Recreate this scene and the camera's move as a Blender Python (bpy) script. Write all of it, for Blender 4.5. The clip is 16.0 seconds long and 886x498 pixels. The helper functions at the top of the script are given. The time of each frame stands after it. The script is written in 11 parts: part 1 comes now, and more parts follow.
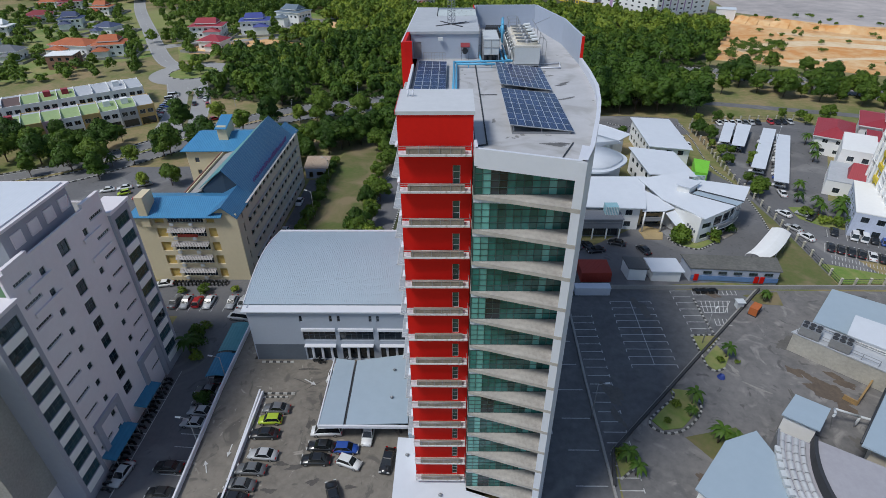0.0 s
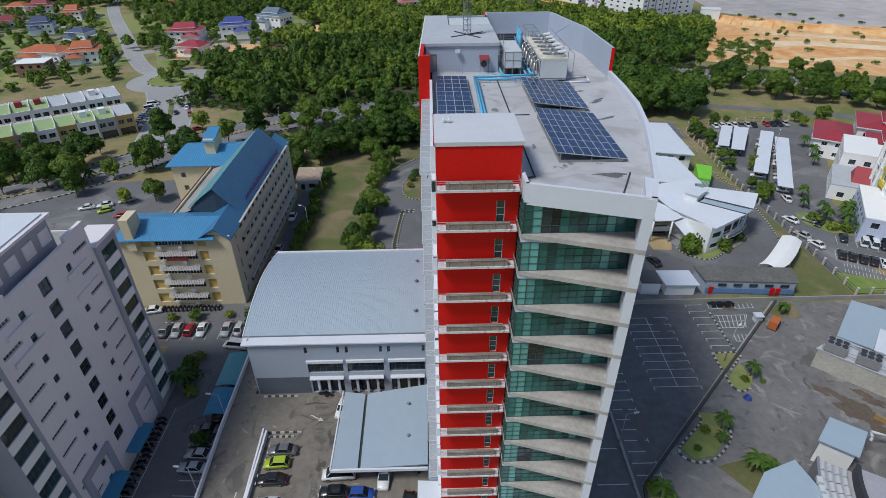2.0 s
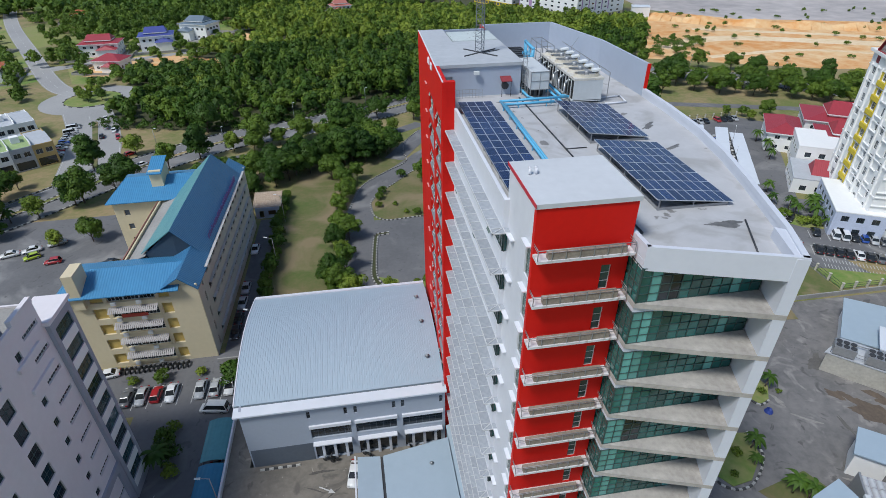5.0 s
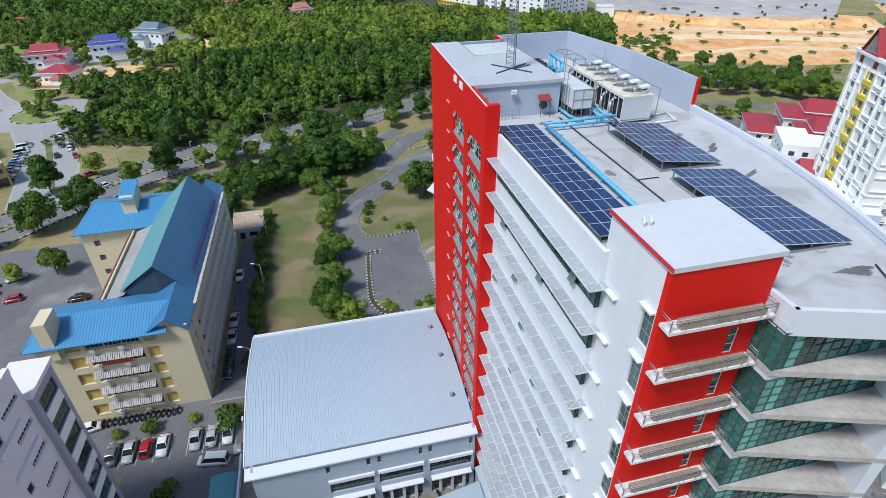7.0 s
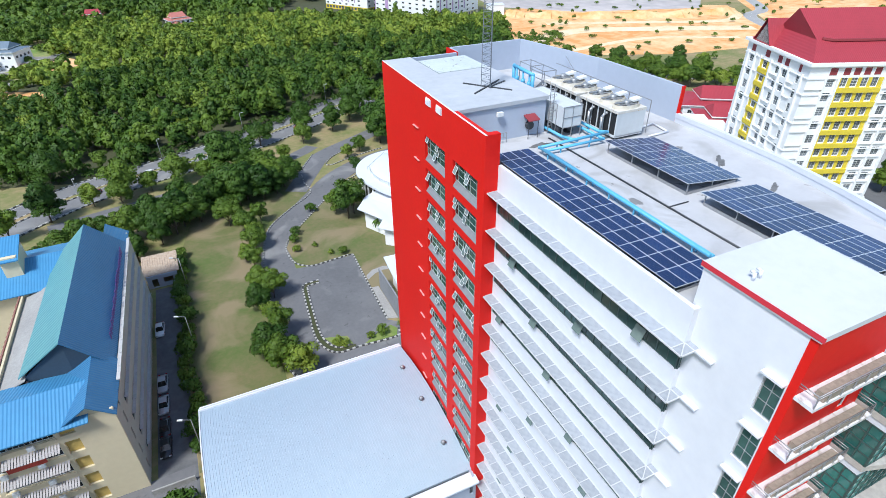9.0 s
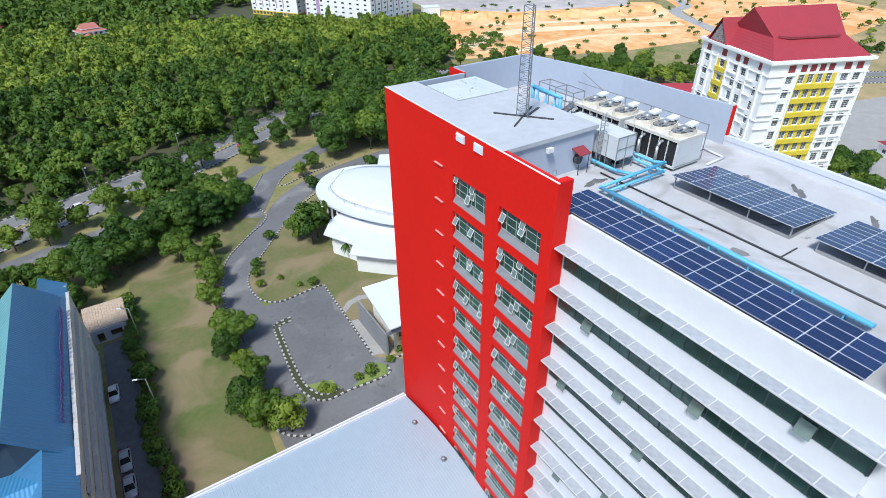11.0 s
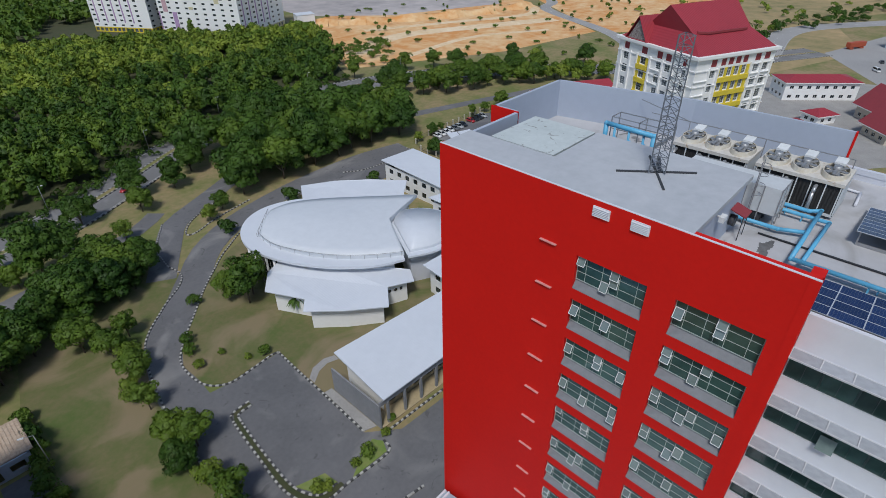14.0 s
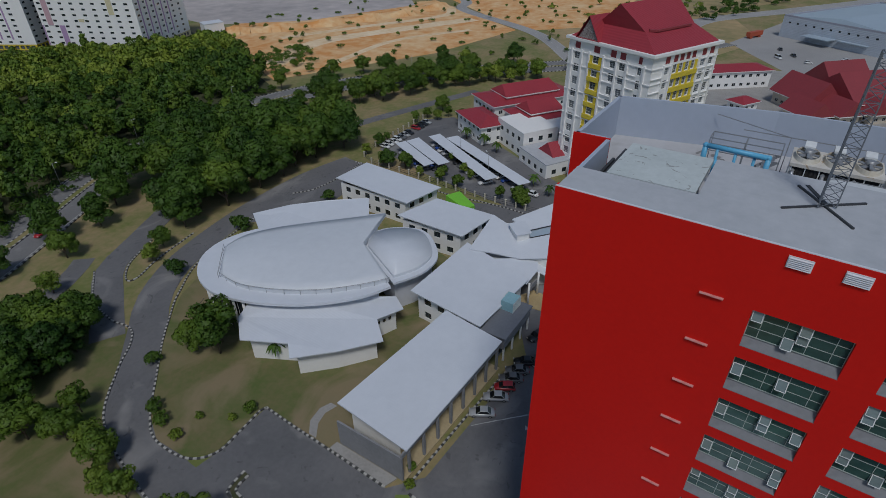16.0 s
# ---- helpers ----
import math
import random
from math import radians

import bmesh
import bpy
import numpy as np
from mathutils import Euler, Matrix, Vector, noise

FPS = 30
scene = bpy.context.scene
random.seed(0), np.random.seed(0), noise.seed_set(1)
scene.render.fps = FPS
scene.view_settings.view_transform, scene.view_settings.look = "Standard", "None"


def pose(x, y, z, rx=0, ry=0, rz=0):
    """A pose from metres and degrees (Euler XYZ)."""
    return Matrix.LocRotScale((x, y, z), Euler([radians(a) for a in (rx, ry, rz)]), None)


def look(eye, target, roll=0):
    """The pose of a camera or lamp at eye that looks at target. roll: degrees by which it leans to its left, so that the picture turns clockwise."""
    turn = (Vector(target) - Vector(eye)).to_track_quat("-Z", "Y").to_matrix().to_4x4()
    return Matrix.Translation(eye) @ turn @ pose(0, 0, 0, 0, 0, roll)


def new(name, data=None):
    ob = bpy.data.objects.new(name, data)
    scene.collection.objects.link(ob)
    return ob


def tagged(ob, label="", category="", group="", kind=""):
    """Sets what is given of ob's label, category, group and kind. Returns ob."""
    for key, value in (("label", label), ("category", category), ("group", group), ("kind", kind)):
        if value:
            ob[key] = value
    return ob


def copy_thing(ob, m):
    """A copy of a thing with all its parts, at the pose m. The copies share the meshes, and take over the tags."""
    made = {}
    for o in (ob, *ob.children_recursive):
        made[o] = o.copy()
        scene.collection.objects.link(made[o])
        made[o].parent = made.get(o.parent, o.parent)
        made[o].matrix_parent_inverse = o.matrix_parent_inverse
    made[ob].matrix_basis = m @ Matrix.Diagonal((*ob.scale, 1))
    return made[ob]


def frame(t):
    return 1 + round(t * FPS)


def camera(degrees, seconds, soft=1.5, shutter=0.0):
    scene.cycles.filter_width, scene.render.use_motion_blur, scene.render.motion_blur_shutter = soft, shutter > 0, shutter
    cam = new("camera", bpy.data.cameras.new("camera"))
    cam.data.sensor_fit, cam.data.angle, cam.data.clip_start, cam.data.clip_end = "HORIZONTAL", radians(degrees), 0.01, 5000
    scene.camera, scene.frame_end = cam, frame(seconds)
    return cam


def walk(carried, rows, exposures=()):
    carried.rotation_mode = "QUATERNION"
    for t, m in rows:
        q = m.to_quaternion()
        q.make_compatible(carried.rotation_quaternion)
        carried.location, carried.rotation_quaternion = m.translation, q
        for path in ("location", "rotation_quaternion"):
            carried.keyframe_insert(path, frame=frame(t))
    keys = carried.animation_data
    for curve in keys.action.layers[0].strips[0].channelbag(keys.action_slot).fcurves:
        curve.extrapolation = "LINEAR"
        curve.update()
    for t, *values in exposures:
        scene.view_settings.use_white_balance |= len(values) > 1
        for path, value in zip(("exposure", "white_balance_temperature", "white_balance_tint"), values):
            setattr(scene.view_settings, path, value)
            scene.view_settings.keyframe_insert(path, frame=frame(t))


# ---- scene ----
cam = camera(78.4, 16.0, soft=0.75)
METRES, EYE, TILT, LEAN, TURN = 97.3, 74.0, 2.4, 0.0, 1.1
ROWS = [
    (0.0, 0.0, 0.0, 0.0, -0.3, -35.34, 0.42),
    (0.5, -0.0107, 0.0176, -0.0006, -0.34, -35.34, 0.4),
    (1.0, -0.0228, 0.0356, -0.001, -0.42, -35.34, 0.39),
    (1.5, -0.0363, 0.0539, -0.0013, -1.16, -35.33, 0.37),
    (2.0, -0.0509, 0.0722, -0.0021, -2.51, -35.34, 0.35),
    (2.5, -0.0668, 0.0904, -0.0025, -3.48, -35.33, 0.31),
    (3.0, -0.0832, 0.1089, -0.003, -4.52, -35.33, 0.27),
    (3.5, -0.1001, 0.1278, -0.0037, -5.8, -35.33, 0.21),
    (4.0, -0.117, 0.1473, -0.0044, -7.1, -35.33, 0.15),
    (6.5, -0.2012, 0.2546, -0.007, -13.9, -35.31, -0.15),
    (7.0, -0.2159, 0.2791, -0.0078, -14.71, -35.31, -0.18),
    (7.5, -0.23, 0.3047, -0.0093, -17.57, -35.3, -0.25),
    (8.0, -0.2437, 0.3313, -0.0104, -21.03, -35.27, -0.37),
    (8.5, -0.2566, 0.3586, -0.0114, -23.92, -35.22, -0.45),
    (9.0, -0.2687, 0.3873, -0.0124, -26.38, -35.19, -0.52),
    (11.5, -0.3083, 0.55, -0.018, -35.44, -35.04, -0.83),
    (12.0, -0.3147, 0.586, -0.0196, -37.2, -35.01, -0.9),
    (12.5, -0.3212, 0.6238, -0.0215, -40.07, -34.95, -0.99),
    (13.0, -0.3276, 0.6629, -0.0231, -42.54, -34.9, -1.04),
    (13.5, -0.3332, 0.7016, -0.0251, -44.97, -34.82, -1.12),
    (14.0, -0.3387, 0.7423, -0.0276, -48.23, -34.74, -1.21),
    (14.5, -0.3436, 0.7839, -0.0296, -51.57, -34.65, -1.28),
    (15.0, -0.3483, 0.8265, -0.0315, -54.84, -34.57, -1.37),
    (15.5, -0.3514, 0.8696, -0.0334, -57.53, -34.49, -1.42),
    (16.0, -0.3545, 0.9045, -0.035, -58.11, -34.48, -1.46),
]
walk(cam, [(t, pose(0, 0, EYE, TILT, LEAN, TURN) @ pose(METRES * x, METRES * y, METRES * z, 90 + pitch, roll, yaw)) for t, x, y, z, yaw, pitch, roll in ROWS],
     exposures=[(0.0, 0.12, 6450, 8), (3.5, 0.12, 6450, 8), (5.2, 0.35, 6350, 7), (7.0, 0.65, 6250, 7), (9.0, 1.0, 6200, 7), (11.3, 0.85, 6350, 7), (12.5, 0.52, 6450, 8), (14.3, -0.14, 6450, 9), (16.0, -0.7, 6400, 9)])

# ---- world, sun, exposure ----
SUN_TO = Vector((-0.46, -0.30, 0.83)).normalized()
world = bpy.data.worlds.new("sky")
scene.world = world
world.use_nodes = True
wn = world.node_tree.nodes
sky = wn.new("ShaderNodeTexSky")
sky.sky_type = "NISHITA"
sky.sun_disc = False
sky.sun_elevation = math.asin(SUN_TO.z)
sky.sun_rotation = math.atan2(SUN_TO.x, SUN_TO.y)
sky.dust_density = 0.8
wn["Background"].inputs["Strength"].default_value = 0.1
world.node_tree.links.new(sky.outputs[0], wn["Background"].inputs["Color"])
sun = new("sun", bpy.data.lights.new("sun", "SUN"))
sun.data.energy = 2.3
sun.data.angle = radians(12)
sun.data.color = (1.0, 0.985, 0.965)
sun.matrix_world = look(SUN_TO * 200, (0, 0, 0))


# ---- materials ----
def mat(name, a, b=None, rough=0.6, metal=0.0, big=0.12, small=2.5, share=0.5, bump=0.12, spec=0.5, rnd=0.0, ribs=None, island=0.0, contrast=0.5, coat=0.0):
    """A painted, mineral or metal surface: two colours mixed by noise at two scales, with fine relief; ribs: (axis, period, height)."""
    m = bpy.data.materials.new(name)
    m.use_nodes = True
    nt = m.node_tree
    N, L = nt.nodes, nt.links
    p = N["Principled BSDF"]
    p.inputs["Roughness"].default_value = rough
    p.inputs["Metallic"].default_value = metal
    p.inputs["Specular IOR Level"].default_value = spec
    p.inputs["Coat Weight"].default_value = coat
    b = b or tuple(c * 0.8 for c in a)
    tc = N.new("ShaderNodeTexCoord")
    n1, n2 = N.new("ShaderNodeTexNoise"), N.new("ShaderNodeTexNoise")
    for n, s, d in ((n1, big, 5), (n2, small, 4)):
        n.inputs["Scale"].default_value = s
        n.inputs["Detail"].default_value = d
        n.inputs["Roughness"].default_value = 0.62
        L.new(tc.outputs["Object"], n.inputs["Vector"])
    mx = N.new("ShaderNodeMix")
    mx.inputs[0].default_value = share
    L.new(n1.outputs[0], mx.inputs[2])
    L.new(n2.outputs[0], mx.inputs[3])
    ramp = N.new("ShaderNodeValToRGB")
    w = 0.24 * (1 - contrast) + 0.03
    ramp.color_ramp.elements[0].position = 0.5 - w
    ramp.color_ramp.elements[1].position = 0.5 + w
    ramp.color_ramp.elements[0].color = (*b, 1)
    ramp.color_ramp.elements[1].color = (*a, 1)
    L.new(mx.outputs[0], ramp.inputs[0])
    out = ramp.outputs[0]
    if rnd or island:
        src = N.new("ShaderNodeNewGeometry").outputs["Random Per Island"] if island else N.new("ShaderNodeObjectInfo").outputs["Random"]
        amount = island or rnd
        rr = N.new("ShaderNodeMapRange")
        rr.inputs[3].default_value = 1 - amount
        rr.inputs[4].default_value = 1 + amount
        L.new(src, rr.inputs[0])
        hs = N.new("ShaderNodeHueSaturation")
        L.new(rr.outputs[0], hs.inputs["Value"])
        L.new(out, hs.inputs["Color"])
        if island:
            r2 = N.new("ShaderNodeMapRange")
            r2.inputs[3].default_value = 0.515
            r2.inputs[4].default_value = 0.485
            L.new(src, r2.inputs[0])
            L.new(r2.outputs[0], hs.inputs["Hue"])
        out = hs.outputs[0]
    L.new(out, p.inputs["Base Color"])
    bp = N.new("ShaderNodeBump")
    bp.inputs["Strength"].default_value = bump
    bp.inputs["Distance"].default_value = 0.05
    L.new(n2.outputs[0], bp.inputs["Height"])
    nrm = bp.outputs[0]
    if ribs:
        axis, period, height = ribs
        wv = N.new("ShaderNodeTexWave")
        wv.bands_direction = axis
        wv.wave_profile = "SIN"
        wv.inputs["Scale"].default_value = math.pi / (10 * period)
        wv.inputs["Distortion"].default_value = 0
        L.new(tc.outputs["Object"], wv.inputs["Vector"])
        b2 = N.new("ShaderNodeBump")
        b2.inputs["Strength"].default_value = 0.8
        b2.inputs["Distance"].default_value = height
        L.new(wv.outputs[1], b2.inputs["Height"])
        L.new(nrm, b2.inputs["Normal"])
        nrm = b2.outputs[0]
    L.new(nrm, p.inputs["Normal"])
    return m


def stained(m, colour, scale, level, soft=0.05, amount=0.8, warp=3.0):
    """Lays soft-edged stains of one colour, ragged patches of a warped noise, over a material."""
    N, L = m.node_tree.nodes, m.node_tree.links
    p = N["Principled BSDF"]
    base = p.inputs["Base Color"].links[0].from_socket
    tc = N.new("ShaderNodeTexCoord")
    n = N.new("ShaderNodeTexNoise")
    n.inputs["Scale"].default_value, n.inputs["Detail"].default_value, n.inputs["Distortion"].default_value = scale, 6, warp
    L.new(tc.outputs["Object"], n.inputs["Vector"])
    rr = N.new("ShaderNodeMapRange")
    rr.inputs[1].default_value, rr.inputs[2].default_value, rr.inputs[4].default_value = level, level + soft, amount
    L.new(n.outputs[0], rr.inputs[0])
    mx = N.new("ShaderNodeMix")
    mx.data_type = "RGBA"
    mx.inputs[7].default_value = (*colour, 1)
    L.new(rr.outputs[0], mx.inputs[0])
    L.new(base, mx.inputs[6])
    L.new(mx.outputs[2], p.inputs["Base Color"])
    return m


def leafy(name, a, b):
    """Leaves: each clump its own shade between two greens, a little light passing through."""
    m = bpy.data.materials.new(name)
    m.use_nodes = True
    nt = m.node_tree
    N, L = nt.nodes, nt.links
    p = N["Principled BSDF"]
    p.inputs["Roughness"].default_value = 0.55
    p.inputs["Specular IOR Level"].default_value = 0.25
    g = N.new("ShaderNodeNewGeometry")
    o = N.new("ShaderNodeObjectInfo")
    tc = N.new("ShaderNodeTexCoord")
    n = N.new("ShaderNodeTexNoise")
    n.inputs["Scale"].default_value = 0.09
    n.inputs["Detail"].default_value = 3
    L.new(g.outputs["Position"], n.inputs["Vector"])
    spread = N.new("ShaderNodeMapRange")
    spread.inputs[1].default_value, spread.inputs[2].default_value = 0.32, 0.68
    spread.inputs[3].default_value, spread.inputs[4].default_value = 0.1, 0.75
    L.new(n.outputs[0], spread.inputs[0])
    s1 = N.new("ShaderNodeMath")
    s1.operation = "MULTIPLY_ADD"
    s1.inputs[1].default_value = 0.24
    L.new(g.outputs["Random Per Island"], s1.inputs[0])
    s2 = N.new("ShaderNodeMath")
    s2.operation = "MULTIPLY_ADD"
    s2.inputs[1].default_value = 0.25
    L.new(o.outputs["Random"], s2.inputs[0])
    L.new(spread.outputs[0], s2.inputs[2])
    s3 = N.new("ShaderNodeMath")
    s3.operation = "SUBTRACT"
    s3.inputs[1].default_value = 0.3
    L.new(s2.outputs[0], s3.inputs[0])
    L.new(s3.outputs[0], s1.inputs[2])
    ramp = N.new("ShaderNodeValToRGB")
    ramp.color_ramp.elements[0].color = (*a, 1)
    ramp.color_ramp.elements[1].color = (*b, 1)
    ramp.color_ramp.elements[1].position = 0.85
    L.new(s1.outputs[0], ramp.inputs[0])
    L.new(ramp.outputs[0], p.inputs["Base Color"])
    t = N.new("ShaderNodeBsdfTranslucent")
    L.new(ramp.outputs[0], t.inputs["Color"])
    mx = N.new("ShaderNodeMixShader")
    mx.inputs[0].default_value = 0.22
    L.new(p.outputs[0], mx.inputs[1])
    L.new(t.outputs[0], mx.inputs[2])
    L.new(mx.outputs[0], N["Material Output"].inputs["Surface"])
    return m


def glazing(name, a, b, rough=0.06, rnd=0.5):
    """Tinted window glass with the room's gloom behind it."""
    m = mat(name, a, b, rough=rough, big=0.5, small=1.2, bump=0.01, spec=0.7, rnd=rnd, contrast=0.2)
    return m


ROAD = mat("road_surface", (0.37, 0.362, 0.355), (0.27, 0.266, 0.262), 0.9, big=0.03, small=1.5, bump=0.2)
PAVING = mat("paving", (0.36, 0.35, 0.33), (0.26, 0.25, 0.24), 0.85, big=0.2, small=3)
GRASS = mat("grass", (0.14, 0.165, 0.045), (0.30, 0.225, 0.12), 0.95, big=0.045, small=0.5, share=0.3, bump=0.6, contrast=0.72)
LAWN = stained(mat("lawn", (0.085, 0.122, 0.028), (0.165, 0.14, 0.065), 0.95, big=0.07, small=0.9, share=0.3, bump=0.6, contrast=0.6), (0.25, 0.19, 0.115), 0.06, 0.485, 0.12, 0.75, 1.0)
GARDEN = mat("garden_green", (0.13, 0.215, 0.04), (0.32, 0.28, 0.12), 0.95, big=0.04, small=0.5, share=0.3, bump=0.6, contrast=0.7)
FOREST_FLOOR = mat("forest_floor", (0.04, 0.055, 0.018), (0.075, 0.07, 0.035), 0.95, big=0.1, small=1, bump=0.5)
EARTH = mat("bare_earth", (0.62, 0.28, 0.085), (0.72, 0.50, 0.27), 0.95, big=0.03, small=0.16, share=0.45, bump=0.5, contrast=0.75)
SCRUB = mat("scrubland", (0.19, 0.18, 0.075), (0.44, 0.31, 0.165), 0.95, big=0.012, small=0.11, share=0.5, bump=0.5, contrast=0.5)
SILT = mat("grey_silt", (0.56, 0.50, 0.47), (0.30, 0.27, 0.26), 0.6, big=0.012, small=0.08, bump=0.2, contrast=0.5)
RED = mat("red_paint", (0.66, 0.011, 0.006), (0.57, 0.009, 0.006), 0.6, big=0.15, small=2.5, bump=0.05, contrast=0.15, spec=0.22)
RED_TRIM = mat("red_trim", (0.6, 0.03, 0.05), None, 0.5, bump=0.05)
WHITE = mat("white_paint", (0.69, 0.70, 0.74), (0.60, 0.61, 0.66), 0.6, big=0.1, small=1.2, bump=0.05, contrast=0.1)
TOWER_WALL = mat("pale_grey_paint", (0.62, 0.64, 0.70), (0.55, 0.57, 0.63), 0.6, big=0.12, small=1.5, bump=0.05, contrast=0.1)
TOWER_ROOF = stained(stained(mat("roof_screed", (0.50, 0.50, 0.515), (0.40, 0.40, 0.41), 0.75, big=0.2, small=0.9, share=0.4, bump=0.1, contrast=0.35), (0.30, 0.29, 0.28), 0.16, 0.53, 0.12, 0.6, 1.5), (0.12, 0.115, 0.11), 0.22, 0.655, 0.02, 0.75, 1.2)
ASPHALT = stained(mat("asphalt", (0.150, 0.150, 0.155), (0.095, 0.096, 0.10), 0.9, big=0.1, small=0.7, bump=0.25, contrast=0.6), (0.19, 0.188, 0.185), 0.07, 0.58, 0.1, 0.6, 2.0)
ASPHALT_OLD = stained(stained(mat("worn_asphalt", (0.165, 0.163, 0.168), (0.115, 0.115, 0.12), 0.92, big=0.06, small=1.2, share=0.3, bump=0.25, contrast=0.5), (0.26, 0.255, 0.25), 0.06, 0.55, 0.14, 0.7, 1.5), (0.08, 0.08, 0.083), 0.2, 0.63, 0.05, 0.6)
MAIN_ASPHALT = stained(mat("main_road_asphalt", (0.20, 0.198, 0.198), (0.15, 0.148, 0.15), 0.9, big=0.05, small=1.5, bump=0.2), (0.27, 0.265, 0.26), 0.05, 0.56, 0.12, 0.6)
CONCRETE = stained(stained(mat("stained_concrete", (0.22, 0.198, 0.168), (0.14, 0.127, 0.11), 0.85, big=0.14, small=0.9, bump=0.2, contrast=0.55), (0.10, 0.092, 0.082), 0.17, 0.57, 0.08, 0.8), (0.36, 0.33, 0.29), 0.25, 0.66, 0.05, 0.7)
YARD = stained(stained(mat("yard_concrete", (0.20, 0.19, 0.185), (0.12, 0.117, 0.117), 0.9, big=0.08, small=0.6, bump=0.25, contrast=0.6), (0.30, 0.285, 0.27), 0.12, 0.57, 0.12, 0.7), (0.075, 0.073, 0.073), 0.16, 0.62, 0.06, 0.7)
SLAB_TOP = mat("slab_coating", (0.475, 0.495, 0.525), (0.39, 0.41, 0.44), 0.75, big=0.22, small=1.2, bump=0.08, contrast=0.45)
LEDGE = mat("weathered_ledge", (0.50, 0.47, 0.43), (0.27, 0.25, 0.23), 0.8, big=0.35, small=2.2, bump=0.15, contrast=0.25)
DIRTY = mat("dirty_planter", (0.34, 0.29, 0.235), (0.17, 0.14, 0.11), 0.9, big=0.8, small=5, bump=0.3, contrast=0.4)
STAIN = mat("damp_stain", (0.09, 0.088, 0.085), (0.19, 0.187, 0.185), 0.55, big=0.6, small=3, bump=0.1)
OIL = mat("oil_stain", (0.06, 0.055, 0.05), (0.11, 0.10, 0.09), 0.7, big=0.6, small=3, bump=0.1)
TEAL_GLASS = glazing("teal_glass", (0.035, 0.17, 0.15), (0.012, 0.075, 0.068))
PALE_GLASS = glazing("pale_teal_glass", (0.16, 0.42, 0.38), (0.10, 0.30, 0.27), rnd=0.2)
DARK_GLASS = glazing("dark_glass", (0.03, 0.04, 0.05), (0.012, 0.016, 0.02))
GREEN_GLASS = glazing("grey_green_glass", (0.06, 0.12, 0.104), (0.025, 0.056, 0.05), rnd=0.3)
MULLION = mat("dark_mullion", (0.05, 0.09, 0.085), None, 0.45, bump=0.02)
ALU = mat("aluminium", (0.55, 0.56, 0.57), None, 0.4, metal=0.7, bump=0.02)
WHITE_FRAME = mat("white_frame", (0.75, 0.77, 0.77), None, 0.5, bump=0.02)
GALV = mat("galvanised_steel", (0.38, 0.39, 0.40), (0.3, 0.3, 0.31), 0.5, metal=0.5, small=5, bump=0.04)
DARK_STEEL = mat("dark_steel", (0.06, 0.063, 0.07), None, 0.55, metal=0.3, bump=0.04)
GRILLE = mat("sunshade_grille", (0.36, 0.385, 0.42), (0.27, 0.29, 0.32), 0.6, big=0.4, small=3, bump=0.1, rnd=0.08)
METAL_ROOF = mat("blue_grey_metal_roof", (0.39, 0.475, 0.545), (0.34, 0.42, 0.49), 0.45, metal=0.1, big=0.08, small=0.7, bump=0.03, contrast=0.1)
SCREEN = mat("blue_grey_screen_paint", (0.42, 0.47, 0.56), (0.37, 0.415, 0.50), 0.65, big=0.12, small=1.5, bump=0.05, contrast=0.1)
WHITE_ROOF = mat("white_metal_roof", (0.66, 0.69, 0.74), (0.58, 0.61, 0.66), 0.45, big=0.06, small=0.5, bump=0.05, contrast=0.15, ribs=("X", 0.5, 0.006))
HALL_WALL = mat("grey_blue_wall", (0.36, 0.40, 0.47), (0.32, 0.355, 0.42), 0.65, big=0.15, small=1.5, bump=0.05, contrast=0.1)
HALL_DARK = mat("dark_blue_grey_wall", (0.11, 0.13, 0.16), None, 0.7, bump=0.05)
BLUE_PIPE = mat("blue_pipe", (0.13, 0.45, 0.68), (0.10, 0.38, 0.6), 0.45, bump=0.03)
CREAM = mat("cream_metal", (0.66, 0.64, 0.58), (0.48, 0.42, 0.32), 0.6, big=0.5, small=2, bump=0.05, contrast=0.2)
RUST = mat("rusty_edge", (0.42, 0.26, 0.1), (0.25, 0.17, 0.09), 0.7, big=0.8, small=4)
PV_FRAME = mat("panel_frame", (0.66, 0.68, 0.71), None, 0.4, metal=0.4, bump=0.01)
CARD_WHITE = mat("tank_panel", (0.60, 0.63, 0.65), (0.50, 0.52, 0.53), 0.5, big=0.4, small=2, bump=0.05, contrast=0.2)
YELLOW_WALL = mat("cream_yellow_wall", (0.66, 0.57, 0.39), (0.58, 0.50, 0.34), 0.75, big=0.12, small=1.2, bump=0.06, contrast=0.15)
OCHRE = mat("ochre_wall", (0.62, 0.44, 0.13), None, 0.75, bump=0.06)
BEIGE = mat("beige_grey_wall", (0.54, 0.49, 0.41), (0.46, 0.42, 0.35), 0.75, big=0.12, small=1.2, contrast=0.15)
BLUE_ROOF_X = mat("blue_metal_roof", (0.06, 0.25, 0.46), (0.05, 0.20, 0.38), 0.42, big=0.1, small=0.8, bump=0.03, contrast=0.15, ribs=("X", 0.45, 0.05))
# darker copy of the roof blue: the east slopes' shade is in the colour
BLUE_ROOF_Y = mat("blue_metal_roof_shade_tone", (0.045, 0.17, 0.33), (0.04, 0.145, 0.28), 0.42, big=0.1, small=0.8, bump=0.03, contrast=0.15, ribs=("Y", 0.45, 0.05))
TEAL_ROOF = mat("faded_teal_roof", (0.12, 0.30, 0.31), (0.08, 0.22, 0.25), 0.5, big=0.15, small=1, bump=0.03, contrast=0.2, ribs=("Y", 0.9, 0.06))
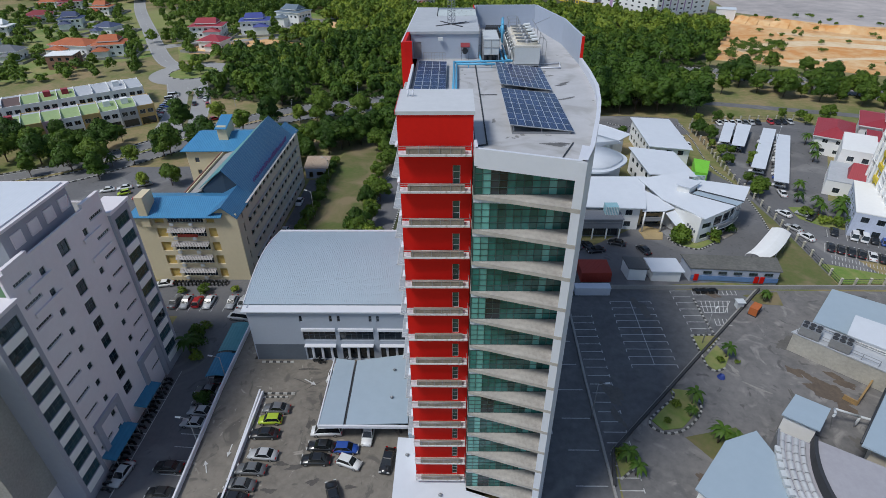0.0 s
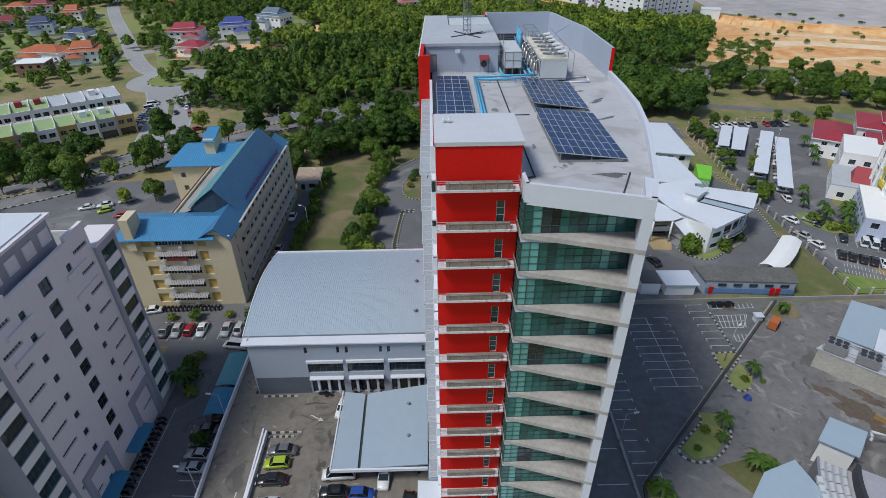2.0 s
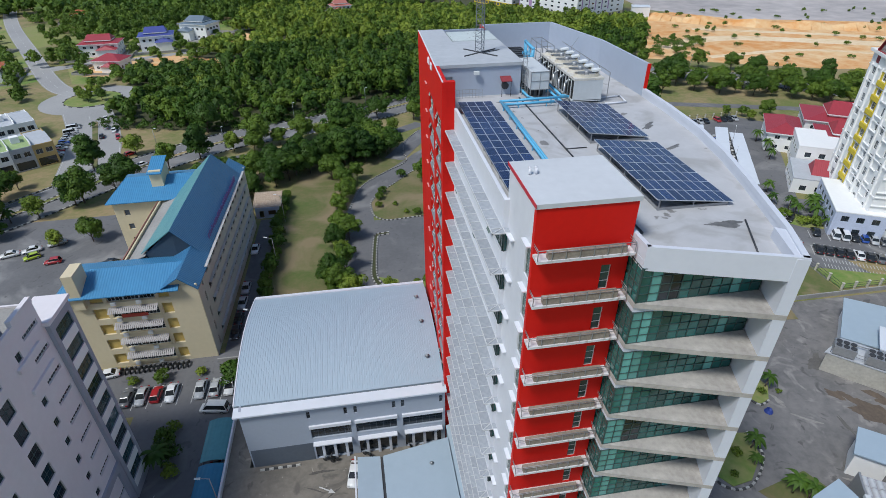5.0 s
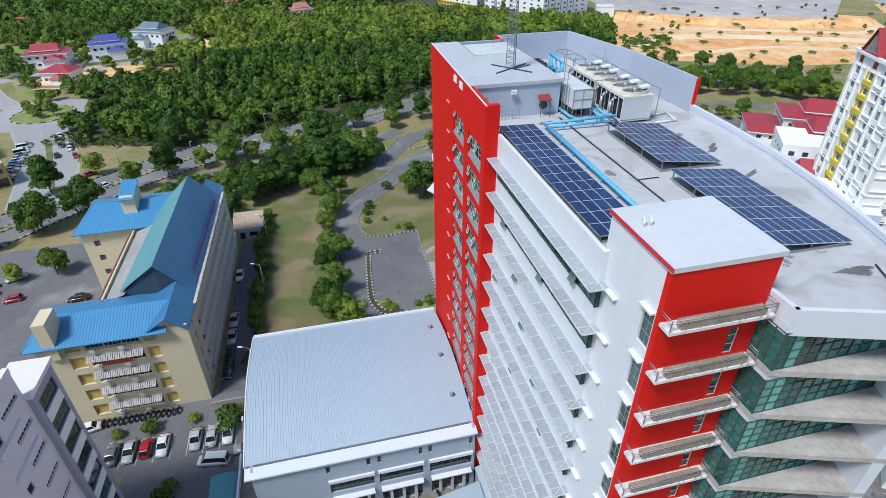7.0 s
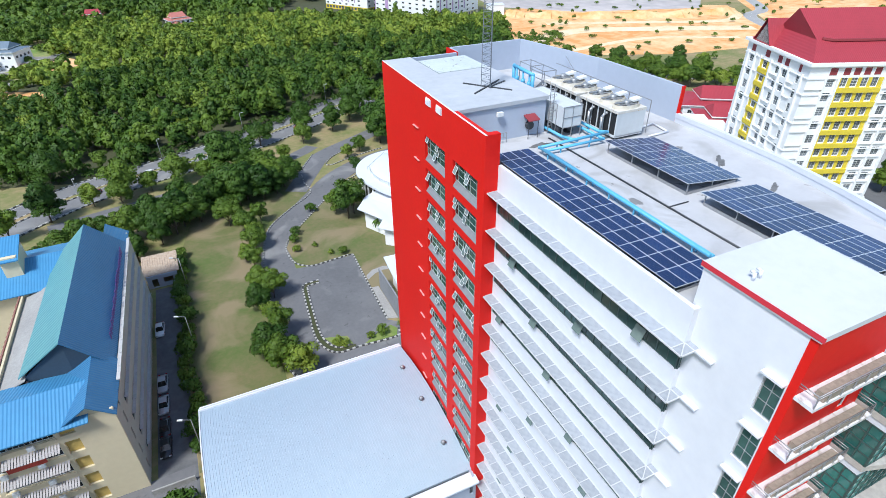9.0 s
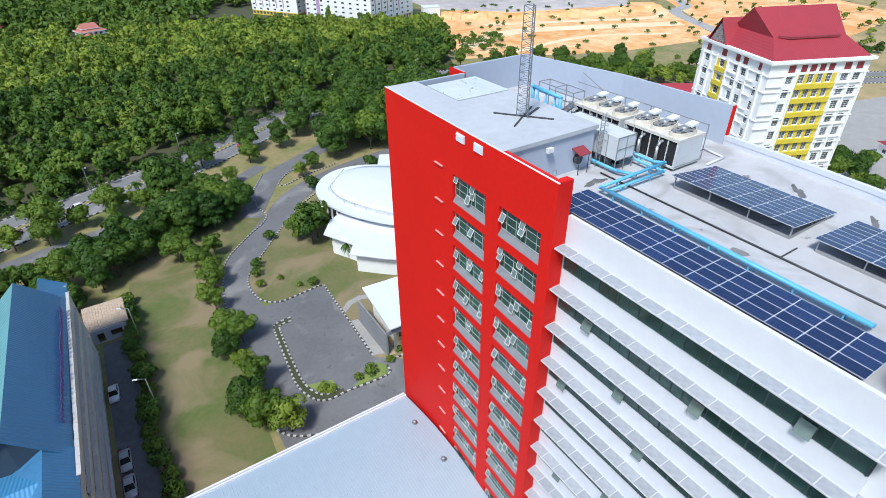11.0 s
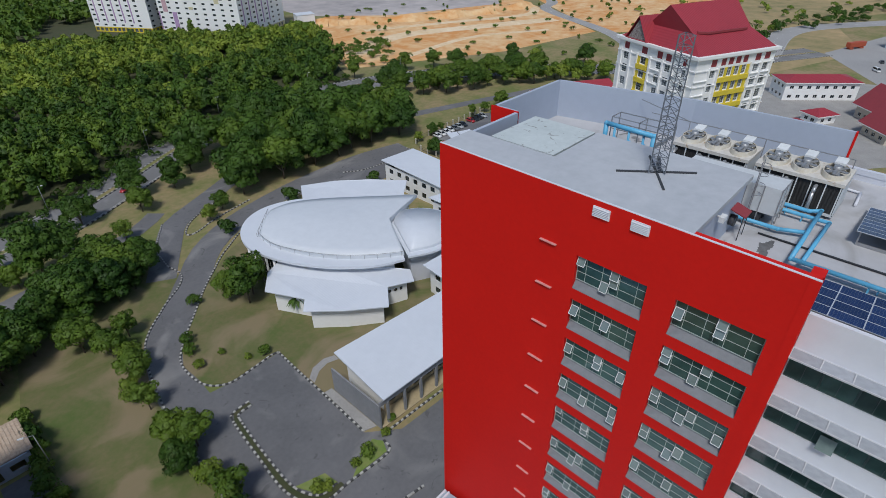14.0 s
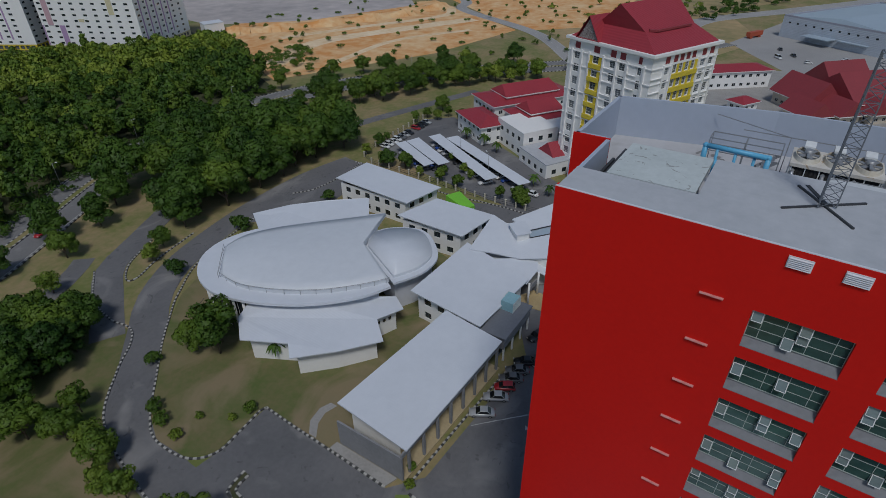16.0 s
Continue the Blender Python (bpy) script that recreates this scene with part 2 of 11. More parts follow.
GREY_WALL = mat("mauve_grey_wall", (0.76, 0.72, 0.75), (0.68, 0.645, 0.67), 0.75, big=0.1, small=1.2, bump=0.06, contrast=0.15)
GREY_BAND = mat("blue_grey_band", (0.36, 0.37, 0.43), (0.31, 0.32, 0.37), 0.75, big=0.1, small=1.2, bump=0.05, contrast=0.15)
RED_ROOF = mat("crimson_roof", (0.36, 0.035, 0.05), (0.28, 0.03, 0.042), 0.55, big=0.1, small=1.2, bump=0.08, contrast=0.15, ribs=("X", 0.5, 0.03))
MAROON = mat("maroon_roof", (0.29, 0.04, 0.05), (0.22, 0.035, 0.042), 0.6, big=0.1, small=1.2, bump=0.08, contrast=0.2)
ORANGE_TILE = mat("orange_tile", (0.48, 0.14, 0.05), (0.36, 0.10, 0.045), 0.75, big=0.2, small=2, bump=0.2)
PURE_WHITE = mat("bright_white_paint", (0.85, 0.845, 0.83), (0.77, 0.765, 0.75), 0.65, big=0.1, small=1, bump=0.04, contrast=0.1)
BRIGHT_YELLOW = mat("bright_yellow_paint", (0.72, 0.56, 0.05), None, 0.6, bump=0.04)
LILAC = mat("lilac_paint", (0.45, 0.30, 0.50), None, 0.7, bump=0.04)
PINK = mat("pink_paint", (0.58, 0.38, 0.42), None, 0.7, bump=0.04)
PALE_YELLOW = mat("pale_yellow_paint", (0.68, 0.62, 0.40), None, 0.7, bump=0.04)
LIME_ROOF = mat("lime_green_roof", (0.33, 0.43, 0.19), (0.25, 0.34, 0.15), 0.6, big=0.2, small=1.2)
LIME = mat("lime_plastic", (0.22, 0.62, 0.05), None, 0.5)
BLUE_SHEET = mat("blue_awning", (0.03, 0.20, 0.34), (0.025, 0.16, 0.28), 0.5, big=0.3, small=1.5, ribs=("X", 0.6, 0.03))
TEAL_SHEET = mat("teal_awning", (0.10, 0.30, 0.33), (0.08, 0.25, 0.28), 0.5, big=0.3, small=1.5, ribs=("X", 0.6, 0.03))
PAINT_WHITE = mat("road_marking", (0.66, 0.66, 0.64), (0.34, 0.34, 0.34), 0.8, big=0.6, small=4, contrast=0.2)
KERB_WHITE = mat("kerb_white", (0.52, 0.51, 0.48), (0.30, 0.29, 0.27), 0.85, big=0.6, small=4)
KERB_BLACK = mat("kerb_black", (0.04, 0.04, 0.04), (0.07, 0.07, 0.07), 0.85, big=0.6, small=4)
BARK = mat("bark", (0.13, 0.10, 0.075), (0.08, 0.06, 0.045), 0.9, big=0.8, small=6, bump=0.5)
LEAF = leafy("leaves", (0.046, 0.10, 0.012), (0.16, 0.24, 0.03))
LEAF_DARK = leafy("dark_leaves", (0.026, 0.068, 0.009), (0.092, 0.17, 0.022))
LEAF_LIGHT = leafy("light_leaves", (0.075, 0.14, 0.016), (0.30, 0.37, 0.05))
RUBBER = mat("tyre_rubber", (0.02, 0.02, 0.02), None, 0.85)
CAR_GLASS = mat("car_glass", (0.015, 0.018, 0.02), None, 0.08, spec=0.7, bump=0)
LAMP_GLASS = mat("lamp_glass", (0.6, 0.6, 0.58), None, 0.15, bump=0)
TAIL_RED = mat("tail_lamp", (0.35, 0.01, 0.01), None, 0.2, bump=0)
ORANGE = mat("orange_paint", (0.50, 0.14, 0.04), (0.4, 0.11, 0.03), 0.65, small=3)
BANNER = mat("banner_red", (0.45, 0.06, 0.04), None, 0.7)


def pv_cells():
    """Dark blue silicon cells with pale bus lines, under glass."""
    m = bpy.data.materials.new("silicon_cells")
    m.use_nodes = True
    N, L = m.node_tree.nodes, m.node_tree.links
    p = N["Principled BSDF"]
    tc = N.new("ShaderNodeTexCoord")
    br = N.new("ShaderNodeTexBrick")
    br.offset = 0
    br.inputs["Color1"].default_value = (0.006, 0.022, 0.085, 1)
    br.inputs["Color2"].default_value = (0.009, 0.03, 0.105, 1)
    br.inputs["Mortar"].default_value = (0.07, 0.085, 0.14, 1)
    br.inputs["Scale"].default_value = 1.0
    br.inputs["Mortar Size"].default_value = 0.007
    br.inputs["Brick Width"].default_value = 0.158
    br.inputs["Row Height"].default_value = 0.158
    L.new(tc.outputs["Object"], br.inputs["Vector"])
    o = N.new("ShaderNodeObjectInfo")
    hs = N.new("ShaderNodeHueSaturation")
    mr = N.new("ShaderNodeMapRange")
    mr.inputs[3].default_value, mr.inputs[4].default_value = 0.8, 1.25
    L.new(o.outputs["Random"], mr.inputs[0])
    L.new(mr.outputs[0], hs.inputs["Value"])
    L.new(br.outputs[0], hs.inputs["Color"])
    L.new(hs.outputs[0], p.inputs["Base Color"])
    p.inputs["Roughness"].default_value = 0.2
    p.inputs["Specular IOR Level"].default_value = 0.4
    return m


PV_CELL = pv_cells()


# ---- mesh helpers ----
def face(bm, vs, mi=0):
    f = bm.faces.new(vs)
    f.material_index = mi
    return f


def hexa(bm, low, high, mi=0):
    """A solid between two four-cornered outlines, each counter-clockwise from above."""
    a = [bm.verts.new(p) for p in low]
    b = [bm.verts.new(p) for p in high]
    face(bm, a[::-1], mi)
    face(bm, b, mi)
    for i in range(4):
        j = (i + 1) % 4
        face(bm, (a[i], a[j], b[j], b[i]), mi)


def box(bm, x0, x1, y0, y1, z0, z1, mi=0):
    hexa(bm, [(x0, y0, z0), (x1, y0, z0), (x1, y1, z0), (x0, y1, z0)], [(x0, y0, z1), (x1, y0, z1), (x1, y1, z1), (x0, y1, z1)], mi)


def prism(bm, pts, z0, z1, mi=0, top=None):
    """An upright solid on an outline; z1 may be a list, one height a corner."""
    if sum(pts[i][0] * pts[(i + 1) % len(pts)][1] - pts[(i + 1) % len(pts)][0] * pts[i][1] for i in range(len(pts))) < 0:
        pts = pts[::-1]
        z1 = z1[::-1] if isinstance(z1, (list, tuple)) else z1
        z0 = z0[::-1] if isinstance(z0, (list, tuple)) else z0
    lo = z0 if isinstance(z0, (list, tuple)) else [z0] * len(pts)
    hi = z1 if isinstance(z1, (list, tuple)) else [z1] * len(pts)
    a = [bm.verts.new((p[0], p[1], z)) for p, z in zip(pts, lo)]
    b = [bm.verts.new((p[0], p[1], z)) for p, z in zip(pts, hi)]
    face(bm, a[::-1], mi)
    face(bm, b, mi if top is None else top)
    for i in range(len(pts)):
        j = (i + 1) % len(pts)
        face(bm, (a[i], a[j], b[j], b[i]), mi)


def beam(bm, p, q, w, h=None, mi=0):
    """A bar of section w x h from p to q."""
    p, q = Vector(p), Vector(q)
    d = (q - p).normalized()
    s = d.cross(Vector((0, 0, 1)))
    s = s.normalized() if s.length > 1e-4 else Vector((1, 0, 0))
    u = s.cross(d)
    h = h or w
    s, u = s * w / 2, u * h / 2
    hexa(bm, [p - s - u, p + s - u, p + s + u, p - s + u], [q - s - u, q + s - u, q + s + u, q - s + u], mi)


def tube(bm, p, q, r, n=8, r2=None, mi=0):
    p, q = Vector(p), Vector(q)
    d = (q - p).normalized()
    s = d.cross(Vector((0, 0, 1)))
    s = s.normalized() if s.length > 1e-4 else Vector((1, 0, 0))
    u = s.cross(d)
    r2 = r if r2 is None else r2
    rings = []
    for c, rad in ((p, r), (q, r2)):
        rings.append([bm.verts.new(c + s * rad * math.cos(2 * math.pi * i / n) + u * rad * math.sin(2 * math.pi * i / n)) for i in range(n)])
    a, b = rings
    for i in range(n):
        j = (i + 1) % n
        face(bm, (a[j], a[i], b[i], b[j]), mi).smooth = True
    face(bm, a, mi)
    face(bm, b[::-1], mi)


def wall(bm, o, e, z0, z1, holes=(), t=0.25, mi=0):
    """A wall from o to e (seen from outside, left to right), t thick inwards, with holes (u0, u1, z0, z1); one closed mesh."""
    o, e = Vector((*o, 0)), Vector((*e, 0))
    d = (e - o).normalized()
    n = Vector((-d.y, d.x, 0)) * t
    u_end = (e - o).length - 0.003
    us = sorted({0.003, u_end, *[round(min(max(h[i], 0.003), u_end), 4) for h in holes for i in (0, 1)]})
    zs = sorted({z0, z1, *[round(min(max(h[i], z0), z1), 4) for h in holes for i in (2, 3)]})
    cu, cz = len(us) - 1, len(zs) - 1
    solid = [[True] * cz for _ in range(cu)]
    for h in holes:
        for i in range(cu):
            if h[0] < (us[i] + us[i + 1]) / 2 < h[1]:
                for j in range(cz):
                    if h[2] < (zs[j] + zs[j + 1]) / 2 < h[3]:
                        solid[i][j] = False
    made = {}

    def v(i, j, k):
        if (i, j, k) not in made:
            p = o + d * us[i] + n * k
            made[i, j, k] = bm.verts.new((p.x, p.y, zs[j]))
        return made[i, j, k]

    def open_at(i, j):
        return not (0 <= i < cu and 0 <= j < cz and solid[i][j])

    for i in range(cu):
        for j in range(cz):
            if not solid[i][j]:
                continue
            face(bm, (v(i, j, 0), v(i + 1, j, 0), v(i + 1, j + 1, 0), v(i, j + 1, 0)), mi)
            face(bm, (v(i + 1, j, 1), v(i, j, 1), v(i, j + 1, 1), v(i + 1, j + 1, 1)), mi)
            if open_at(i - 1, j):
                face(bm, (v(i, j, 1), v(i, j, 0), v(i, j + 1, 0), v(i, j + 1, 1)), mi)
            if open_at(i + 1, j):
                face(bm, (v(i + 1, j, 0), v(i + 1, j, 1), v(i + 1, j + 1, 1), v(i + 1, j + 1, 0)), mi)
            if open_at(i, j - 1):
                face(bm, (v(i, j, 1), v(i + 1, j, 1), v(i + 1, j, 0), v(i, j, 0)), mi)
            if open_at(i, j + 1):
                face(bm, (v(i, j + 1, 0), v(i + 1, j + 1, 0), v(i + 1, j + 1, 1), v(i, j + 1, 1)), mi)


def along(o, e, u, depth=0.0, z=0.0):
    """The pose at u metres along a wall from o to e, depth inside it: x along the wall, y inwards."""
    d = (Vector(e) - Vector(o)).normalized()
    return Matrix.Translation((o[0] + d.x * u - d.y * depth, o[1] + d.y * u + d.x * depth, z)) @ Matrix.Rotation(math.atan2(d.y, d.x), 4, "Z")


def mesh_of(bm, name, materials):
    bm.normal_update()
    me = bpy.data.meshes.new(name)
    bm.to_mesh(me)
    bm.free()
    for m in materials if isinstance(materials, (list, tuple)) else [materials]:
        me.materials.append(m)
    return me


def part(name, bm, material, parent, label="", at=None):
    """One mesh object under a thing or a part; bm: a bmesh, or mesh data that it shares."""
    me = bm if isinstance(bm, bpy.types.Mesh) else mesh_of(bm, name, material)
    ob = new(name, me)
    ob.parent = parent
    if at is not None:
        ob.matrix_basis = at
    if label:
        tagged(ob, label)
    return ob


def thing(name, label, category, at=(0, 0, 0), rz=0.0, group="", kind=""):
    ob = new(name)
    ob.empty_display_size = 0.5
    ob.matrix_basis = pose(*at, 0, 0, rz)
    return tagged(ob, label, category, group, kind)


def single(name, bm, material, label, category, kind="", group="", at=None):
    """A thing of one mesh."""
    ob = new(name, mesh_of(bm, name, material))
    if at is not None:
        ob.matrix_basis = at
    return tagged(ob, label, category, group, kind)


BM = bmesh.new
WINDOWS = {}


def window(parent, m, w, h, nx, ny, frame_mat, glass_mat, bar=0.06, deep=0.08, name="window", whole=False):
    """A framed window of nx by ny panes at the pose m (lower left corner, x along the wall, y inwards); whole: far off, frame and pane in one mesh."""
    key = (round(w, 3), round(h, 3), nx, ny, frame_mat.name, glass_mat.name, bar, deep, whole)
    if key not in WINDOWS:
        f = BM()
        box(f, 0, bar, 0, deep, 0, h)
        box(f, w - bar, w, 0, deep, 0, h)
        box(f, bar, w - bar, 0, deep, 0, bar)
        box(f, bar, w - bar, 0, deep, h - bar, h)
        thin = bar * 0.7
        for x in (nx if isinstance(nx, tuple) else [w * i / nx for i in range(1, nx)]):
            box(f, x - thin / 2, x + thin / 2, 0.01, deep - 0.01, bar, h - bar)
        for i in range(1, ny):
            z = h * i / ny
            box(f, bar, w - bar, 0.015, deep - 0.015, z - thin / 2, z + thin / 2)
        if whole:
            box(f, bar * 0.5, w - bar * 0.5, deep * 0.5, deep * 0.5 + 0.02, bar * 0.5, h - bar * 0.5, 1)
            WINDOWS[key] = mesh_of(f, "window", [frame_mat, glass_mat]), None
        else:
            g = BM()
            box(g, bar * 0.5, w - bar * 0.5, deep * 0.5, deep * 0.5 + 0.02, bar * 0.5, h - bar * 0.5)
            WINDOWS[key] = mesh_of(f, "window_frame", frame_mat), mesh_of(g, "pane", glass_mat)
    fm, gm = WINDOWS[key]
    ob = part(name, fm, None, parent, at=m)
    if gm:
        part("pane", gm, None, ob)
    return ob


# ---- ground, roads, lots ----
def sheet(name, pts, top, material, label, category, thick=0.3):
    bm = BM()
    prism(bm, list(pts), top - thick, top)
    return single(name, bm, material, label, category, "structure")


def smooth_line(pts, step=3.0):
    """Points at even steps on a soft curve through pts."""
    P = [Vector((*p, 0)) for p in pts]
    P = [2 * P[0] - P[1], *P, 2 * P[-1] - P[-2]]
    out = []
    for i in range(1, len(P) - 2):
        a, b, c, d = P[i - 1:i + 3]
        n = max(1, int((c - b).length / step))
        for k in range(n):
            t = k / n
            out.append(0.5 * (2 * b + (c - a) * t + (2 * a - 5 * b + 4 * c - d) * t * t + (3 * b - a - 3 * c + d) * t ** 3))
    out.append(P[-2])
    return out


def offset_line(line, off):
    res = []
    for i, p in enumerate(line):
        d = (line[min(i + 1, len(line) - 1)] - line[max(i - 1, 0)]).normalized()
        res.append(p + Vector((-d.y, d.x, 0)) * off)
    return res


def strip(bm, line, o0, o1, z0, z1, mi=0):
    a, b = offset_line(line, o0), offset_line(line, o1)
    for i in range(len(line) - 1):
        q = [b[i], b[i + 1], a[i + 1], a[i]]
        hexa(bm, [(v.x, v.y, z0) for v in q], [(v.x, v.y, z1) for v in q], mi)


def road(name, pts, width, top, material, label, dashes=True):
    line = smooth_line(pts, 4)
    bm = BM()
    a, b = offset_line(line, width / 2), offset_line(line, -width / 2)
    top_a = [bm.verts.new((v.x, v.y, top)) for v in a]
    top_b = [bm.verts.new((v.x, v.y, top)) for v in b]
    low_a = [bm.verts.new((v.x, v.y, top - 0.3)) for v in a]
    low_b = [bm.verts.new((v.x, v.y, top - 0.3)) for v in b]
    for i in range(len(line) - 1):
        face(bm, (top_b[i], top_b[i + 1], top_a[i + 1], top_a[i]))
        face(bm, (top_a[i], top_a[i + 1], low_a[i + 1], low_a[i]))
        face(bm, (low_b[i], low_b[i + 1], top_b[i + 1], top_b[i]))
    ob = single(name, bm, material, label, "road", "structure")
    if dashes:
        bm = BM()
        for i in range(0, len(line) - 1, 3):
            strip(bm, line[i:i + 2], -0.09, 0.09, top - 0.02, top + 0.015)
        for s in (-1, 1):
            strip(bm, line, s * (width / 2 - 0.5) - 0.07, s * (width / 2 - 0.5) + 0.07, top - 0.02, top + 0.015)
        part("lane_marking", bm, PAINT_WHITE, ob)
    return line


def kerb(pts, height=0.24, width=0.34, step=0.55, z=0.0):
    """Kerb stones painted black and white in turn, along a line."""
    line = smooth_line(pts, step)
    base = thing("kerb", "black and white painted kerb stones", "kerb", kind="structure")
    bm = BM()
    for i in range(len(line) - 1):
        strip(bm, line[i:i + 2], -width / 2, width / 2, z - 0.1, z + height, i % 2)
    tagged(part("kerb_stones", bm, [KERB_WHITE, KERB_BLACK], base), kind="stuff")
    return base


gb = BM()
prism(gb, [(-2600, -1500), (2600, -1500), (2600, 3600), (-2600, 3600)], -1.0, 0.0)
single("ground", gb, GRASS, "dry patchy grass and earth", "ground", "structure")

sheet("lot", [(8, 30), (23.8, 30), (25.4, 55), (68.3, 97.5), (8, 97.5)], 0.04, ASPHALT, "dark asphalt of a marked parking lot", "parking lot")
sheet("yard", [(24, 22), (25.6, 55), (68.5, 97.4), (99, 97), (99, 22)], 0.035, YARD, "worn and stained pale concrete yard", "yard")
sheet("street", [(-58, 20), (-40.2, 20), (-40.2, 90), (-40, 102), (-72, 100), (-72, 88), (-58, 88)], 0.03, ASPHALT_OLD, "grey worn asphalt side street", "road")
sheet("side_lane", [(-45.4, 96), (-39.6, 96), (-39.6, 154), (-44.5, 154)], 0.028, ASPHALT, "dark asphalt service lane", "road")
sheet("lawn", [(-39.5, 100), (-24, 100), (-22.6, 126), (-21.6, 143), (-20.8, 153.5), (-17, 169.2), (-9.2, 178.8), (-3.4, 184), (-1, 188.4), (-1.8, 194), (-12, 203), (-32, 198), (-39, 165)], 0.02, LAWN, "worn lawn, half green and half dry", "lawn")
sheet("inner_lawn", [(-10.5, 148.2), (-13.6, 151.4), (-14.1, 158.4), (-11.8, 163.6), (-4.9, 172.1), (0.6, 178.6), (6, 184), (12, 189), (26, 195), (50, 190), (60, 160), (50, 128), (31, 124), (2, 132), (-0.2, 133.6), (0.3, 148.5), (-0.9, 148.8)], 0.10, LAWN, "dry lawn beside the pavilion", "lawn", 0.4)
sheet("forecourt", [(-17, 149), (-10.5, 148.1), (0.2, 148.4), (-0.3, 133.6), (-0.7, 121.5), (4, 117.5), (34, 116), (48, 113), (50, 97), (20, 97.5), (-22, 104), (-22, 118)], 0.03, ASPHALT_OLD, "grey worn asphalt forecourt", "parking lot")
sheet("north_yard", [(40, 204), (88, 206), (88, 192), (50, 190)], 0.032, ASPHALT_OLD, "grey asphalt yard behind the pavilion", "yard")
sheet("pavilion_yard", [(22, 97), (99, 104), (92, 133), (82, 160), (56, 130), (30, 112)], 0.028, ASPHALT_OLD, "grey asphalt court of the pavilion", "yard")
sheet("car_park", [(84, 132), (96, 110), (150, 95), (160, 120), (108, 140), (141, 198), (133, 206), (100, 203), (92, 178)], 0.03, ASPHALT_OLD, "grey asphalt car park with shelters", "parking lot")
sheet("verge", [(70.5, 98.4), (87.0, 98.6), (87.0, 128), (86.2, 140), (85.6, 139), (84.9, 131), (83.4, 123), (81.6, 117.6), (73.4, 105.4)], 0.06, LAWN, "green grass verge inside a fence", "lawn")
sheet("fence_lawn", [(87.4, 99.8), (113, 99.8), (101.2, 103.0), (89.4, 107.6), (87.4, 108.4)], 0.07, GARDEN, "green grass strip beside the car park", "lawn")
sheet("palm_strip", [(94.2, 129.6), (98.4, 125.2), (104, 123.2), (114, 118.4), (116, 121), (105, 128), (98, 136), (94.6, 136)], 0.09, GARDEN, "planted strip with palms beside the car park", "planting bed")
sheet("forest_ground", [(-120, 250), (-106, 238), (-62, 224), (-8, 240), (33, 263), (80, 282), (128, 284), (150, 330), (190, 420), (150, 600), (-60, 700), (-96, 470), (-92, 400), (-110, 335), (-122, 296)], 0.015, FOREST_FLOOR, "dark leaf-strewn forest floor", "ground")
sheet("clearing", [(140, 300), (222, 262), (300, 250), (372, 360), (320, 400), (230, 430), (190, 412), (160, 345)], 0.03, EARTH, "bare orange earth of a cleared site", "ground")
sheet("bare_plot", [(-150, 318), (-122, 314), (-96, 304), (-74, 312), (-80, 338), (-115, 356), (-131, 358), (-152, 348)], 0.045, EARTH, "bare pinkish earth plot among the houses", "ground")
sheet("silt_bed", [(210, 440), (255, 392), (345, 362), (430, 440), (420, 620), (230, 620)], 0.05, SILT, "pale grey silt and shallow puddles", "ground")
sheet("scrub", [(300, 225), (325, 245), (392, 335), (470, 420), (900, 420), (900, 120), (600, 60)], 0.022, SCRUB, "brown scrubland with bushes", "ground")
sheet("earth_bank", [(300, 245), (312, 262), (420, 400), (560, 400), (470, 220), (340, 205)], 0.03, EARTH, "bare orange earth bank", "ground")
sheet("depot_yard", [(225, 60), (330, 128), (420, 105), (560, 20), (400, -60), (240, 0)], 0.03, ROAD, "wide grey concrete depot yard", "yard")

SAND = mat("pale_sand", (0.80, 0.66, 0.47), (0.64, 0.44, 0.23), 0.95, big=0.03, small=0.25, share=0.5, bump=0.4, contrast=0.5)
for pts, wide in (([(160, 322), (209, 337), (262, 318), (318, 292)], 13), ([(206, 366), (262, 342), (318, 318), (350, 330)], 7), ([(176, 296), (236, 300), (286, 276)], 5)):
    bm = BM()
    strip(bm, smooth_line(pts, 5), -wide / 2, wide / 2, 0, 0.06)
    single("sand_track", bm, SAND, "pale sandy track across the cleared site", "track", "structure")
bm = BM()
crest = smooth_line([(196, 408), (214, 392), (248, 372), (300, 348), (352, 338)], 6)
for i in range(len(crest) - 1):
    a, b = crest[i], crest[i + 1]
    n0 = Vector((-(b - a).y, (b - a).x, 0)).normalized()
    k0, k1 = 1 + 0.35 * math.sin(i * 1.3), 1 + 0.35 * math.sin(i * 1.3 + 1.3)
    hexa(bm, [tuple(a - n0 * 7 * k0), tuple(b - n0 * 7 * k1), tuple(b + n0 * 7), tuple(a + n0 * 7)],
         [(*(a - n0 * 1.5 * k0).xy, 3.4 * k0), (*(b - n0 * 1.5 * k1).xy, 3.4 * k1), (*(b + n0 * 5).xy, 2.2), (*(a + n0 * 5).xy, 2.2)])
single("earth_scarp", bm, EARTH, "raw orange earth scarp above the cleared site", "ground", "structure")
sheet("dry_verge", [(212, 152), (262, 140), (345, 112), (440, 150), (440, 270), (330, 236), (262, 205)], 0.011, SCRUB, "dry brown verge with patches of grass", "ground")
sheet("gardens", [(-345, 292), (-214, 262), (-196, 285), (-165, 318), (-208, 396), (-268, 500), (-345, 520)], 0.012, GARDEN, "green gardens and lawns of the estate", "lawn")
sheet("gardens", [(-150, 305), (-138, 303), (-125, 330), (-90, 345), (-70, 440), (-120, 470), (-200, 470), (-190, 395)], 0.012, GARDEN, "green gardens beside the road", "lawn")
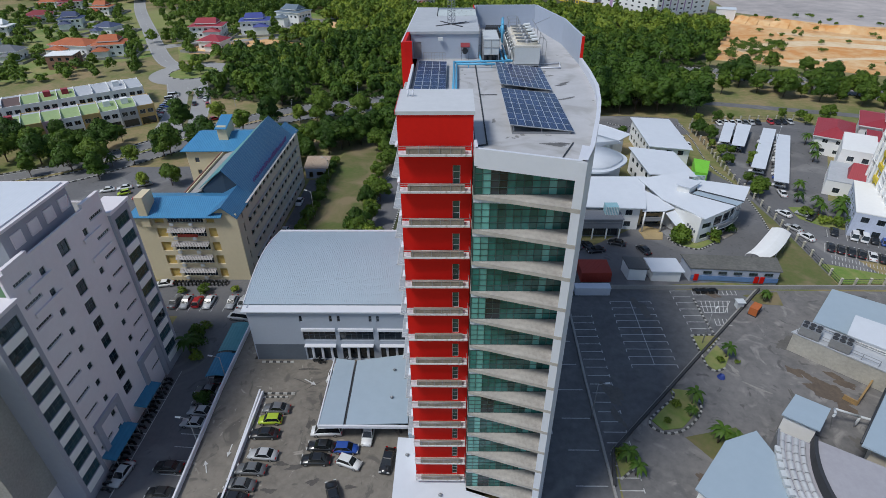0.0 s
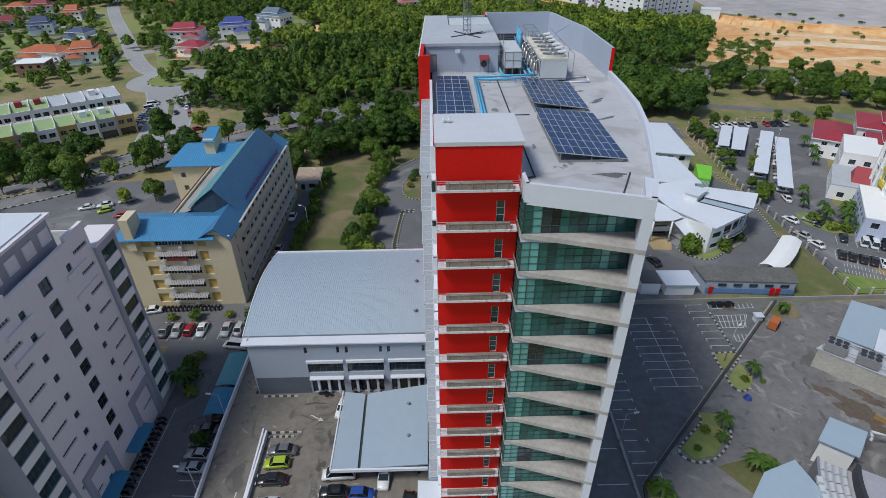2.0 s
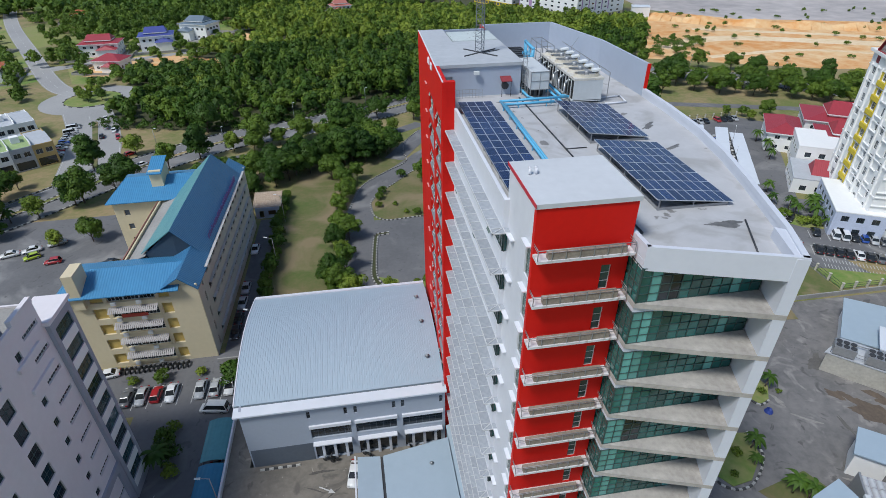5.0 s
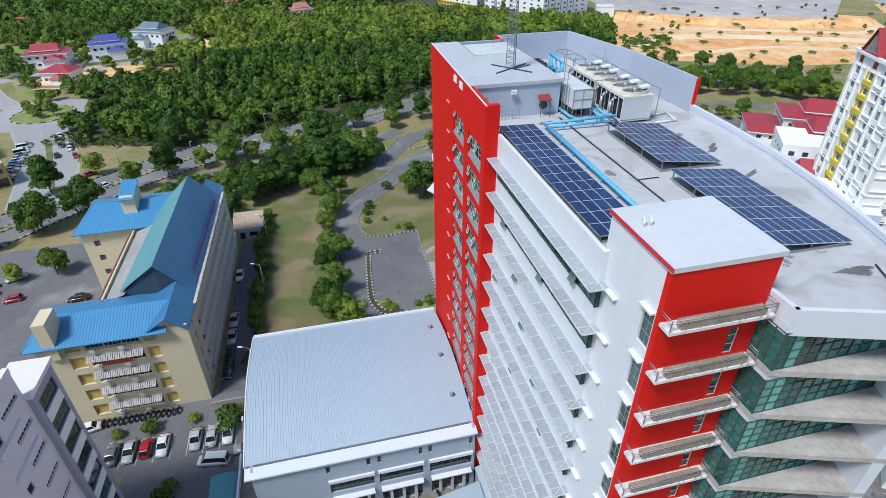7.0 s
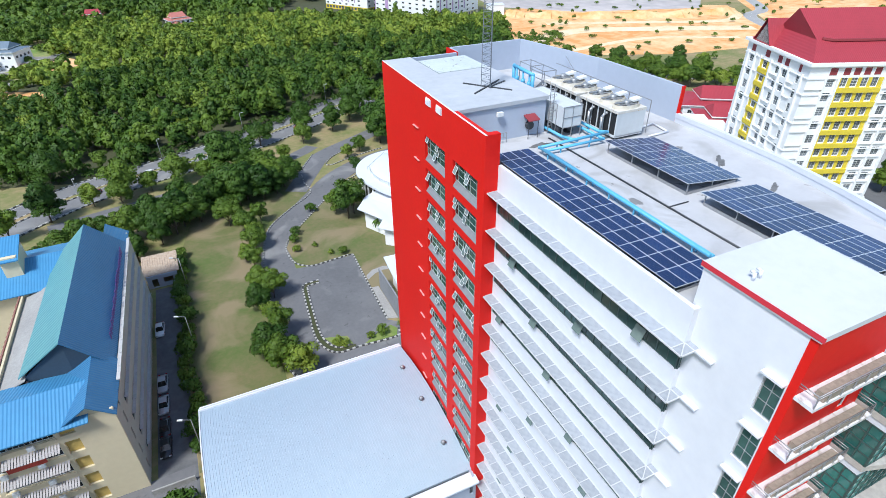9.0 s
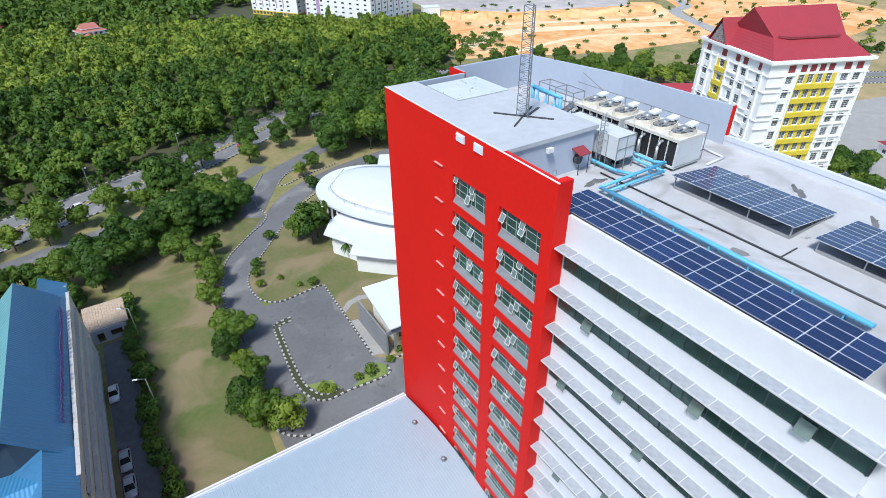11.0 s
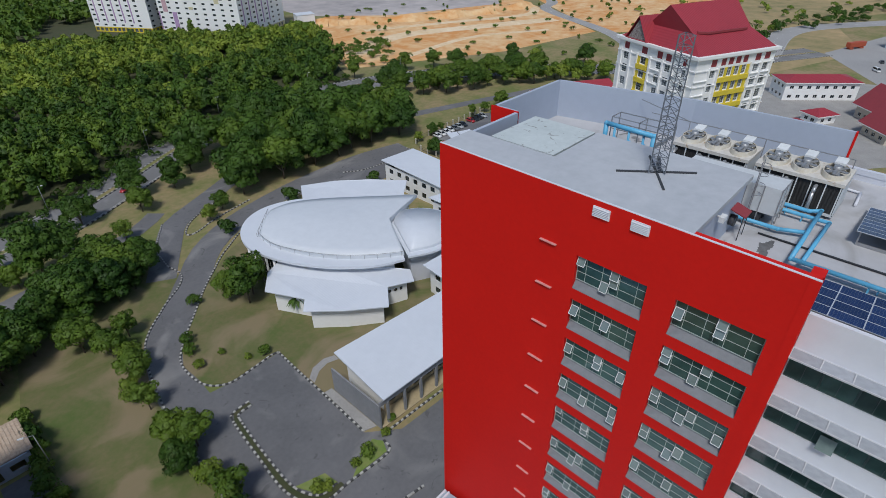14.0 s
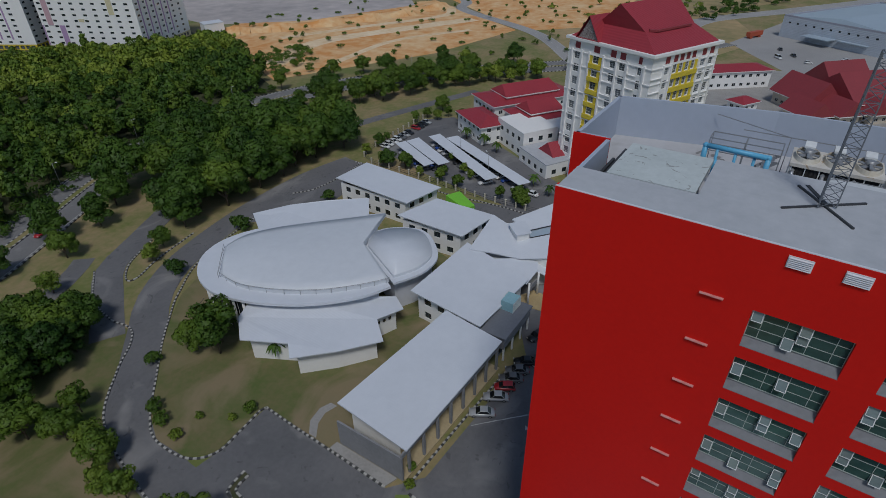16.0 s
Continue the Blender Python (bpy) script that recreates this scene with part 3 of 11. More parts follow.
sheet("building_plot", [(-158, 336), (-140, 318), (-126, 330), (-134, 352), (-152, 358)], 0.02, EARTH, "bare earth building plot", "ground")
sheet("parking_road", [(-130, 155), (-108, 163.5), (-86, 164), (-75, 165), (-73, 151.5), (-62, 150), (-62, 106), (-130, 106)], 0.026, ASPHALT_OLD, "grey asphalt parking road by the yellow block", "road")
MAIN = road("main_road", [(-230, 108), (-139, 151), (-116, 167), (-101, 184), (-85, 200), (-62, 217), (-40, 225), (-12, 237), (14, 252), (44, 269), (85, 280), (131, 273), (167, 256), (205, 222), (250, 178), (330, 131)], 17, 0.05, MAIN_ASPHALT, "grey dual-carriageway main road")
road("roundabout_road", [(-103, 190), (-109, 215), (-117, 238), (-128, 262)], 18, 0.055, ROAD, "wide pale road to the roundabout")
road("north_road", [(-138, 285), (-158, 305), (-198, 374), (-262, 490), (-330, 640)], 9, 0.05, ROAD, "pale suburban road")
road("village_lane", [(-176, 338), (-150, 345), (-128, 354), (-104, 364), (-80, 371)], 6, 0.07, ROAD, "narrow lane in front of the houses", False)
road("clearing_road", [(240, 185), (298, 236), (347, 318), (390, 345), (480, 470)], 9, 0.06, ROAD, "pale new road through the clearing")
road("highway", [(300, 150), (383, 156), (458, 109), (548, 50), (700, -40)], 14, 0.065, ROAD, "wide grey highway")
road("inner_road", [(60, 240), (97, 231), (138, 219), (175, 207)], 5, 0.045, ASPHALT_OLD, "narrow grey lane", False)
road("slip_road", [(-5, 189), (2.4, 202), (9.4, 212.6), (22, 220), (40, 231), (52, 246)], 6.6, 0.0535, ASPHALT_OLD, "grey slip road joining the loop road", False)
road("parallel_lane", [(-70, 196), (-49, 201), (-20, 208), (0, 216), (8, 222)], 5, 0.045, ASPHALT_OLD, "narrow grey service lane", False)
road("estate_lane", [(-215, 310), (-170, 335), (-130, 372), (-100, 410), (-70, 440)], 6, 0.045, ROAD, "narrow lane past the houses", False)
road("loop_road", [(88, 205), (70, 208), (46, 207), (22, 201.5), (9, 194), (2, 186), (-6, 176.4), (-13.2, 168), (-17.3, 154), (-17.6, 142), (-18.2, 130), (-18.6, 120), (-15, 112), (0, 106), (20, 100)], 7.6, 0.052, ASPHALT_OLD, "grey asphalt loop road", False)

# roundabout
rbm = BM()
prism(rbm, [(-131 + 21 * math.cos(a), 278 + 21 * math.sin(a)) for a in [i * math.pi / 18 for i in range(36)]], -0.2, 0.06)
single("roundabout", rbm, ROAD, "pale asphalt ring of a roundabout", "road", "structure")
rbm = BM()
prism(rbm, [(-131 + 11.5 * math.cos(a), 278 + 11.5 * math.sin(a)) for a in [i * math.pi / 16 for i in range(32)]], -0.2, 0.22)
single("roundabout_island", rbm, GARDEN, "grassy round traffic island", "traffic island", "structure")
kerb([(-131 + 11.6 * math.cos(a), 278 + 11.6 * math.sin(a)) for a in [i * math.pi / 8 for i in range(17)]], step=1.6, width=0.5, height=0.35)
bm = BM()
prism(bm, [(-103.5, 199), (-102, 199), (-118, 246), (-120.5, 247)], 0, 0.2)
single("median", bm, LAWN, "planted strip between carriageways", "median", "structure")

# parking marks of the lots
bm = BM()


def mark(x0, y0, x1, y1, w=0.14, z=0.05):
    a, b = Vector((x0, y0, 0)), Vector((x1, y1, 0))
    strip(bm, [a, b], -w / 2, w / 2, z - 0.02, z)


for i in range(22):
    y = 93.2 - 2.1 * i
    if i < 10:
        mark(34.3 - 0.06 * i, y, 43.1 - 0.09 * i, y)
        mark(34.3 - 0.06 * i, y, 34.25 - 0.06 * i, y - 0.8)
        mark(43.1 - 0.09 * i, y, 43.05 - 0.09 * i, y - 0.8)
    if i >= 2:
        mark(25.0, y - 0.7, 29.4 - 0.04 * i, y - 0.7)
        mark(29.4 - 0.04 * i, y - 0.3, 29.4 - 0.04 * i, y - 1.1)
    if i < 7:
        mark(48.5, y + 3.9, 52.3, y + 3.9)
        mark(48.5, y + 3.9, 48.48, y + 3.1)
    if i % 3 == 0:
        mark(18.6, y, 23.4, y)
mark(38.7, 93.2, 38.1, 74.4)
for i in range(11):
    mark(53.4 + 0.95 * i, 97.2, 53.2 + 0.95 * i, 95.7)
mark(53.2, 95.7, 62.6, 95.7)
for i in range(7):
    mark(54.0 + 0.95 * i, 93.5, 53.3 + 0.8 * i, 89.6)
for y, x1 in ((93.5, 60.2), (91.6, 59.0), (89.6, 57.6)):
    mark(53.2, y, x1, y)
mark(60.2, 93.5, 57.6, 89.6)
for i in range(4):
    mark(54.6 + 0.8 * i, 87.6, 54.2 + 0.8 * i, 85.6)
mark(54.2, 85.6, 57.4, 85.6)
single("lot_markings", bm, PAINT_WHITE, "worn white parking bay lines", "road marking", "structure")
bm = BM()
for i in range(12):
    mark(-44.6, 45.5 + 2.5 * i, -40.6, 45.3 + 2.5 * i, 0.12, 0.045)
for i in range(10):
    mark(-61.5 + 2.5 * i, 89.5, -61.5 + 2.5 * i, 94.5, 0.12, 0.045)
for i in range(9):
    mark(-52.6, 46 + 2.4 * i, -50.4, 46 + 2.4 * i, 0.1, 0.045)
mark(-50.4, 44, -50.4, 72, 0.1, 0.045)
for i in range(6):
    mark(16 + 1.9 * i, 116.5 - 1.9 * i, 19.2 + 1.9 * i, 113.5 - 1.9 * i, 0.1, 0.06)
# bays of the car park by the hotel
for i in range(9):
    x, y = 92.9 + 1.9 * i, 115.2 - 1.04 * i
    mark(x + 0.9, y + 1.7, x - 1.2, y - 2.3, 0.12, 0.06)
    mark(x + 5.4, y + 8.6, x + 3.6, y + 4.9, 0.12, 0.06)
mark(93.8, 116.9, 109.0, 108.6, 0.12, 0.06)
for i in range(24):
    x, y = 92.6 + 0.62 * i, 111.6 - 0.34 * i
    mark(x, y, x - 0.75, y - 1.4, 0.12, 0.06)
    mark(x - 1.3, y - 2.4, x - 2.05, y - 3.8, 0.12, 0.06)
single("street_markings", bm, PAINT_WHITE, "white parking bay lines along the street", "road marking", "structure")

# low dividing walls of the lots
bm = BM()
strip(bm, [Vector((68.4, 97.6, 0)), Vector((25.5, 55, 0)), Vector((24.3, 49, 0))], -0.22, 0.22, 0, 0.55)
ob = single("lot_wall", bm, KERB_BLACK, "low dark wall with a pale drain beside the lot", "low wall", "structure")
bm = BM()
strip(bm, [Vector((68.4, 97.2, 0)), Vector((25.9, 54.6, 0))], -0.95, -0.5, 0, 0.12)
part("drain", bm, PAVING, ob)
bm = BM()
strip(bm, [Vector((24.0, 40, 0)), Vector((24.3, 70, 0)), Vector((25.2, 96, 0))], -0.2, 0.2, 0, 0.35)
single("lot_kerb", bm, PAVING, "long pale kerb between lane and parking bays", "kerb", "structure")
bm = BM()
for a, b in (((26.5, 97.8), (99, 97.9)), ((-40, 99.0), (-46, 99.0))):
    strip(bm, [Vector((*a, 0)), Vector((*b, 0))], -0.12, 0.12, 0, 1.1)
single("boundary_wall", bm, PAVING, "low weathered boundary wall", "wall", "structure")

for pts in ([(52.7, 94.4), (52.5, 88), (52.6, 82.6)],
            [(47.9, 82.4), (52.9, 82.5)], [(47.9, 82.4), (47.8, 76.9), (47.8, 73.9), (48.8, 72.7), (50.9, 73.4)], [(53.1, 81.6), (49.4, 77.9)],
            [(38.6, 68.8), (38.9, 66.4), (33.2, 61.2), (34.8, 58.8), (38.4, 59.4), (42.6, 63.4), (42.9, 68)],
            [(25.6, 50.2), (28.3, 52.5), (28.6, 56)]):
    kerb(pts)
for pts in ([(48.1, 82.2), (52.7, 82.3), (52.8, 81.6), (49.2, 78.1), (48.0, 77.1)], [(48.0, 76.0), (51.8, 79.6), (52.8, 76.4), (50.9, 73.6), (48.9, 72.9), (48.0, 74)],
            [(38.8, 68.4), (42.6, 67.8), (42.3, 63.6), (38.2, 59.8), (34.9, 59.3), (33.6, 61.2), (38.9, 66.4)],
            [(25.8, 56), (28.4, 56), (28.2, 52.6), (25.7, 50.5)]):
    sheet("planting_island", pts, 0.16, GARDEN, "small grassy island edged with painted kerbs", "traffic island")

# kerbs of the loop road and forecourt
kerb([(30, 209.6), (18, 206.6), (10.4, 203.4), (8.6, 205.0), (13, 210.6), (22, 215.6)])
kerb([(-1.4, 193.4), (-1.0, 197), (0.2, 203.6), (6.4, 214.6)])
kerb([(-1.4, 193.4), (-0.7, 188), (-3.2, 183.7), (-9, 178.6), (-16.8, 169.2), (-20.6, 153.5), (-21.4, 142.9), (-22.4, 128), (-22.4, 116), (-17, 110.4), (-4, 108), (-1, 107.5)])
kerb([(46, 202.6), (24, 197.6), (12, 190), (5.6, 184), (0.4, 178.6), (-5, 172.1), (-11.9, 163.6), (-14.2, 158.4), (-13.7, 151.4), (-10.5, 148.1), (-5.4, 148.2), (-0.9, 148.7), (0.2, 148.2)])
kerb([(0.2, 148.4), (-0.1, 141), (-0.3, 133.6), (-0.7, 121.7)])
kerb([(1.6, 118.9), (16, 118.2), (31, 117.2)])
kerb([(-10.2, 141.6), (-13.4, 141.2), (-14.3, 139.6), (-15.2, 130), (-15.6, 121.6), (-13.2, 116.6), (-8, 116.2), (-0.6, 115.8), (0.4, 118)])
kerb([(-10.4, 140.5), (-12.8, 140.3), (-13.4, 138.6), (-14.2, 130), (-14.4, 121.8), (-12.6, 117.8), (-9.6, 117.4)])
bm = BM()
strip(bm, smooth_line([(-10.3, 141), (-13.2, 140.7), (-13.9, 139), (-14.7, 130), (-15, 121.8), (-13, 117.3), (-9, 116.8)], 1.0), -0.42, 0.42, 0, 0.16)
single("planting_strip", bm, FOREST_FLOOR, "narrow strip of dark soil between two kerbs", "planting bed", "structure")
sheet("lawn_path", [(0.2, 138.2), (2.2, 139.9), (5.0, 140.4), (7.0, 139.6), (7.0, 138.2), (4.8, 138.9), (2.6, 138.4), (0.2, 136.6)], 0.125, PAVING, "curved pale garden path", "path", 0.2)
sheet("side_terrace", [(-0.45, 121.7), (1.5, 121.0), (1.5, 133.2), (0.0, 133.4)], 0.14, PAVING, "pale concrete terrace beside the long block", "terrace")
for pts in ([(-14.2, 121.6), (-9.8, 120.2), (-9.4, 117.5), (-12.4, 117.9)], [(-7.4, 116.4), (-0.7, 116.1), (0.2, 118), (-0.8, 119.6), (-4, 118.4)]):
    sheet("planting_bed", pts, 0.14, GARDEN, "small planted corner behind kerbs", "planting bed")
kerb([(60, 204), (66, 200.4), (78, 199.6), (88, 201)])
kerb([(87.4, 203), (86.8, 193), (86, 182.7), (84.2, 170), (84.0, 161), (85.0, 154.3), (85.5, 147), (85.3, 139.4), (84.5, 131.2), (83.0, 123.3), (81.6, 120.4)])
bm = BM()
strip(bm, [Vector((p.x, p.y, 0)) for p in offset_line(MAIN, 0)], -0.9, 0.9, 0, 0.24)
single("median_strip", bm, GRASS, "narrow grassy strip between the carriageways", "median", "structure")
for off in (-8.9, -1.05, 1.05, 8.9):
    ln = offset_line(MAIN, off)
    kerb([(p.x, p.y) for p in ln[::4]], step=0.9, width=0.45, height=0.28)


# ---- the office tower ----
def lerp(a, b, t):
    return a + (b - a) * t


FLOOR, TOP, DECK = 3.665, 58.45, 54.8
SLABS = [54.57 - FLOOR * k for k in range(14)]
tower = thing("office_tower", "tall office tower with red, white and green glass faces", "building", (0, 50, 0))
T0 = Matrix.Translation((0, -50, 0))


def tpart(name, bm, material, label="", parent=None):
    return part(name, bm, material, parent or tower, label, at=None if parent else T0)


# curved east side: roof outline from the front corner to the north-east one
EAST = [(11.1, 41.4), (12.5, 44.9), (14.6, 52.2), (15.9, 57.3), (16.9, 62.9), (17.35, 69.6), (17.5, 75.6)]

bm = BM()
for a, b in zip(EAST, EAST[1:]):
    wall(bm, a, b, 0, 55.6, t=0.35)
bmesh.ops.remove_doubles(bm, verts=bm.verts, dist=0.004)
tpart("shell", bm, TOWER_WALL, "pale grey curved side wall")
for a, b in (((17.5, 75.6), (17.2, 88)), ((17.2, 88), (14.5, 101)), ((14.5, 101), (3.7, 101)), ((3.7, 101), (3.7, 98.5)), ((3.7, 98.5), (-5.6, 98.5))):
    bm = BM()
    wall(bm, a, b, 0, TOP - (0.05 if b[0] < 0 else 0), t=0.3)
    tpart("screen_wall", bm, SCREEN, "tall blue-grey screen wall round the roof")
bm = BM()
prism(bm, [(-4.9, 52.2), (2.2, 52.2), (2.2, 46.6), (3.0, 44.5), (10.9, 42.0), *[(x - 0.3, y) for x, y in EAST[1:]], (16.9, 88), (14.3, 100.7), (4.0, 100.7), (4.0, 98.2), (-4.9, 98.2)], DECK - 0.5, DECK)
tpart("roof_deck", bm, TOWER_ROOF, "grey flat roof with dark damp stains")
# parapet coping along the curve
bm = BM()
strip(bm, [Vector((*p, 0)) for p in EAST], 0.0, 0.4, 55.3, 55.72)
tpart("coping", bm, TOWER_WALL)
# red band on the outer end of the high screen wall
bm = BM()
box(bm, 17.17, 17.54, 75.48, 75.63, DECK, TOP + 0.01)
tpart("red_edge", bm, RED, "red painted wall end")
bm = BM()
prism(bm, [(3.62, 98.2), (3.76, 98.2), (3.76, 101.15), (3.62, 101.15)], DECK - 8, TOP + 0.02)
tpart("red_edge", bm, RED, "red painted wall end")

# ---- red north-west wall with two columns of windows ----
RO, RE = (-6.55, 72.65), (-5.85, 98.62)      # outer face, south to north
RL = math.dist(RO, RE)
red_wall = None
bm = BM()
holes = []
for k in range(13):
    z1 = 54.0 - FLOOR * k
    if z1 - 2.75 < 0.5:
        break
    for y0, y1 in ((73.85, 78.95), (80.75, 85.8)):
        holes.append((RL - (y1 - RO[1]), RL - (y0 - RO[1]), z1 - 2.75, z1))
wall(bm, RE, RO, 0, TOP, holes, t=0.55)
wall(bm, RO, (-5.15, 72.68), 0, TOP, t=0.5)
wall(bm, (-5.3, 98.66), RE, 0, TOP - 0.01, t=0.5)
box(bm, -6.5, -5.2, 72.7, 73.3, TOP - 0.4, TOP + 0.005)
red_wall = tpart("red_wall", bm, RED, "plain red rendered wall")
bm = BM()
beam(bm, (RO[0] + 0.08, RO[1], TOP + 0.02), (RE[0] + 0.08, RE[1], TOP + 0.02), 0.14, 0.06)
tpart("coping", bm, WHITE, "thin white coping")
# recess backs, sloping grey sills, window bands
sill = BM()
hexa(sill, [(0, 0.0, 0), (5.08, 0.0, 0), (5.08, 0.52, 0), (0, 0.52, 0)], [(0, 0.0, 0.04), (5.08, 0.0, 0.04), (5.08, 0.5, 0.76), (0, 0.5, 0.76)])
SILL = mesh_of(sill, "sloped_sill", mat("sill_grey", (0.22, 0.225, 0.24), (0.17, 0.175, 0.19), 0.8, big=0.6, small=3))
cas = BM()
for q in ((0, 0.045, 0, 0.75), (0.555, 0.6, 0, 0.75), (0, 0.6, 0, 0.045), (0, 0.6, 0.705, 0.75)):
    box(cas, q[0], q[1], -0.04, 0, q[2], q[3])
box(cas, 0.03, 0.57, -0.025, -0.015, 0.03, 0.72, 1)
# pane colour lightened to stand for the reflection in the tilted glass
CASEMENT = mesh_of(cas, "casement", [WHITE_FRAME, mat("casement_glass", (0.20, 0.25, 0.25), (0.12, 0.16, 0.16), 0.08, spec=0.7, bump=0)])
rng = random.Random(5)
SAGE_FRAME = mat("sage_frame", (0.40, 0.47, 0.44), None, 0.5, bump=0.02)
for i, (u0, u1, z0, z1) in enumerate(holes):
    m = T0 @ along(RE, RO, u0 + 0.01, 0.0, z0)
    part("sloped_sill", SILL, None, tower, "grey sloping sill", at=m)
    lite = GREEN_GLASS
    w = window(tower, T0 @ along(RE, RO, u0 + 0.01, 0.3, z0 + 0.66), 5.05, 2.07, (0.68, 1.9, 2.52, 3.14, 4.36), 3, SAGE_FRAME, lite, bar=0.05)
    # tilted-out casements at the ends and in the middle
    for x, zz, chance in ((0.05, 0.7, 0.8), (0.05, 1.3, 0.25), (1.91, 0.05, 0.6), (2.53, 0.7, 0.75), (2.53, 1.3, 0.3), (4.4, 0.05, 0.75), (4.4, 0.7, 0.2)):
        if rng.random() < chance:
            c = part("casement", CASEMENT, None, w, "open white-framed casement", at=Matrix.Translation((x, -0.02, zz)) @ Matrix.Translation((0, 0, 0.75)) @ Matrix.Rotation(-radians(rng.uniform(12, 30)), 4, "X") @ Matrix.Translation((0, 0, -0.75)))
# thin red fins, white grilles near the top
fin = BM()
box(fin, 0, 1.35, -0.2, 0, 0, 0.06)
FIN = mesh_of(fin, "fin", [mat("faded_pink_fin", (0.62, 0.34, 0.33), (0.50, 0.14, 0.12), 0.6, big=0.6, small=3)])
for k in range(13):
    part("fin", FIN, None, tower, "short projecting faded fin", at=T0 @ along(RE, RO, RL - (88.75 - RO[1]), 0.0, 54.1 - FLOOR * k))
for y in (84.55, 81.95):
    bm = BM()
    box(bm, 0, 1.2, -0.06, 0.0, 0, 0.72)
    for s in range(6):
        hexa(bm, [(0.04, -0.14, 0.04 + s * 0.11), (1.16, -0.14, 0.04 + s * 0.11), (1.16, -0.05, 0.08 + s * 0.11), (0.04, -0.05, 0.08 + s * 0.11)],
             [(0.04, -0.14, 0.065 + s * 0.11), (1.16, -0.14, 0.065 + s * 0.11), (1.16, -0.05, 0.11 + s * 0.11), (0.04, -0.05, 0.11 + s * 0.11)])
    part("wall_grille", bm, WHITE, tower, "white slatted wall grille", at=T0 @ along(RE, RO, RL - (y + 0.6 - RO[1]), 0.0, 57.35))

# ---- core block on the roof ----
for a, b, drop, hs, th in (((-5.7, 79.2), (3.7, 79.2), 0, [(0.3, 1.4, DECK + 0.05, DECK + 2.3)], 0.3), ((3.7, 79.2), (3.7, 90.6), 0.05, [], 0.3), ((3.7, 90.6), (-2.35, 90.6), 0.05, [], 0.25), ((-2.35, 90.6), (-2.35, 98.2), 0.05, [], 0.25)):
    bm = BM()
    wall(bm, a, b, DECK, TOP - drop, hs, t=th)
    tpart("core_wall", bm, SCREEN, "blue-grey core wall")
bm = BM()
core_top = [(-6.2, 79.0), (3.85, 79.0), (3.85, 90.6), (-2.35, 90.6), (-2.35, 98.5), (-5.75, 98.5)]
prism(bm, core_top, TOP - 0.32, TOP + 0.03)
tpart("core_roof", bm, SLAB_TOP, "smooth grey core roof")
bm = BM()
box(bm, -1.85, 3.5, 91.2, 96.0, DECK, TOP - 0.27)
tpart("lift_shaft", bm, SCREEN, "blue-grey lift shaft head")
bm = BM()
box(bm, -2.2, 3.8, 90.8, 96.5, TOP - 0.27, TOP + 0.02)
tpart("shaft_cover", bm, stained(mat("pale_cover", (0.55, 0.60, 0.60), (0.44, 0.49, 0.49), 0.7, big=0.35, small=2, bump=0.05, contrast=0.4), (0.25, 0.26, 0.25), 0.7, 0.64, 0.03, 0.8), "pale stained cover slab")
bm = BM()
for i in range(3):
    box(bm, -2.0, 3.9, 96.75 + 0.45 * i, 96.95 + 0.45 * i, DECK + 0.4, TOP - 1.1 - 0.2 * i)
tpart("pit_duct", bm, DARK_STEEL, "dark ducts in the roof pit")
bm = BM()
box(bm, -5.35, -4.35, 79.3, 79.38, DECK + 0.05, DECK + 2.28)
tpart("core_door", bm, GALV, "grey steel door")

# ---- south red stack with balconies ----
SX0, SX1, SY0, SY1 = -4.85, 1.9, 46.05, 52.4
bm = BM()
wins = []
for k in range(1, 14):
    zt = SLABS[k - 1] - 0.75
    wins.append((0.08 - SX0, 0.78 - SX0, SLABS[k] + 0.35, zt - 0.5))
wall(bm, (SX0, SY0), (SX1, SY0), 6.4, 58.1, wins, t=0.3)
tpart("red_front", bm, RED, "red rendered front wall")
bm = BM()
box(bm, SX0 - 0.005, SX0 + 0.01, SY0 + 0.003, SY0 + 0.42, 6.4, 58.1)
tpart("red_return", bm, RED)
bm = BM()
sholes = []
for k in range(13):
    sholes.append((SY1 - SY0 - 1.55, SY1 - SY0 - 0.5, SLABS[k] - 2.3, SLABS[k] + 0.25))
wall(bm, (SX0 + 0.01, SY1), (SX0 + 0.01, SY0 + 0.3), 3.0, 58.1, sholes, t=0.3)
wall(bm, (SX1, SY0 + 0.3), (SX1, SY1), 3.0, 58.1, t=0.3)
wall(bm, (SX1, SY1), (SX0, SY1), DECK, 58.1, t=0.3)
tpart("stack_wall", bm, WHITE, "white side walls of the red stack")
for u0, u1, z0, z1 in sholes:
    window(tower, T0 @ along((SX0, SY1), (SX0, SY0), u0, 0.12, z0), u1 - u0, z1 - z0, 2, 3, ALU, GREEN_GLASS)
for u0, u1, z0, z1 in wins:
    window(tower, T0 @ along((SX0, SY0), (SX1, SY0), u0, 0.1, z0), u1 - u0, z1 - z0, 1, 3, WHITE_FRAME, GREEN_GLASS, bar=0.05)
bm = BM()
box(bm, SX0 - 0.12, SX1 + 0.12, SY0 - 0.1, SY1 + 0.12, 58.1, TOP - 0.02)
tpart("stack_roof", bm, mat("pale_roof_coating", (0.58, 0.595, 0.62), (0.50, 0.515, 0.54), 0.75, big=0.22, small=1.2, bump=0.05, contrast=0.3), "flat grey roof slab")
bm = BM()
box(bm, SX0 - 0.16, SX0 - 0.12, SY0 - 0.2, SY1 + 0.1, 58.2, TOP + 0.03)
tpart("red_fascia", bm, RED_TRIM, "thin red roof edge")
bm = BM()
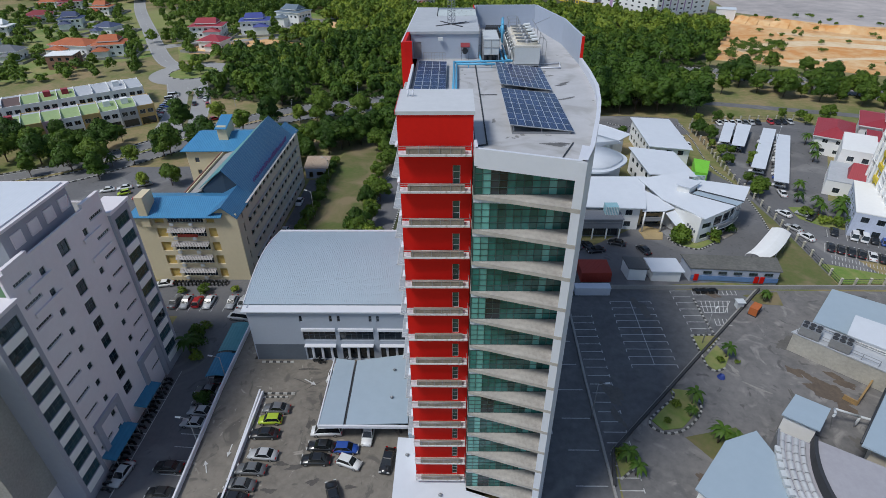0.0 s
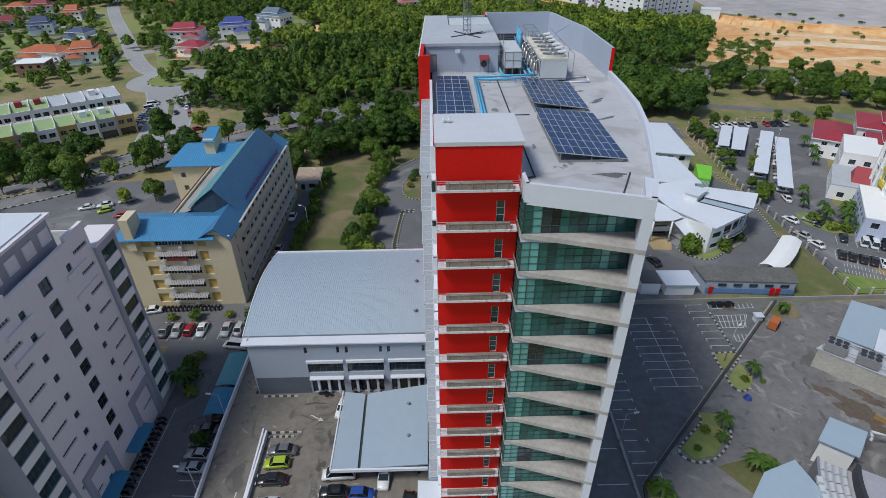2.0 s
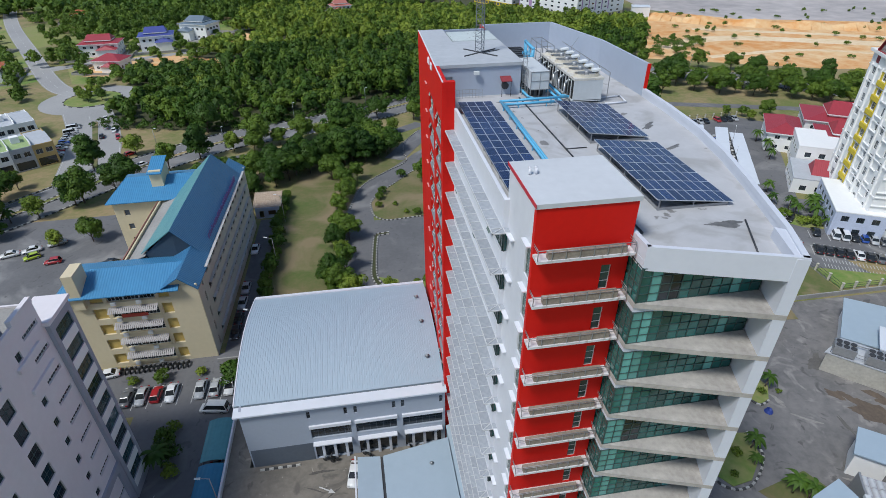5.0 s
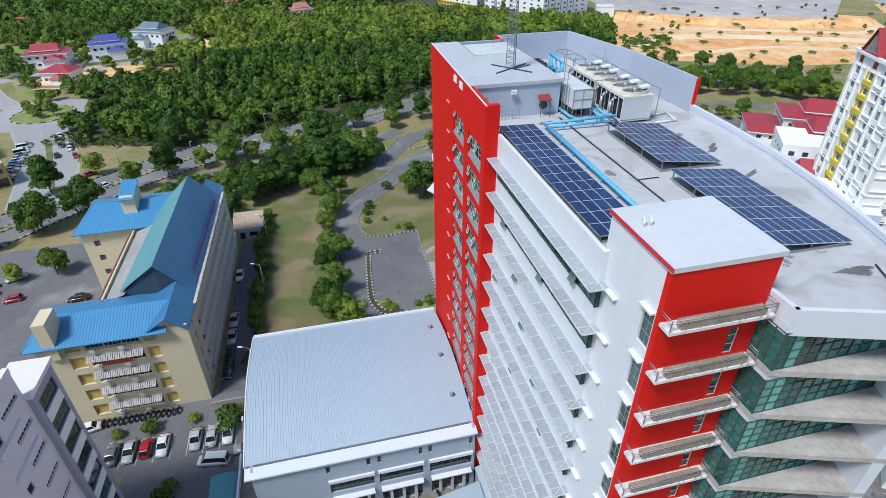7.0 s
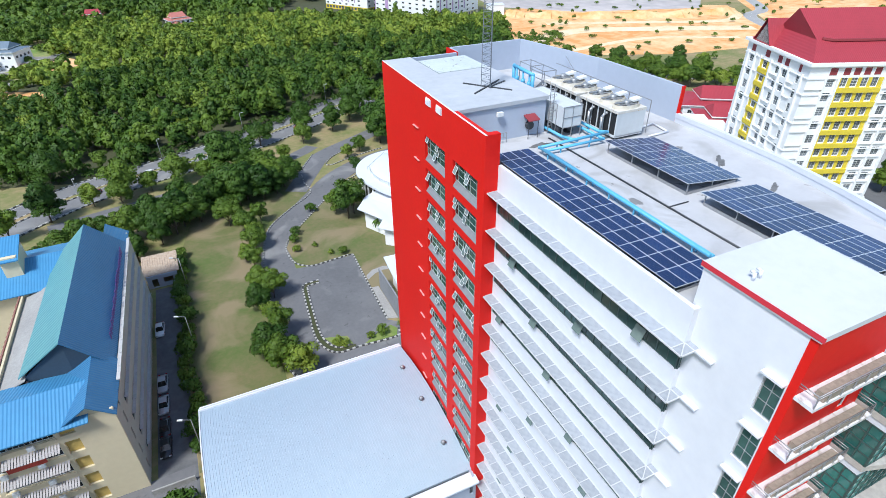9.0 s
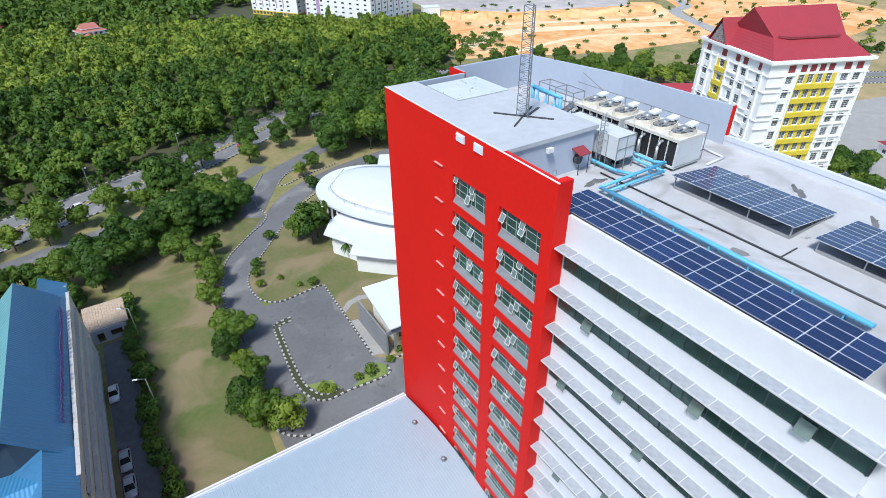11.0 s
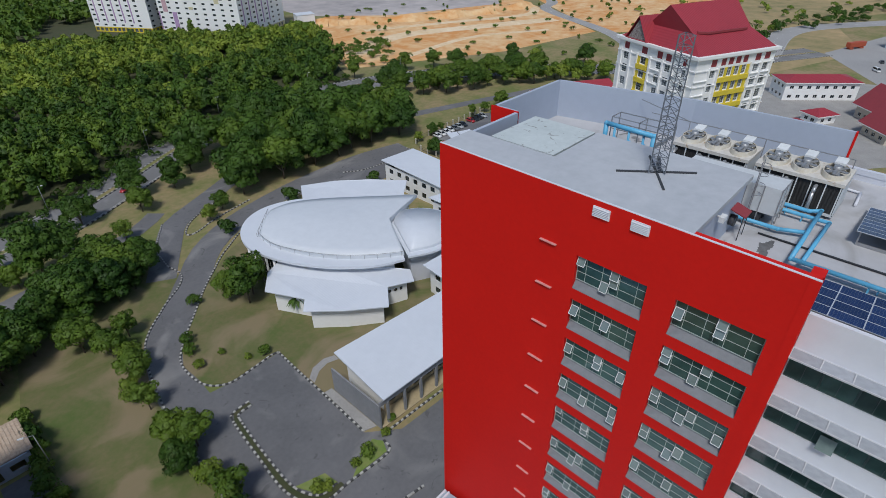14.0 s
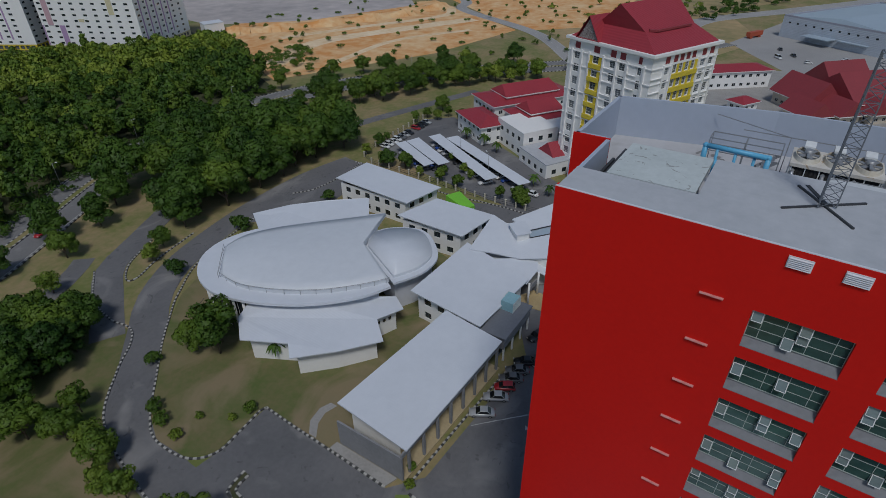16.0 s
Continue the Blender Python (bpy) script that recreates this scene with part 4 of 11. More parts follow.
for x in (-4.1, -3.65):
    tube(bm, (x, 50.2, TOP), (x, 50.2, TOP + 0.42), 0.09)
    tube(bm, (x, 50.2, TOP + 0.42), (x, 50.45, TOP + 0.42), 0.09)
tpart("vent_pipe", bm, WHITE, "two short white vent pipes")

slab = BM()
box(slab, SX0 - 0.02, 1.78, -0.95, 0, 0, 0.2)
SLABM = mesh_of(slab, "balcony_slab", stained(mat("balcony_paint", (0.66, 0.66, 0.68), (0.56, 0.55, 0.55), 0.7, big=0.5, small=3), (0.30, 0.25, 0.20), 0.6, 0.52, 0.2, 0.8))
rail = BM()
for zz, r in ((0.98, 0.03), (0.8, 0.02)):
    for p, q in (((SX0 + 0.03, -0.9, zz), (1.74, -0.9, zz)), ((SX0 + 0.03, -0.9, zz), (SX0 + 0.03, 0, zz)), ((1.74, -0.9, zz), (1.74, 0, zz))):
        tube(rail, p, q, r, 6)
for i in range(8):
    x = SX0 + 0.03 + (1.74 - SX0 - 0.03) * i / 7
    box(rail, x - 0.025, x + 0.025, -0.925, -0.875, 0.2, 0.98)
RAILM = mesh_of(rail, "railing", GALV)
plant = BM()
box(plant, SX0 + 0.75, 1.2, -0.86, -0.40, 0.2, 0.70)
PLANT = mesh_of(plant, "balcony_panel", DIRTY)
for k in range(14):
    b = part("balcony", SLABM, None, tower, "narrow balcony with a dirty panelled railing", at=T0 @ Matrix.Translation((0, SY0, SLABS[k])))
    part("railing", RAILM, None, b)
    part("balcony_planter", PLANT, None, b, "rust-stained concrete planter")

# ---- south glass front: straight glass, ledges that widen to the east ----
GX0, GX1, GY = 2.0, 11.0, 44.2
OUTER = [(1.95, 46.35), (2.0, 44.25), (11.1, 41.35)]
led = BM()
prism(led, [(1.9, 46.5), (1.92, 44.2), (11.1, 41.3), (11.1, 44.9), (2.4, 44.9), (2.4, 46.5)], 0, 0.42)
LEDM = mesh_of(led, "ledge", LEDGE)
soff = BM()
prism(soff, [(1.96, 46.5), (1.98, 44.26), (11.1, 43.6), (11.1, 44.9), (2.5, 44.9), (2.5, 46.5)], 0, 0.55)
SPAN = mesh_of(soff, "spandrel", TOWER_WALL)
PANES = {}


def pane_mesh(w, h, m):
    key = (round(w, 2), round(h, 2), m.name)
    if key not in PANES:
        g = BM()
        box(g, 0.015, w - 0.015, 0, 0.03, 0.015, h - 0.015)
        PANES[key] = mesh_of(g, "pane", m)
    return PANES[key]


rng = random.Random(11)
COLS = 12
for k in range(13):
    zf, zc = SLABS[k + 1] + 0.05, SLABS[k] - 0.5
    part("ledge", LEDM, None, tower, "weather-stained concrete ledge", at=T0 @ Matrix.Translation((0, 0, zf - 0.1)))
    part("spandrel", SPAN, None, tower, at=T0 @ Matrix.Translation((0, 0, zc)))
    z0, z1 = zf + 0.33, zc
    h = z1 - z0
    w = (GX1 - GX0) / COLS
    grid = BM()
    for i in range(COLS + 1):
        x = GX0 + w * i
        box(grid, x - 0.022, x + 0.022, GY - 0.06, GY + 0.06, z0, z1)
    for j in range(5):
        z = lerp(z0, z1, j / 4)
        box(grid, GX0, GX1, GY - 0.05, GY + 0.05, z - 0.02, z + 0.02)
    for j in range(4):
        y = lerp(46.3, GY, j / 3)
        box(grid, GX0 - 0.06, GX0 + 0.06, y - 0.035, y + 0.035, z0, z1)
    for j in range(5):
        z = lerp(z0, z1, j / 4)
        box(grid, GX0 - 0.05, GX0 + 0.05, GY, 46.3, z - 0.03, z + 0.03)
    g = tpart("mullions", grid, MULLION, "dark green window bars")
    for i in range(COLS):
        pale = i in (1, 9) or (i == 0 and k % 3)
        dark = i in (2, 3) and k % 4 == 0
        mm = PALE_GLASS if pale else DARK_GLASS if dark else TEAL_GLASS
        part("glass_pane", pane_mesh(w, h, mm), None, g, at=Matrix.Translation((GX0 + w * i, GY, z0)))
    pw = (46.3 - GY) / 3
    for i in range(3):
        part("glass_pane", pane_mesh(pw, h, TEAL_GLASS), None, g, at=Matrix.Translation((GX0, 46.3 - pw * i, z0)) @ Matrix.Rotation(-math.pi / 2, 4, "Z"))
# bright parapet over the glass, corner fin
bm = BM()
for a, b in zip(OUTER, OUTER[1:]):
    wall(bm, a, b, 53.9, 55.72, t=0.3)
box(bm, 1.72, 1.98, 46.2, 46.6, 54.5, 56.4)
tpart("front_parapet", bm, TOWER_WALL, "pale grey front parapet")
bm = BM()
prism(bm, [(10.35, 41.55), (11.12, 41.32), (12.35, 44.7), (11.5, 45.3)], 0, 55.6)
tpart("corner_fin", bm, TOWER_WALL, "pale grey full-height corner fin")

# ---- west face: strip windows under grille sunshades ----
WX, WY0, WY1 = -5.25, 51.9, 72.65
bm = BM()
wholes, eholes = [], []
for k in range(14):
    z = 53.15 - FLOOR * k
    if z < 5:
        break
    wholes.append((0.3, WY1 - WY0 - 0.001, z - 1.95, z))
    eholes.append((0.0, 1.05, z - 1.35, z))
wall(bm, (WX, WY1), (WX, WY0), 0, 55.72, [(0.05, h[1] + 1, h[2], h[3]) for h in wholes], t=0.3)
wall(bm, (WX + 0.3, WY0 + 0.004), (-3.4, WY0 + 0.004), 0, 55.72, [(0.0, 0.75, h[2], h[3]) for h in wholes], t=0.3)
tpart("west_wall", bm, WHITE, "white west wall")
shade_frame = BM()
L = WY1 - WY0 + 0.85
box(shade_frame, -1.02, -0.96, -0.75, L - 0.85, 0, 0.1)
box(shade_frame, -0.05, 0.0, 0.0, L - 0.85, 0, 0.1)
box(shade_frame, -1.02, 0.6, -0.75, -0.69, 0, 0.1)
for i in range(15):
    y = (L - 0.85) * i / 14
    box(shade_frame, -0.96, -0.05, y - 0.03, y + 0.03, 0.0, 0.12)
beam(shade_frame, (-1.0, -0.73, 0.09), (0, 0, 0.09), 0.06, 0.1)
box(shade_frame, 0.54, 0.6, -0.69, 0, 0, 0.1)
box(shade_frame, -0.03, 0.03, -0.69, 0, 0.01, 0.11)
SHADEF = mesh_of(shade_frame, "shade_frame", mat("shade_frame", (0.58, 0.59, 0.61), None, 0.5, bump=0.02))
pan = BM()
pl = (L - 0.85) / 14
box(pan, -0.96, -0.05, 0.03, pl - 0.03, 0.03, 0.07)
SHADEP = mesh_of(pan, "grille_panel", GRILLE)
cor = BM()
box(cor, -0.96, 0.54, -0.69, -0.02, 0.03, 0.07)
SHADEC = mesh_of(cor, "corner_grille", GRILLE)
seg = (WY1 - WY0 - 0.3) / 12
hat = BM()
box(hat, -0.03, 0.0, 0, 0.85, -0.9, 0)
HATCH = mesh_of(hat, "hatch", mat("hatch_glass", (0.16, 0.21, 0.20), (0.11, 0.15, 0.145), 0.1, bump=0))
for k, h in enumerate(wholes):
    sh = part("sunshade", SHADEF, None, tower, "horizontal grey grille sunshade", at=T0 @ Matrix.Translation((WX, WY0, h[3] + 0.12)))
    for i in range(14):
        part("grille_panel", SHADEP, None, sh, at=Matrix.Translation((0, pl * i, 0)))
    part("corner_grille", SHADEC, None, sh)
    for i in range(12):
        window(tower, T0 @ along((WX, WY1), (WX, WY0), 0.05 + (seg + 0.018) * i, 0.1, h[2]), seg + 0.018, 1.95, 2, 1, MULLION, GREEN_GLASS, bar=0.05)
    window(tower, T0 @ along((WX, WY0), (-3, WY0), 0.02, 0.1, h[2]), 1.03, 1.95, 1, 2, MULLION, TEAL_GLASS, bar=0.05)
    for j in range(1 + k % 2):
        y = WY0 + 2.6 + ((k * 5.3 + j * 9.1) % 17)
        part("hatch", HATCH, None, tower, "open glazed hatch", at=T0 @ Matrix.Translation((WX - 0.02, y, h[2] + 0.95)) @ Matrix.Rotation(radians(24), 4, "Y"))
brk = BM()
box(brk, -0.36, 0, -0.6, 0.6, 0, 0.12)
BRK = mesh_of(brk, "small_shade", WHITE)
for k in range(13):
    part("small_shade", BRK, None, tower, "short white projecting shade", at=T0 @ Matrix.Translation((SX0 + 0.01, 50.7, 53.2 - FLOOR * k)))
    part("small_shade", BRK, None, tower, at=T0 @ Matrix.Translation((SX0 + 0.01, 47.1, 54.95 - FLOOR * k)))


# ---- things on the tower's roof ----
def pv_array(name, x0, x1, y0, y1, zl, zr, nx, ny, label):
    """A tilted field of panels on a steel frame; zl and zr: heights of the west and east edges."""
    arr = thing(name, label, "solar array", (x0, y0, DECK))
    run = x1 - x0
    slope = math.atan2(zr - zl, run)
    pw, ph = math.hypot(run, zr - zl) / nx, (y1 - y0) / ny
    fr = BM()
    for a, b, c, d in ((0, pw, 0, 0.03), (0, pw, ph - 0.03, ph), (0, 0.03, 0.03, ph - 0.03), (pw - 0.03, pw, 0.03, ph - 0.03)):
        box(fr, a, b, c, d, -0.045, 0.004)
    FR = mesh_of(fr, "panel_frame", PV_FRAME)
    cl = BM()
    box(cl, 0.03, pw - 0.03, 0.03, ph - 0.03, -0.02, 0.0)
    CL = mesh_of(cl, "panel_glass", PV_CELL)
    for i in range(nx):
        for j in range(ny):
            m = Matrix.Translation((0, 0, zl - DECK)) @ Matrix.Rotation(-slope, 4, "Y") @ Matrix.Translation((pw * i, ph * j, 0))
            p = part("solar_panel", FR, None, arr, at=m)
            part("panel_glass", CL, None, p)
    bm = BM()
    n = max(2, round((y1 - y0) / 3))
    for j in range(n + 1):
        y = 0.25 + (y1 - y0 - 0.5) * j / n
        beam(bm, (0.15, y, zl - DECK - 0.13), (run - 0.1, y, zr - DECK - 0.11), 0.08, 0.1)
        for f in (0.06, 0.5, 0.94):
            z = (zl + (zr - zl) * f) - DECK - 0.12
            beam(bm, (run * f, y, 0), (run * f, y, z), 0.08)
    beam(bm, (0.35, 0.25, 0.12), (run - 0.3, 0.25, 0.12), 0.1, 0.22)
    beam(bm, (0.35, 0.25, 0.12), (0.35, y1 - y0 - 0.3, 0.12), 0.1, 0.22)
    part("steel_frame", bm, GALV, arr, "galvanised support frame")
    return arr


pv_array("solar_array", -4.45, -0.7, 54.0, 75.2, 55.5, 55.4, 4, 13, "long low row of dark blue solar panels")
pv_array("solar_array", 5.6, 11.6, 62.9, 72.6, 55.95, 55.2, 8, 6, "tilted field of dark blue solar panels on steel legs")
pv_array("solar_array", 5.5, 11.7, 49.8, 61.6, 55.85, 55.15, 8, 7, "tilted field of dark blue solar panels beside the roof edge")


COIL = mat("black_coil", (0.012, 0.012, 0.013), (0.03, 0.03, 0.03), 0.7, metal=0.2, ribs=("Z", 0.08, 0.02))


def chiller(y0, y1, label):
    c = thing("chiller", label, "air-cooled chiller", (8.3, y0, DECK))
    n = 3
    L = (y1 - y0)
    bm = BM()
    box(bm, 0, 3.3, 0, 0.08, 0.35, 2.75)
    box(bm, 0, 3.3, L - 0.08, L, 0.35, 2.75)
    box(bm, 0, 3.3, 0, L, 0.25, 0.42)
    part("casing", bm, CARD_WHITE, c, "white end panels")
    bm = BM()
    box(bm, 0.12, 3.18, 0.08, L - 0.08, 0.42, 2.5)
    part("coil_bank", bm, COIL, c, "black finned coil bank")
    for i in range(7):
        bm = BM()
        y = 0.12 + (L - 0.3) * i / 6
        box(bm, 0.03, 0.115, y, y + 0.07, 0.43, 2.54)
        part("coil_post", bm, WHITE_FRAME, c, "white post between coils")
    bm = BM()
    box(bm, -0.05, 3.35, -0.02, L + 0.02, 2.55, 2.8, 0)
    part("top_deck", bm, stained(mat("weathered_white_deck", (0.64, 0.63, 0.60), (0.54, 0.50, 0.43), 0.65, big=0.7, small=3, contrast=0.3), (0.38, 0.25, 0.12), 0.9, 0.6, 0.08, 0.7), c, "rust-streaked cream top edge")
    for i in range(n):
        yc = L * (i + 0.5) / n
        bm = BM()
        for a in range(24):
            t0, t1 = 2 * math.pi * a / 24, 2 * math.pi * (a + 1) / 24
            q = [(1.65 + 1.5 * math.cos(t0), yc + 0.46 * L / n * math.sin(t0)), (1.65 + 1.5 * math.cos(t1), yc + 0.46 * L / n * math.sin(t1)),
                 (1.65 + 1.3 * math.cos(t1), yc + 0.40 * L / n * math.sin(t1)), (1.65 + 1.3 * math.cos(t0), yc + 0.40 * L / n * math.sin(t0))]
            q2 = [(1.65 + 1.38 * math.cos(t0), yc + 0.43 * L / n * math.sin(t0)), (1.65 + 1.38 * math.cos(t1), yc + 0.43 * L / n * math.sin(t1)),
                  (1.65 + 1.3 * math.cos(t1), yc + 0.40 * L / n * math.sin(t1)), (1.65 + 1.3 * math.cos(t0), yc + 0.40 * L / n * math.sin(t0))]
            hexa(bm, [(x, y, 2.8) for x, y in q], [(x, y, 3.12) for x, y in q2])
        bmesh.ops.remove_doubles(bm, verts=bm.verts, dist=0.001)
        fc = part("fan_shroud", bm, CREAM, c, "cream fan shroud")
        bm = BM()
        box(bm, 0.3, 3.0, yc - 0.09, yc + 0.09, 3.2, 3.28)
        tube(bm, (1.65, yc, 2.9), (1.65, yc, 3.4), 0.28, 10)
        for a in range(6):
            t = a * math.pi / 3 + 0.3
            beam(bm, (1.65, yc, 3.05), (1.65 + 1.15 * math.cos(t), yc + 1.15 * 0.62 * math.sin(t), 3.1), 0.34, 0.05)
        part("fan", bm, GALV, fc, "fan rotor at rest")
        bm = BM()
        hexa(bm, [(2.2, yc - 0.35, 3.25), (3.1, yc - 0.35, 3.35), (3.1, yc + 0.35, 3.35), (2.2, yc + 0.35, 3.25)], [(2.2, yc - 0.35, 3.42), (3.1, yc - 0.35, 3.55), (3.1, yc + 0.35, 3.55), (2.2, yc + 0.35, 3.42)])
        part("motor_cover", bm, WHITE_FRAME, fc, "white motor cover")
    for i in range(n):
        bm = BM()
        y = L * (i + 0.85) / n
        pts = [(-0.45, y, 0.3), (-0.45, y, 1.9), (-0.1, y, 2.25), (0.25, y, 2.2)]
        for p, q in zip(pts, pts[1:]):
            tube(bm, p, q, 0.13, 8)
        part("riser_pipe", bm, ALU, c, "insulated riser pipe")
    bm = BM()
    for y in (0.4, L / 2, L - 0.4):
        box(bm, 0.1, 3.2, y - 0.1, y + 0.1, 0, 0.26)
    part("plinth", bm, DARK_STEEL, c)
    return c


chiller(74.3, 80.0, "white air-cooled chiller with cream fan shrouds")
chiller(80.5, 86.2, "white air-cooled chiller with black coil banks")

tank = thing("water_tank", "white panelled water tank on a steel stand", "water tank", (4.3, 77.1, DECK))
bm = BM()
box(bm, 0, 2.1, 0, 6.6, 1.0, 2.95)
part("tank_body", bm, CARD_WHITE, tank)
bm = BM()
for x in (0, 1.05, 2.1):
    for y in (0, 6.6):
        beam(bm, (x, y, 0), (x, y, 3.0), 0.07)
for y in (1.1, 2.2, 3.3, 4.4, 5.5):
    beam(bm, (2.12, y, 0), (2.12, y, 2.98), 0.06)
    beam(bm, (-0.02, y, 0), (-0.02, y, 2.98), 0.06)
for z in (1.0, 1.95, 2.97):
    beam(bm, (0, -0.02, z), (2.1, -0.02, z), 0.06)
    beam(bm, (2.12, 0, z), (2.12, 6.6, z), 0.06)
part("stand", bm, GALV, tank)
bm = BM()
for i in range(4):
    tube(bm, (0.45 + (i % 2) * 1.1, 1.2 + (i // 2) * 3.0, 0), (0.45 + (i % 2) * 1.1, 1.2 + (i // 2) * 3.0, 0.95), 0.35, 12)
part("pump", bm, DARK_STEEL, tank)


def pipe_run(name, pts, r, material, label, feet=True):
    bm = BM()
    for p, q in zip(pts, pts[1:]):
        tube(bm, p, q, r, 10)
    for p in pts[1:-1]:
        bmesh.ops.create_uvsphere(bm, u_segments=10, v_segments=6, radius=r * 1.12, matrix=Matrix.Translation(p))
    if feet:
        for p, q in zip(pts, pts[1:]):
            p, q = Vector(p), Vector(q)
            n = int((q - p).length / 2.6)
            for i in range(n):
                c = p.lerp(q, (i + 0.5) / n)
                if c.z - DECK > 0.25:
                    box(bm, c.x - 0.05, c.x + 0.05, c.y - 0.05, c.y + 0.05, DECK, c.z - r * 0.6)
    return single(name, bm, material, label, "pipe")


pipe_run("blue_pipe", [(7.4, 84, DECK + 0.7), (7.4, 75.6, DECK + 0.7), (8.0, 75.0, DECK + 0.7), (0.3, 74.9, DECK + 0.6), (0.05, 55.6, DECK + 0.6)], 0.14, BLUE_PIPE, "bright blue chilled-water pipe on low supports")
pipe_run("blue_pipe", [(6.9, 84, DECK + 0.5), (6.9, 74.2, DECK + 0.5), (0.62, 74.3, DECK + 0.45), (0.4, 55.6, DECK + 0.45)], 0.13, BLUE_PIPE, "bright blue chilled-water pipe beside its twin")
pipe_run("blue_pipe", [(3.9, 81, DECK + 0.4), (3.95, 76.6, DECK + 0.4), (4.6, 75.0, DECK + 0.45)], 0.14, BLUE_PIPE, "short blue branch pipe by the core wall")
pipe_run("blue_header", [(8.0, 92.0, DECK + 0.3), (8.0, 92.0, DECK + 3.0), (7.7, 87.6, DECK + 3.0), (7.7, 87.6, DECK + 0.4)], 0.2, BLUE_PIPE, "blue pipe header rising over the pumps", False)
vs = thing("valve_set", "row of blue valves on risers", "valves", (7.85, 89.8, DECK))
for y in (-1.3, 0.0, 1.3):
    bm = BM()
    tube(bm, (0, y, 0), (0, y, 2.9), 0.11, 8)
    part("riser", bm, BLUE_PIPE, vs)
    bm = BM()
    tube(bm, (0, y, 1.5), (0, y, 2.0), 0.25, 10)
    tube(bm, (-0.45, y, 1.75), (0.1, y, 1.75), 0.05, 6)
    tube(bm, (-0.5, y, 1.75), (-0.42, y, 1.75), 0.2, 10)
    part("valve", bm, BLUE_PIPE, vs, "blue gate valve with a wheel")
bm = BM()
for x in (8.7, 10.2):
    for y in (86.9, 89.4, 91.9):
        beam(bm, (x, y, DECK), (x, y, DECK + 3.4), 0.07)
    for z in (2.4, 3.4):
        beam(bm, (x, 86.9, DECK + z), (x, 91.9, DECK + z), 0.07)
    beam(bm, (x, 89.6, DECK + 0.2), (x, 87.0, DECK + 2.4), 0.1, 0.2)
for y in (86.9, 89.4, 91.9):
    beam(bm, (8.7, y, DECK + 3.4), (10.2, y, DECK + 3.4), 0.07)
for i in range(8):
    beam(bm, (8.7, 89.4 - 0.3 * i, DECK + 0.4 + 0.27 * i), (10.2, 89.4 - 0.3 * i, DECK + 0.4 + 0.27 * i), 0.2, 0.04)
single("access_frame", bm, GALV, "grey steel access frame with a stair", "steel frame")
bm = BM()
for y in (74.6, 77.6, 80.6, 83.6, 86.6):
    beam(bm, (12.4, y, DECK), (12.4, y, DECK + 3.2), 0.06)
beam(bm, (12.4, 74.6, DECK + 3.2), (12.4, 90, DECK + 3.2), 0.06)
beam(bm, (12.4, 86.6, DECK + 3.2), (15.6, 92.5, DECK + 3.1), 0.05)
single("cable_support", bm, GALV, "thin steel posts carrying a cable", "cable support")
bm = BM()
for i in range(6):
    box(bm, 5.2 + 0.1 * i, 9.2, 92.2 + 1.1 * i, 92.8 + 1.1 * i, DECK, DECK + 0.9)
single("duct_row", bm, DARK_STEEL, "row of dark low ducts", "ducts")
bm = BM()
for p, q in (((11.9, 75.5), (14.6, 75.9)), ((14.6, 75.9), (14.3, 73.6)), ((14.3, 73.6), (11.8, 73.5))):
    tube(bm, (*p, DECK + 0.15), (*q, DECK + 0.15), 0.1)
single("white_pipe", bm, WHITE, "low white pipe loop", "pipe")

# lattice mast on crossed beams
MAST_STEEL = mat("mast_steel", (0.20, 0.22, 0.25), (0.15, 0.165, 0.19), 0.55, metal=0.3, bump=0.02)
mast = thing("lattice_mast", "slim galvanised lattice mast on crossed beams", "mast", (-0.1, 84.0, TOP))
bm = BM()
MH, w0, w1 = 8.9, 0.6, 0.52
legs = [(math.cos(a), math.sin(a)) for a in (0.5, 0.5 + 2.094, 0.5 + 4.189)]
for c, s in legs:
    beam(bm, (c * w0, s * w0, 0.1), (c * w1, s * w1, MH), 0.065)
part("leg_tubes", bm, MAST_STEEL, mast)
bm = BM()
N = 14
for i in range(N):
    za, zb = 0.1 + MH * i / N, 0.1 + MH * (i + 1) / N - 0.1
    ra, rb = w0 + (w1 - w0) * i / N, w0 + (w1 - w0) * (i + 1) / N
    for j in range(3):
        a, b = legs[j], legs[(j + 1) % 3]
        beam(bm, (a[0] * ra, a[1] * ra, za), (b[0] * rb, b[1] * rb, zb), 0.032)
        beam(bm, (a[0] * rb, a[1] * rb, zb), (b[0] * rb, b[1] * rb, zb), 0.032)
tagged(part("bracing", bm, MAST_STEEL, mast), kind="stuff")
bm = BM()
beam(bm, (-2.2, -1.5, 0.07), (2.2, 1.5, 0.07), 0.13, 0.14)
beam(bm, (-1.6, 2.1, 0.07), (1.6, -2.1, 0.07), 0.13, 0.14)
beam(bm, (0.3, -0.1, 0.06), (2.6, 1.0, 0.06), 0.24, 0.05)
part("base_frame", bm, DARK_STEEL, mast, "dark crossed base beams")

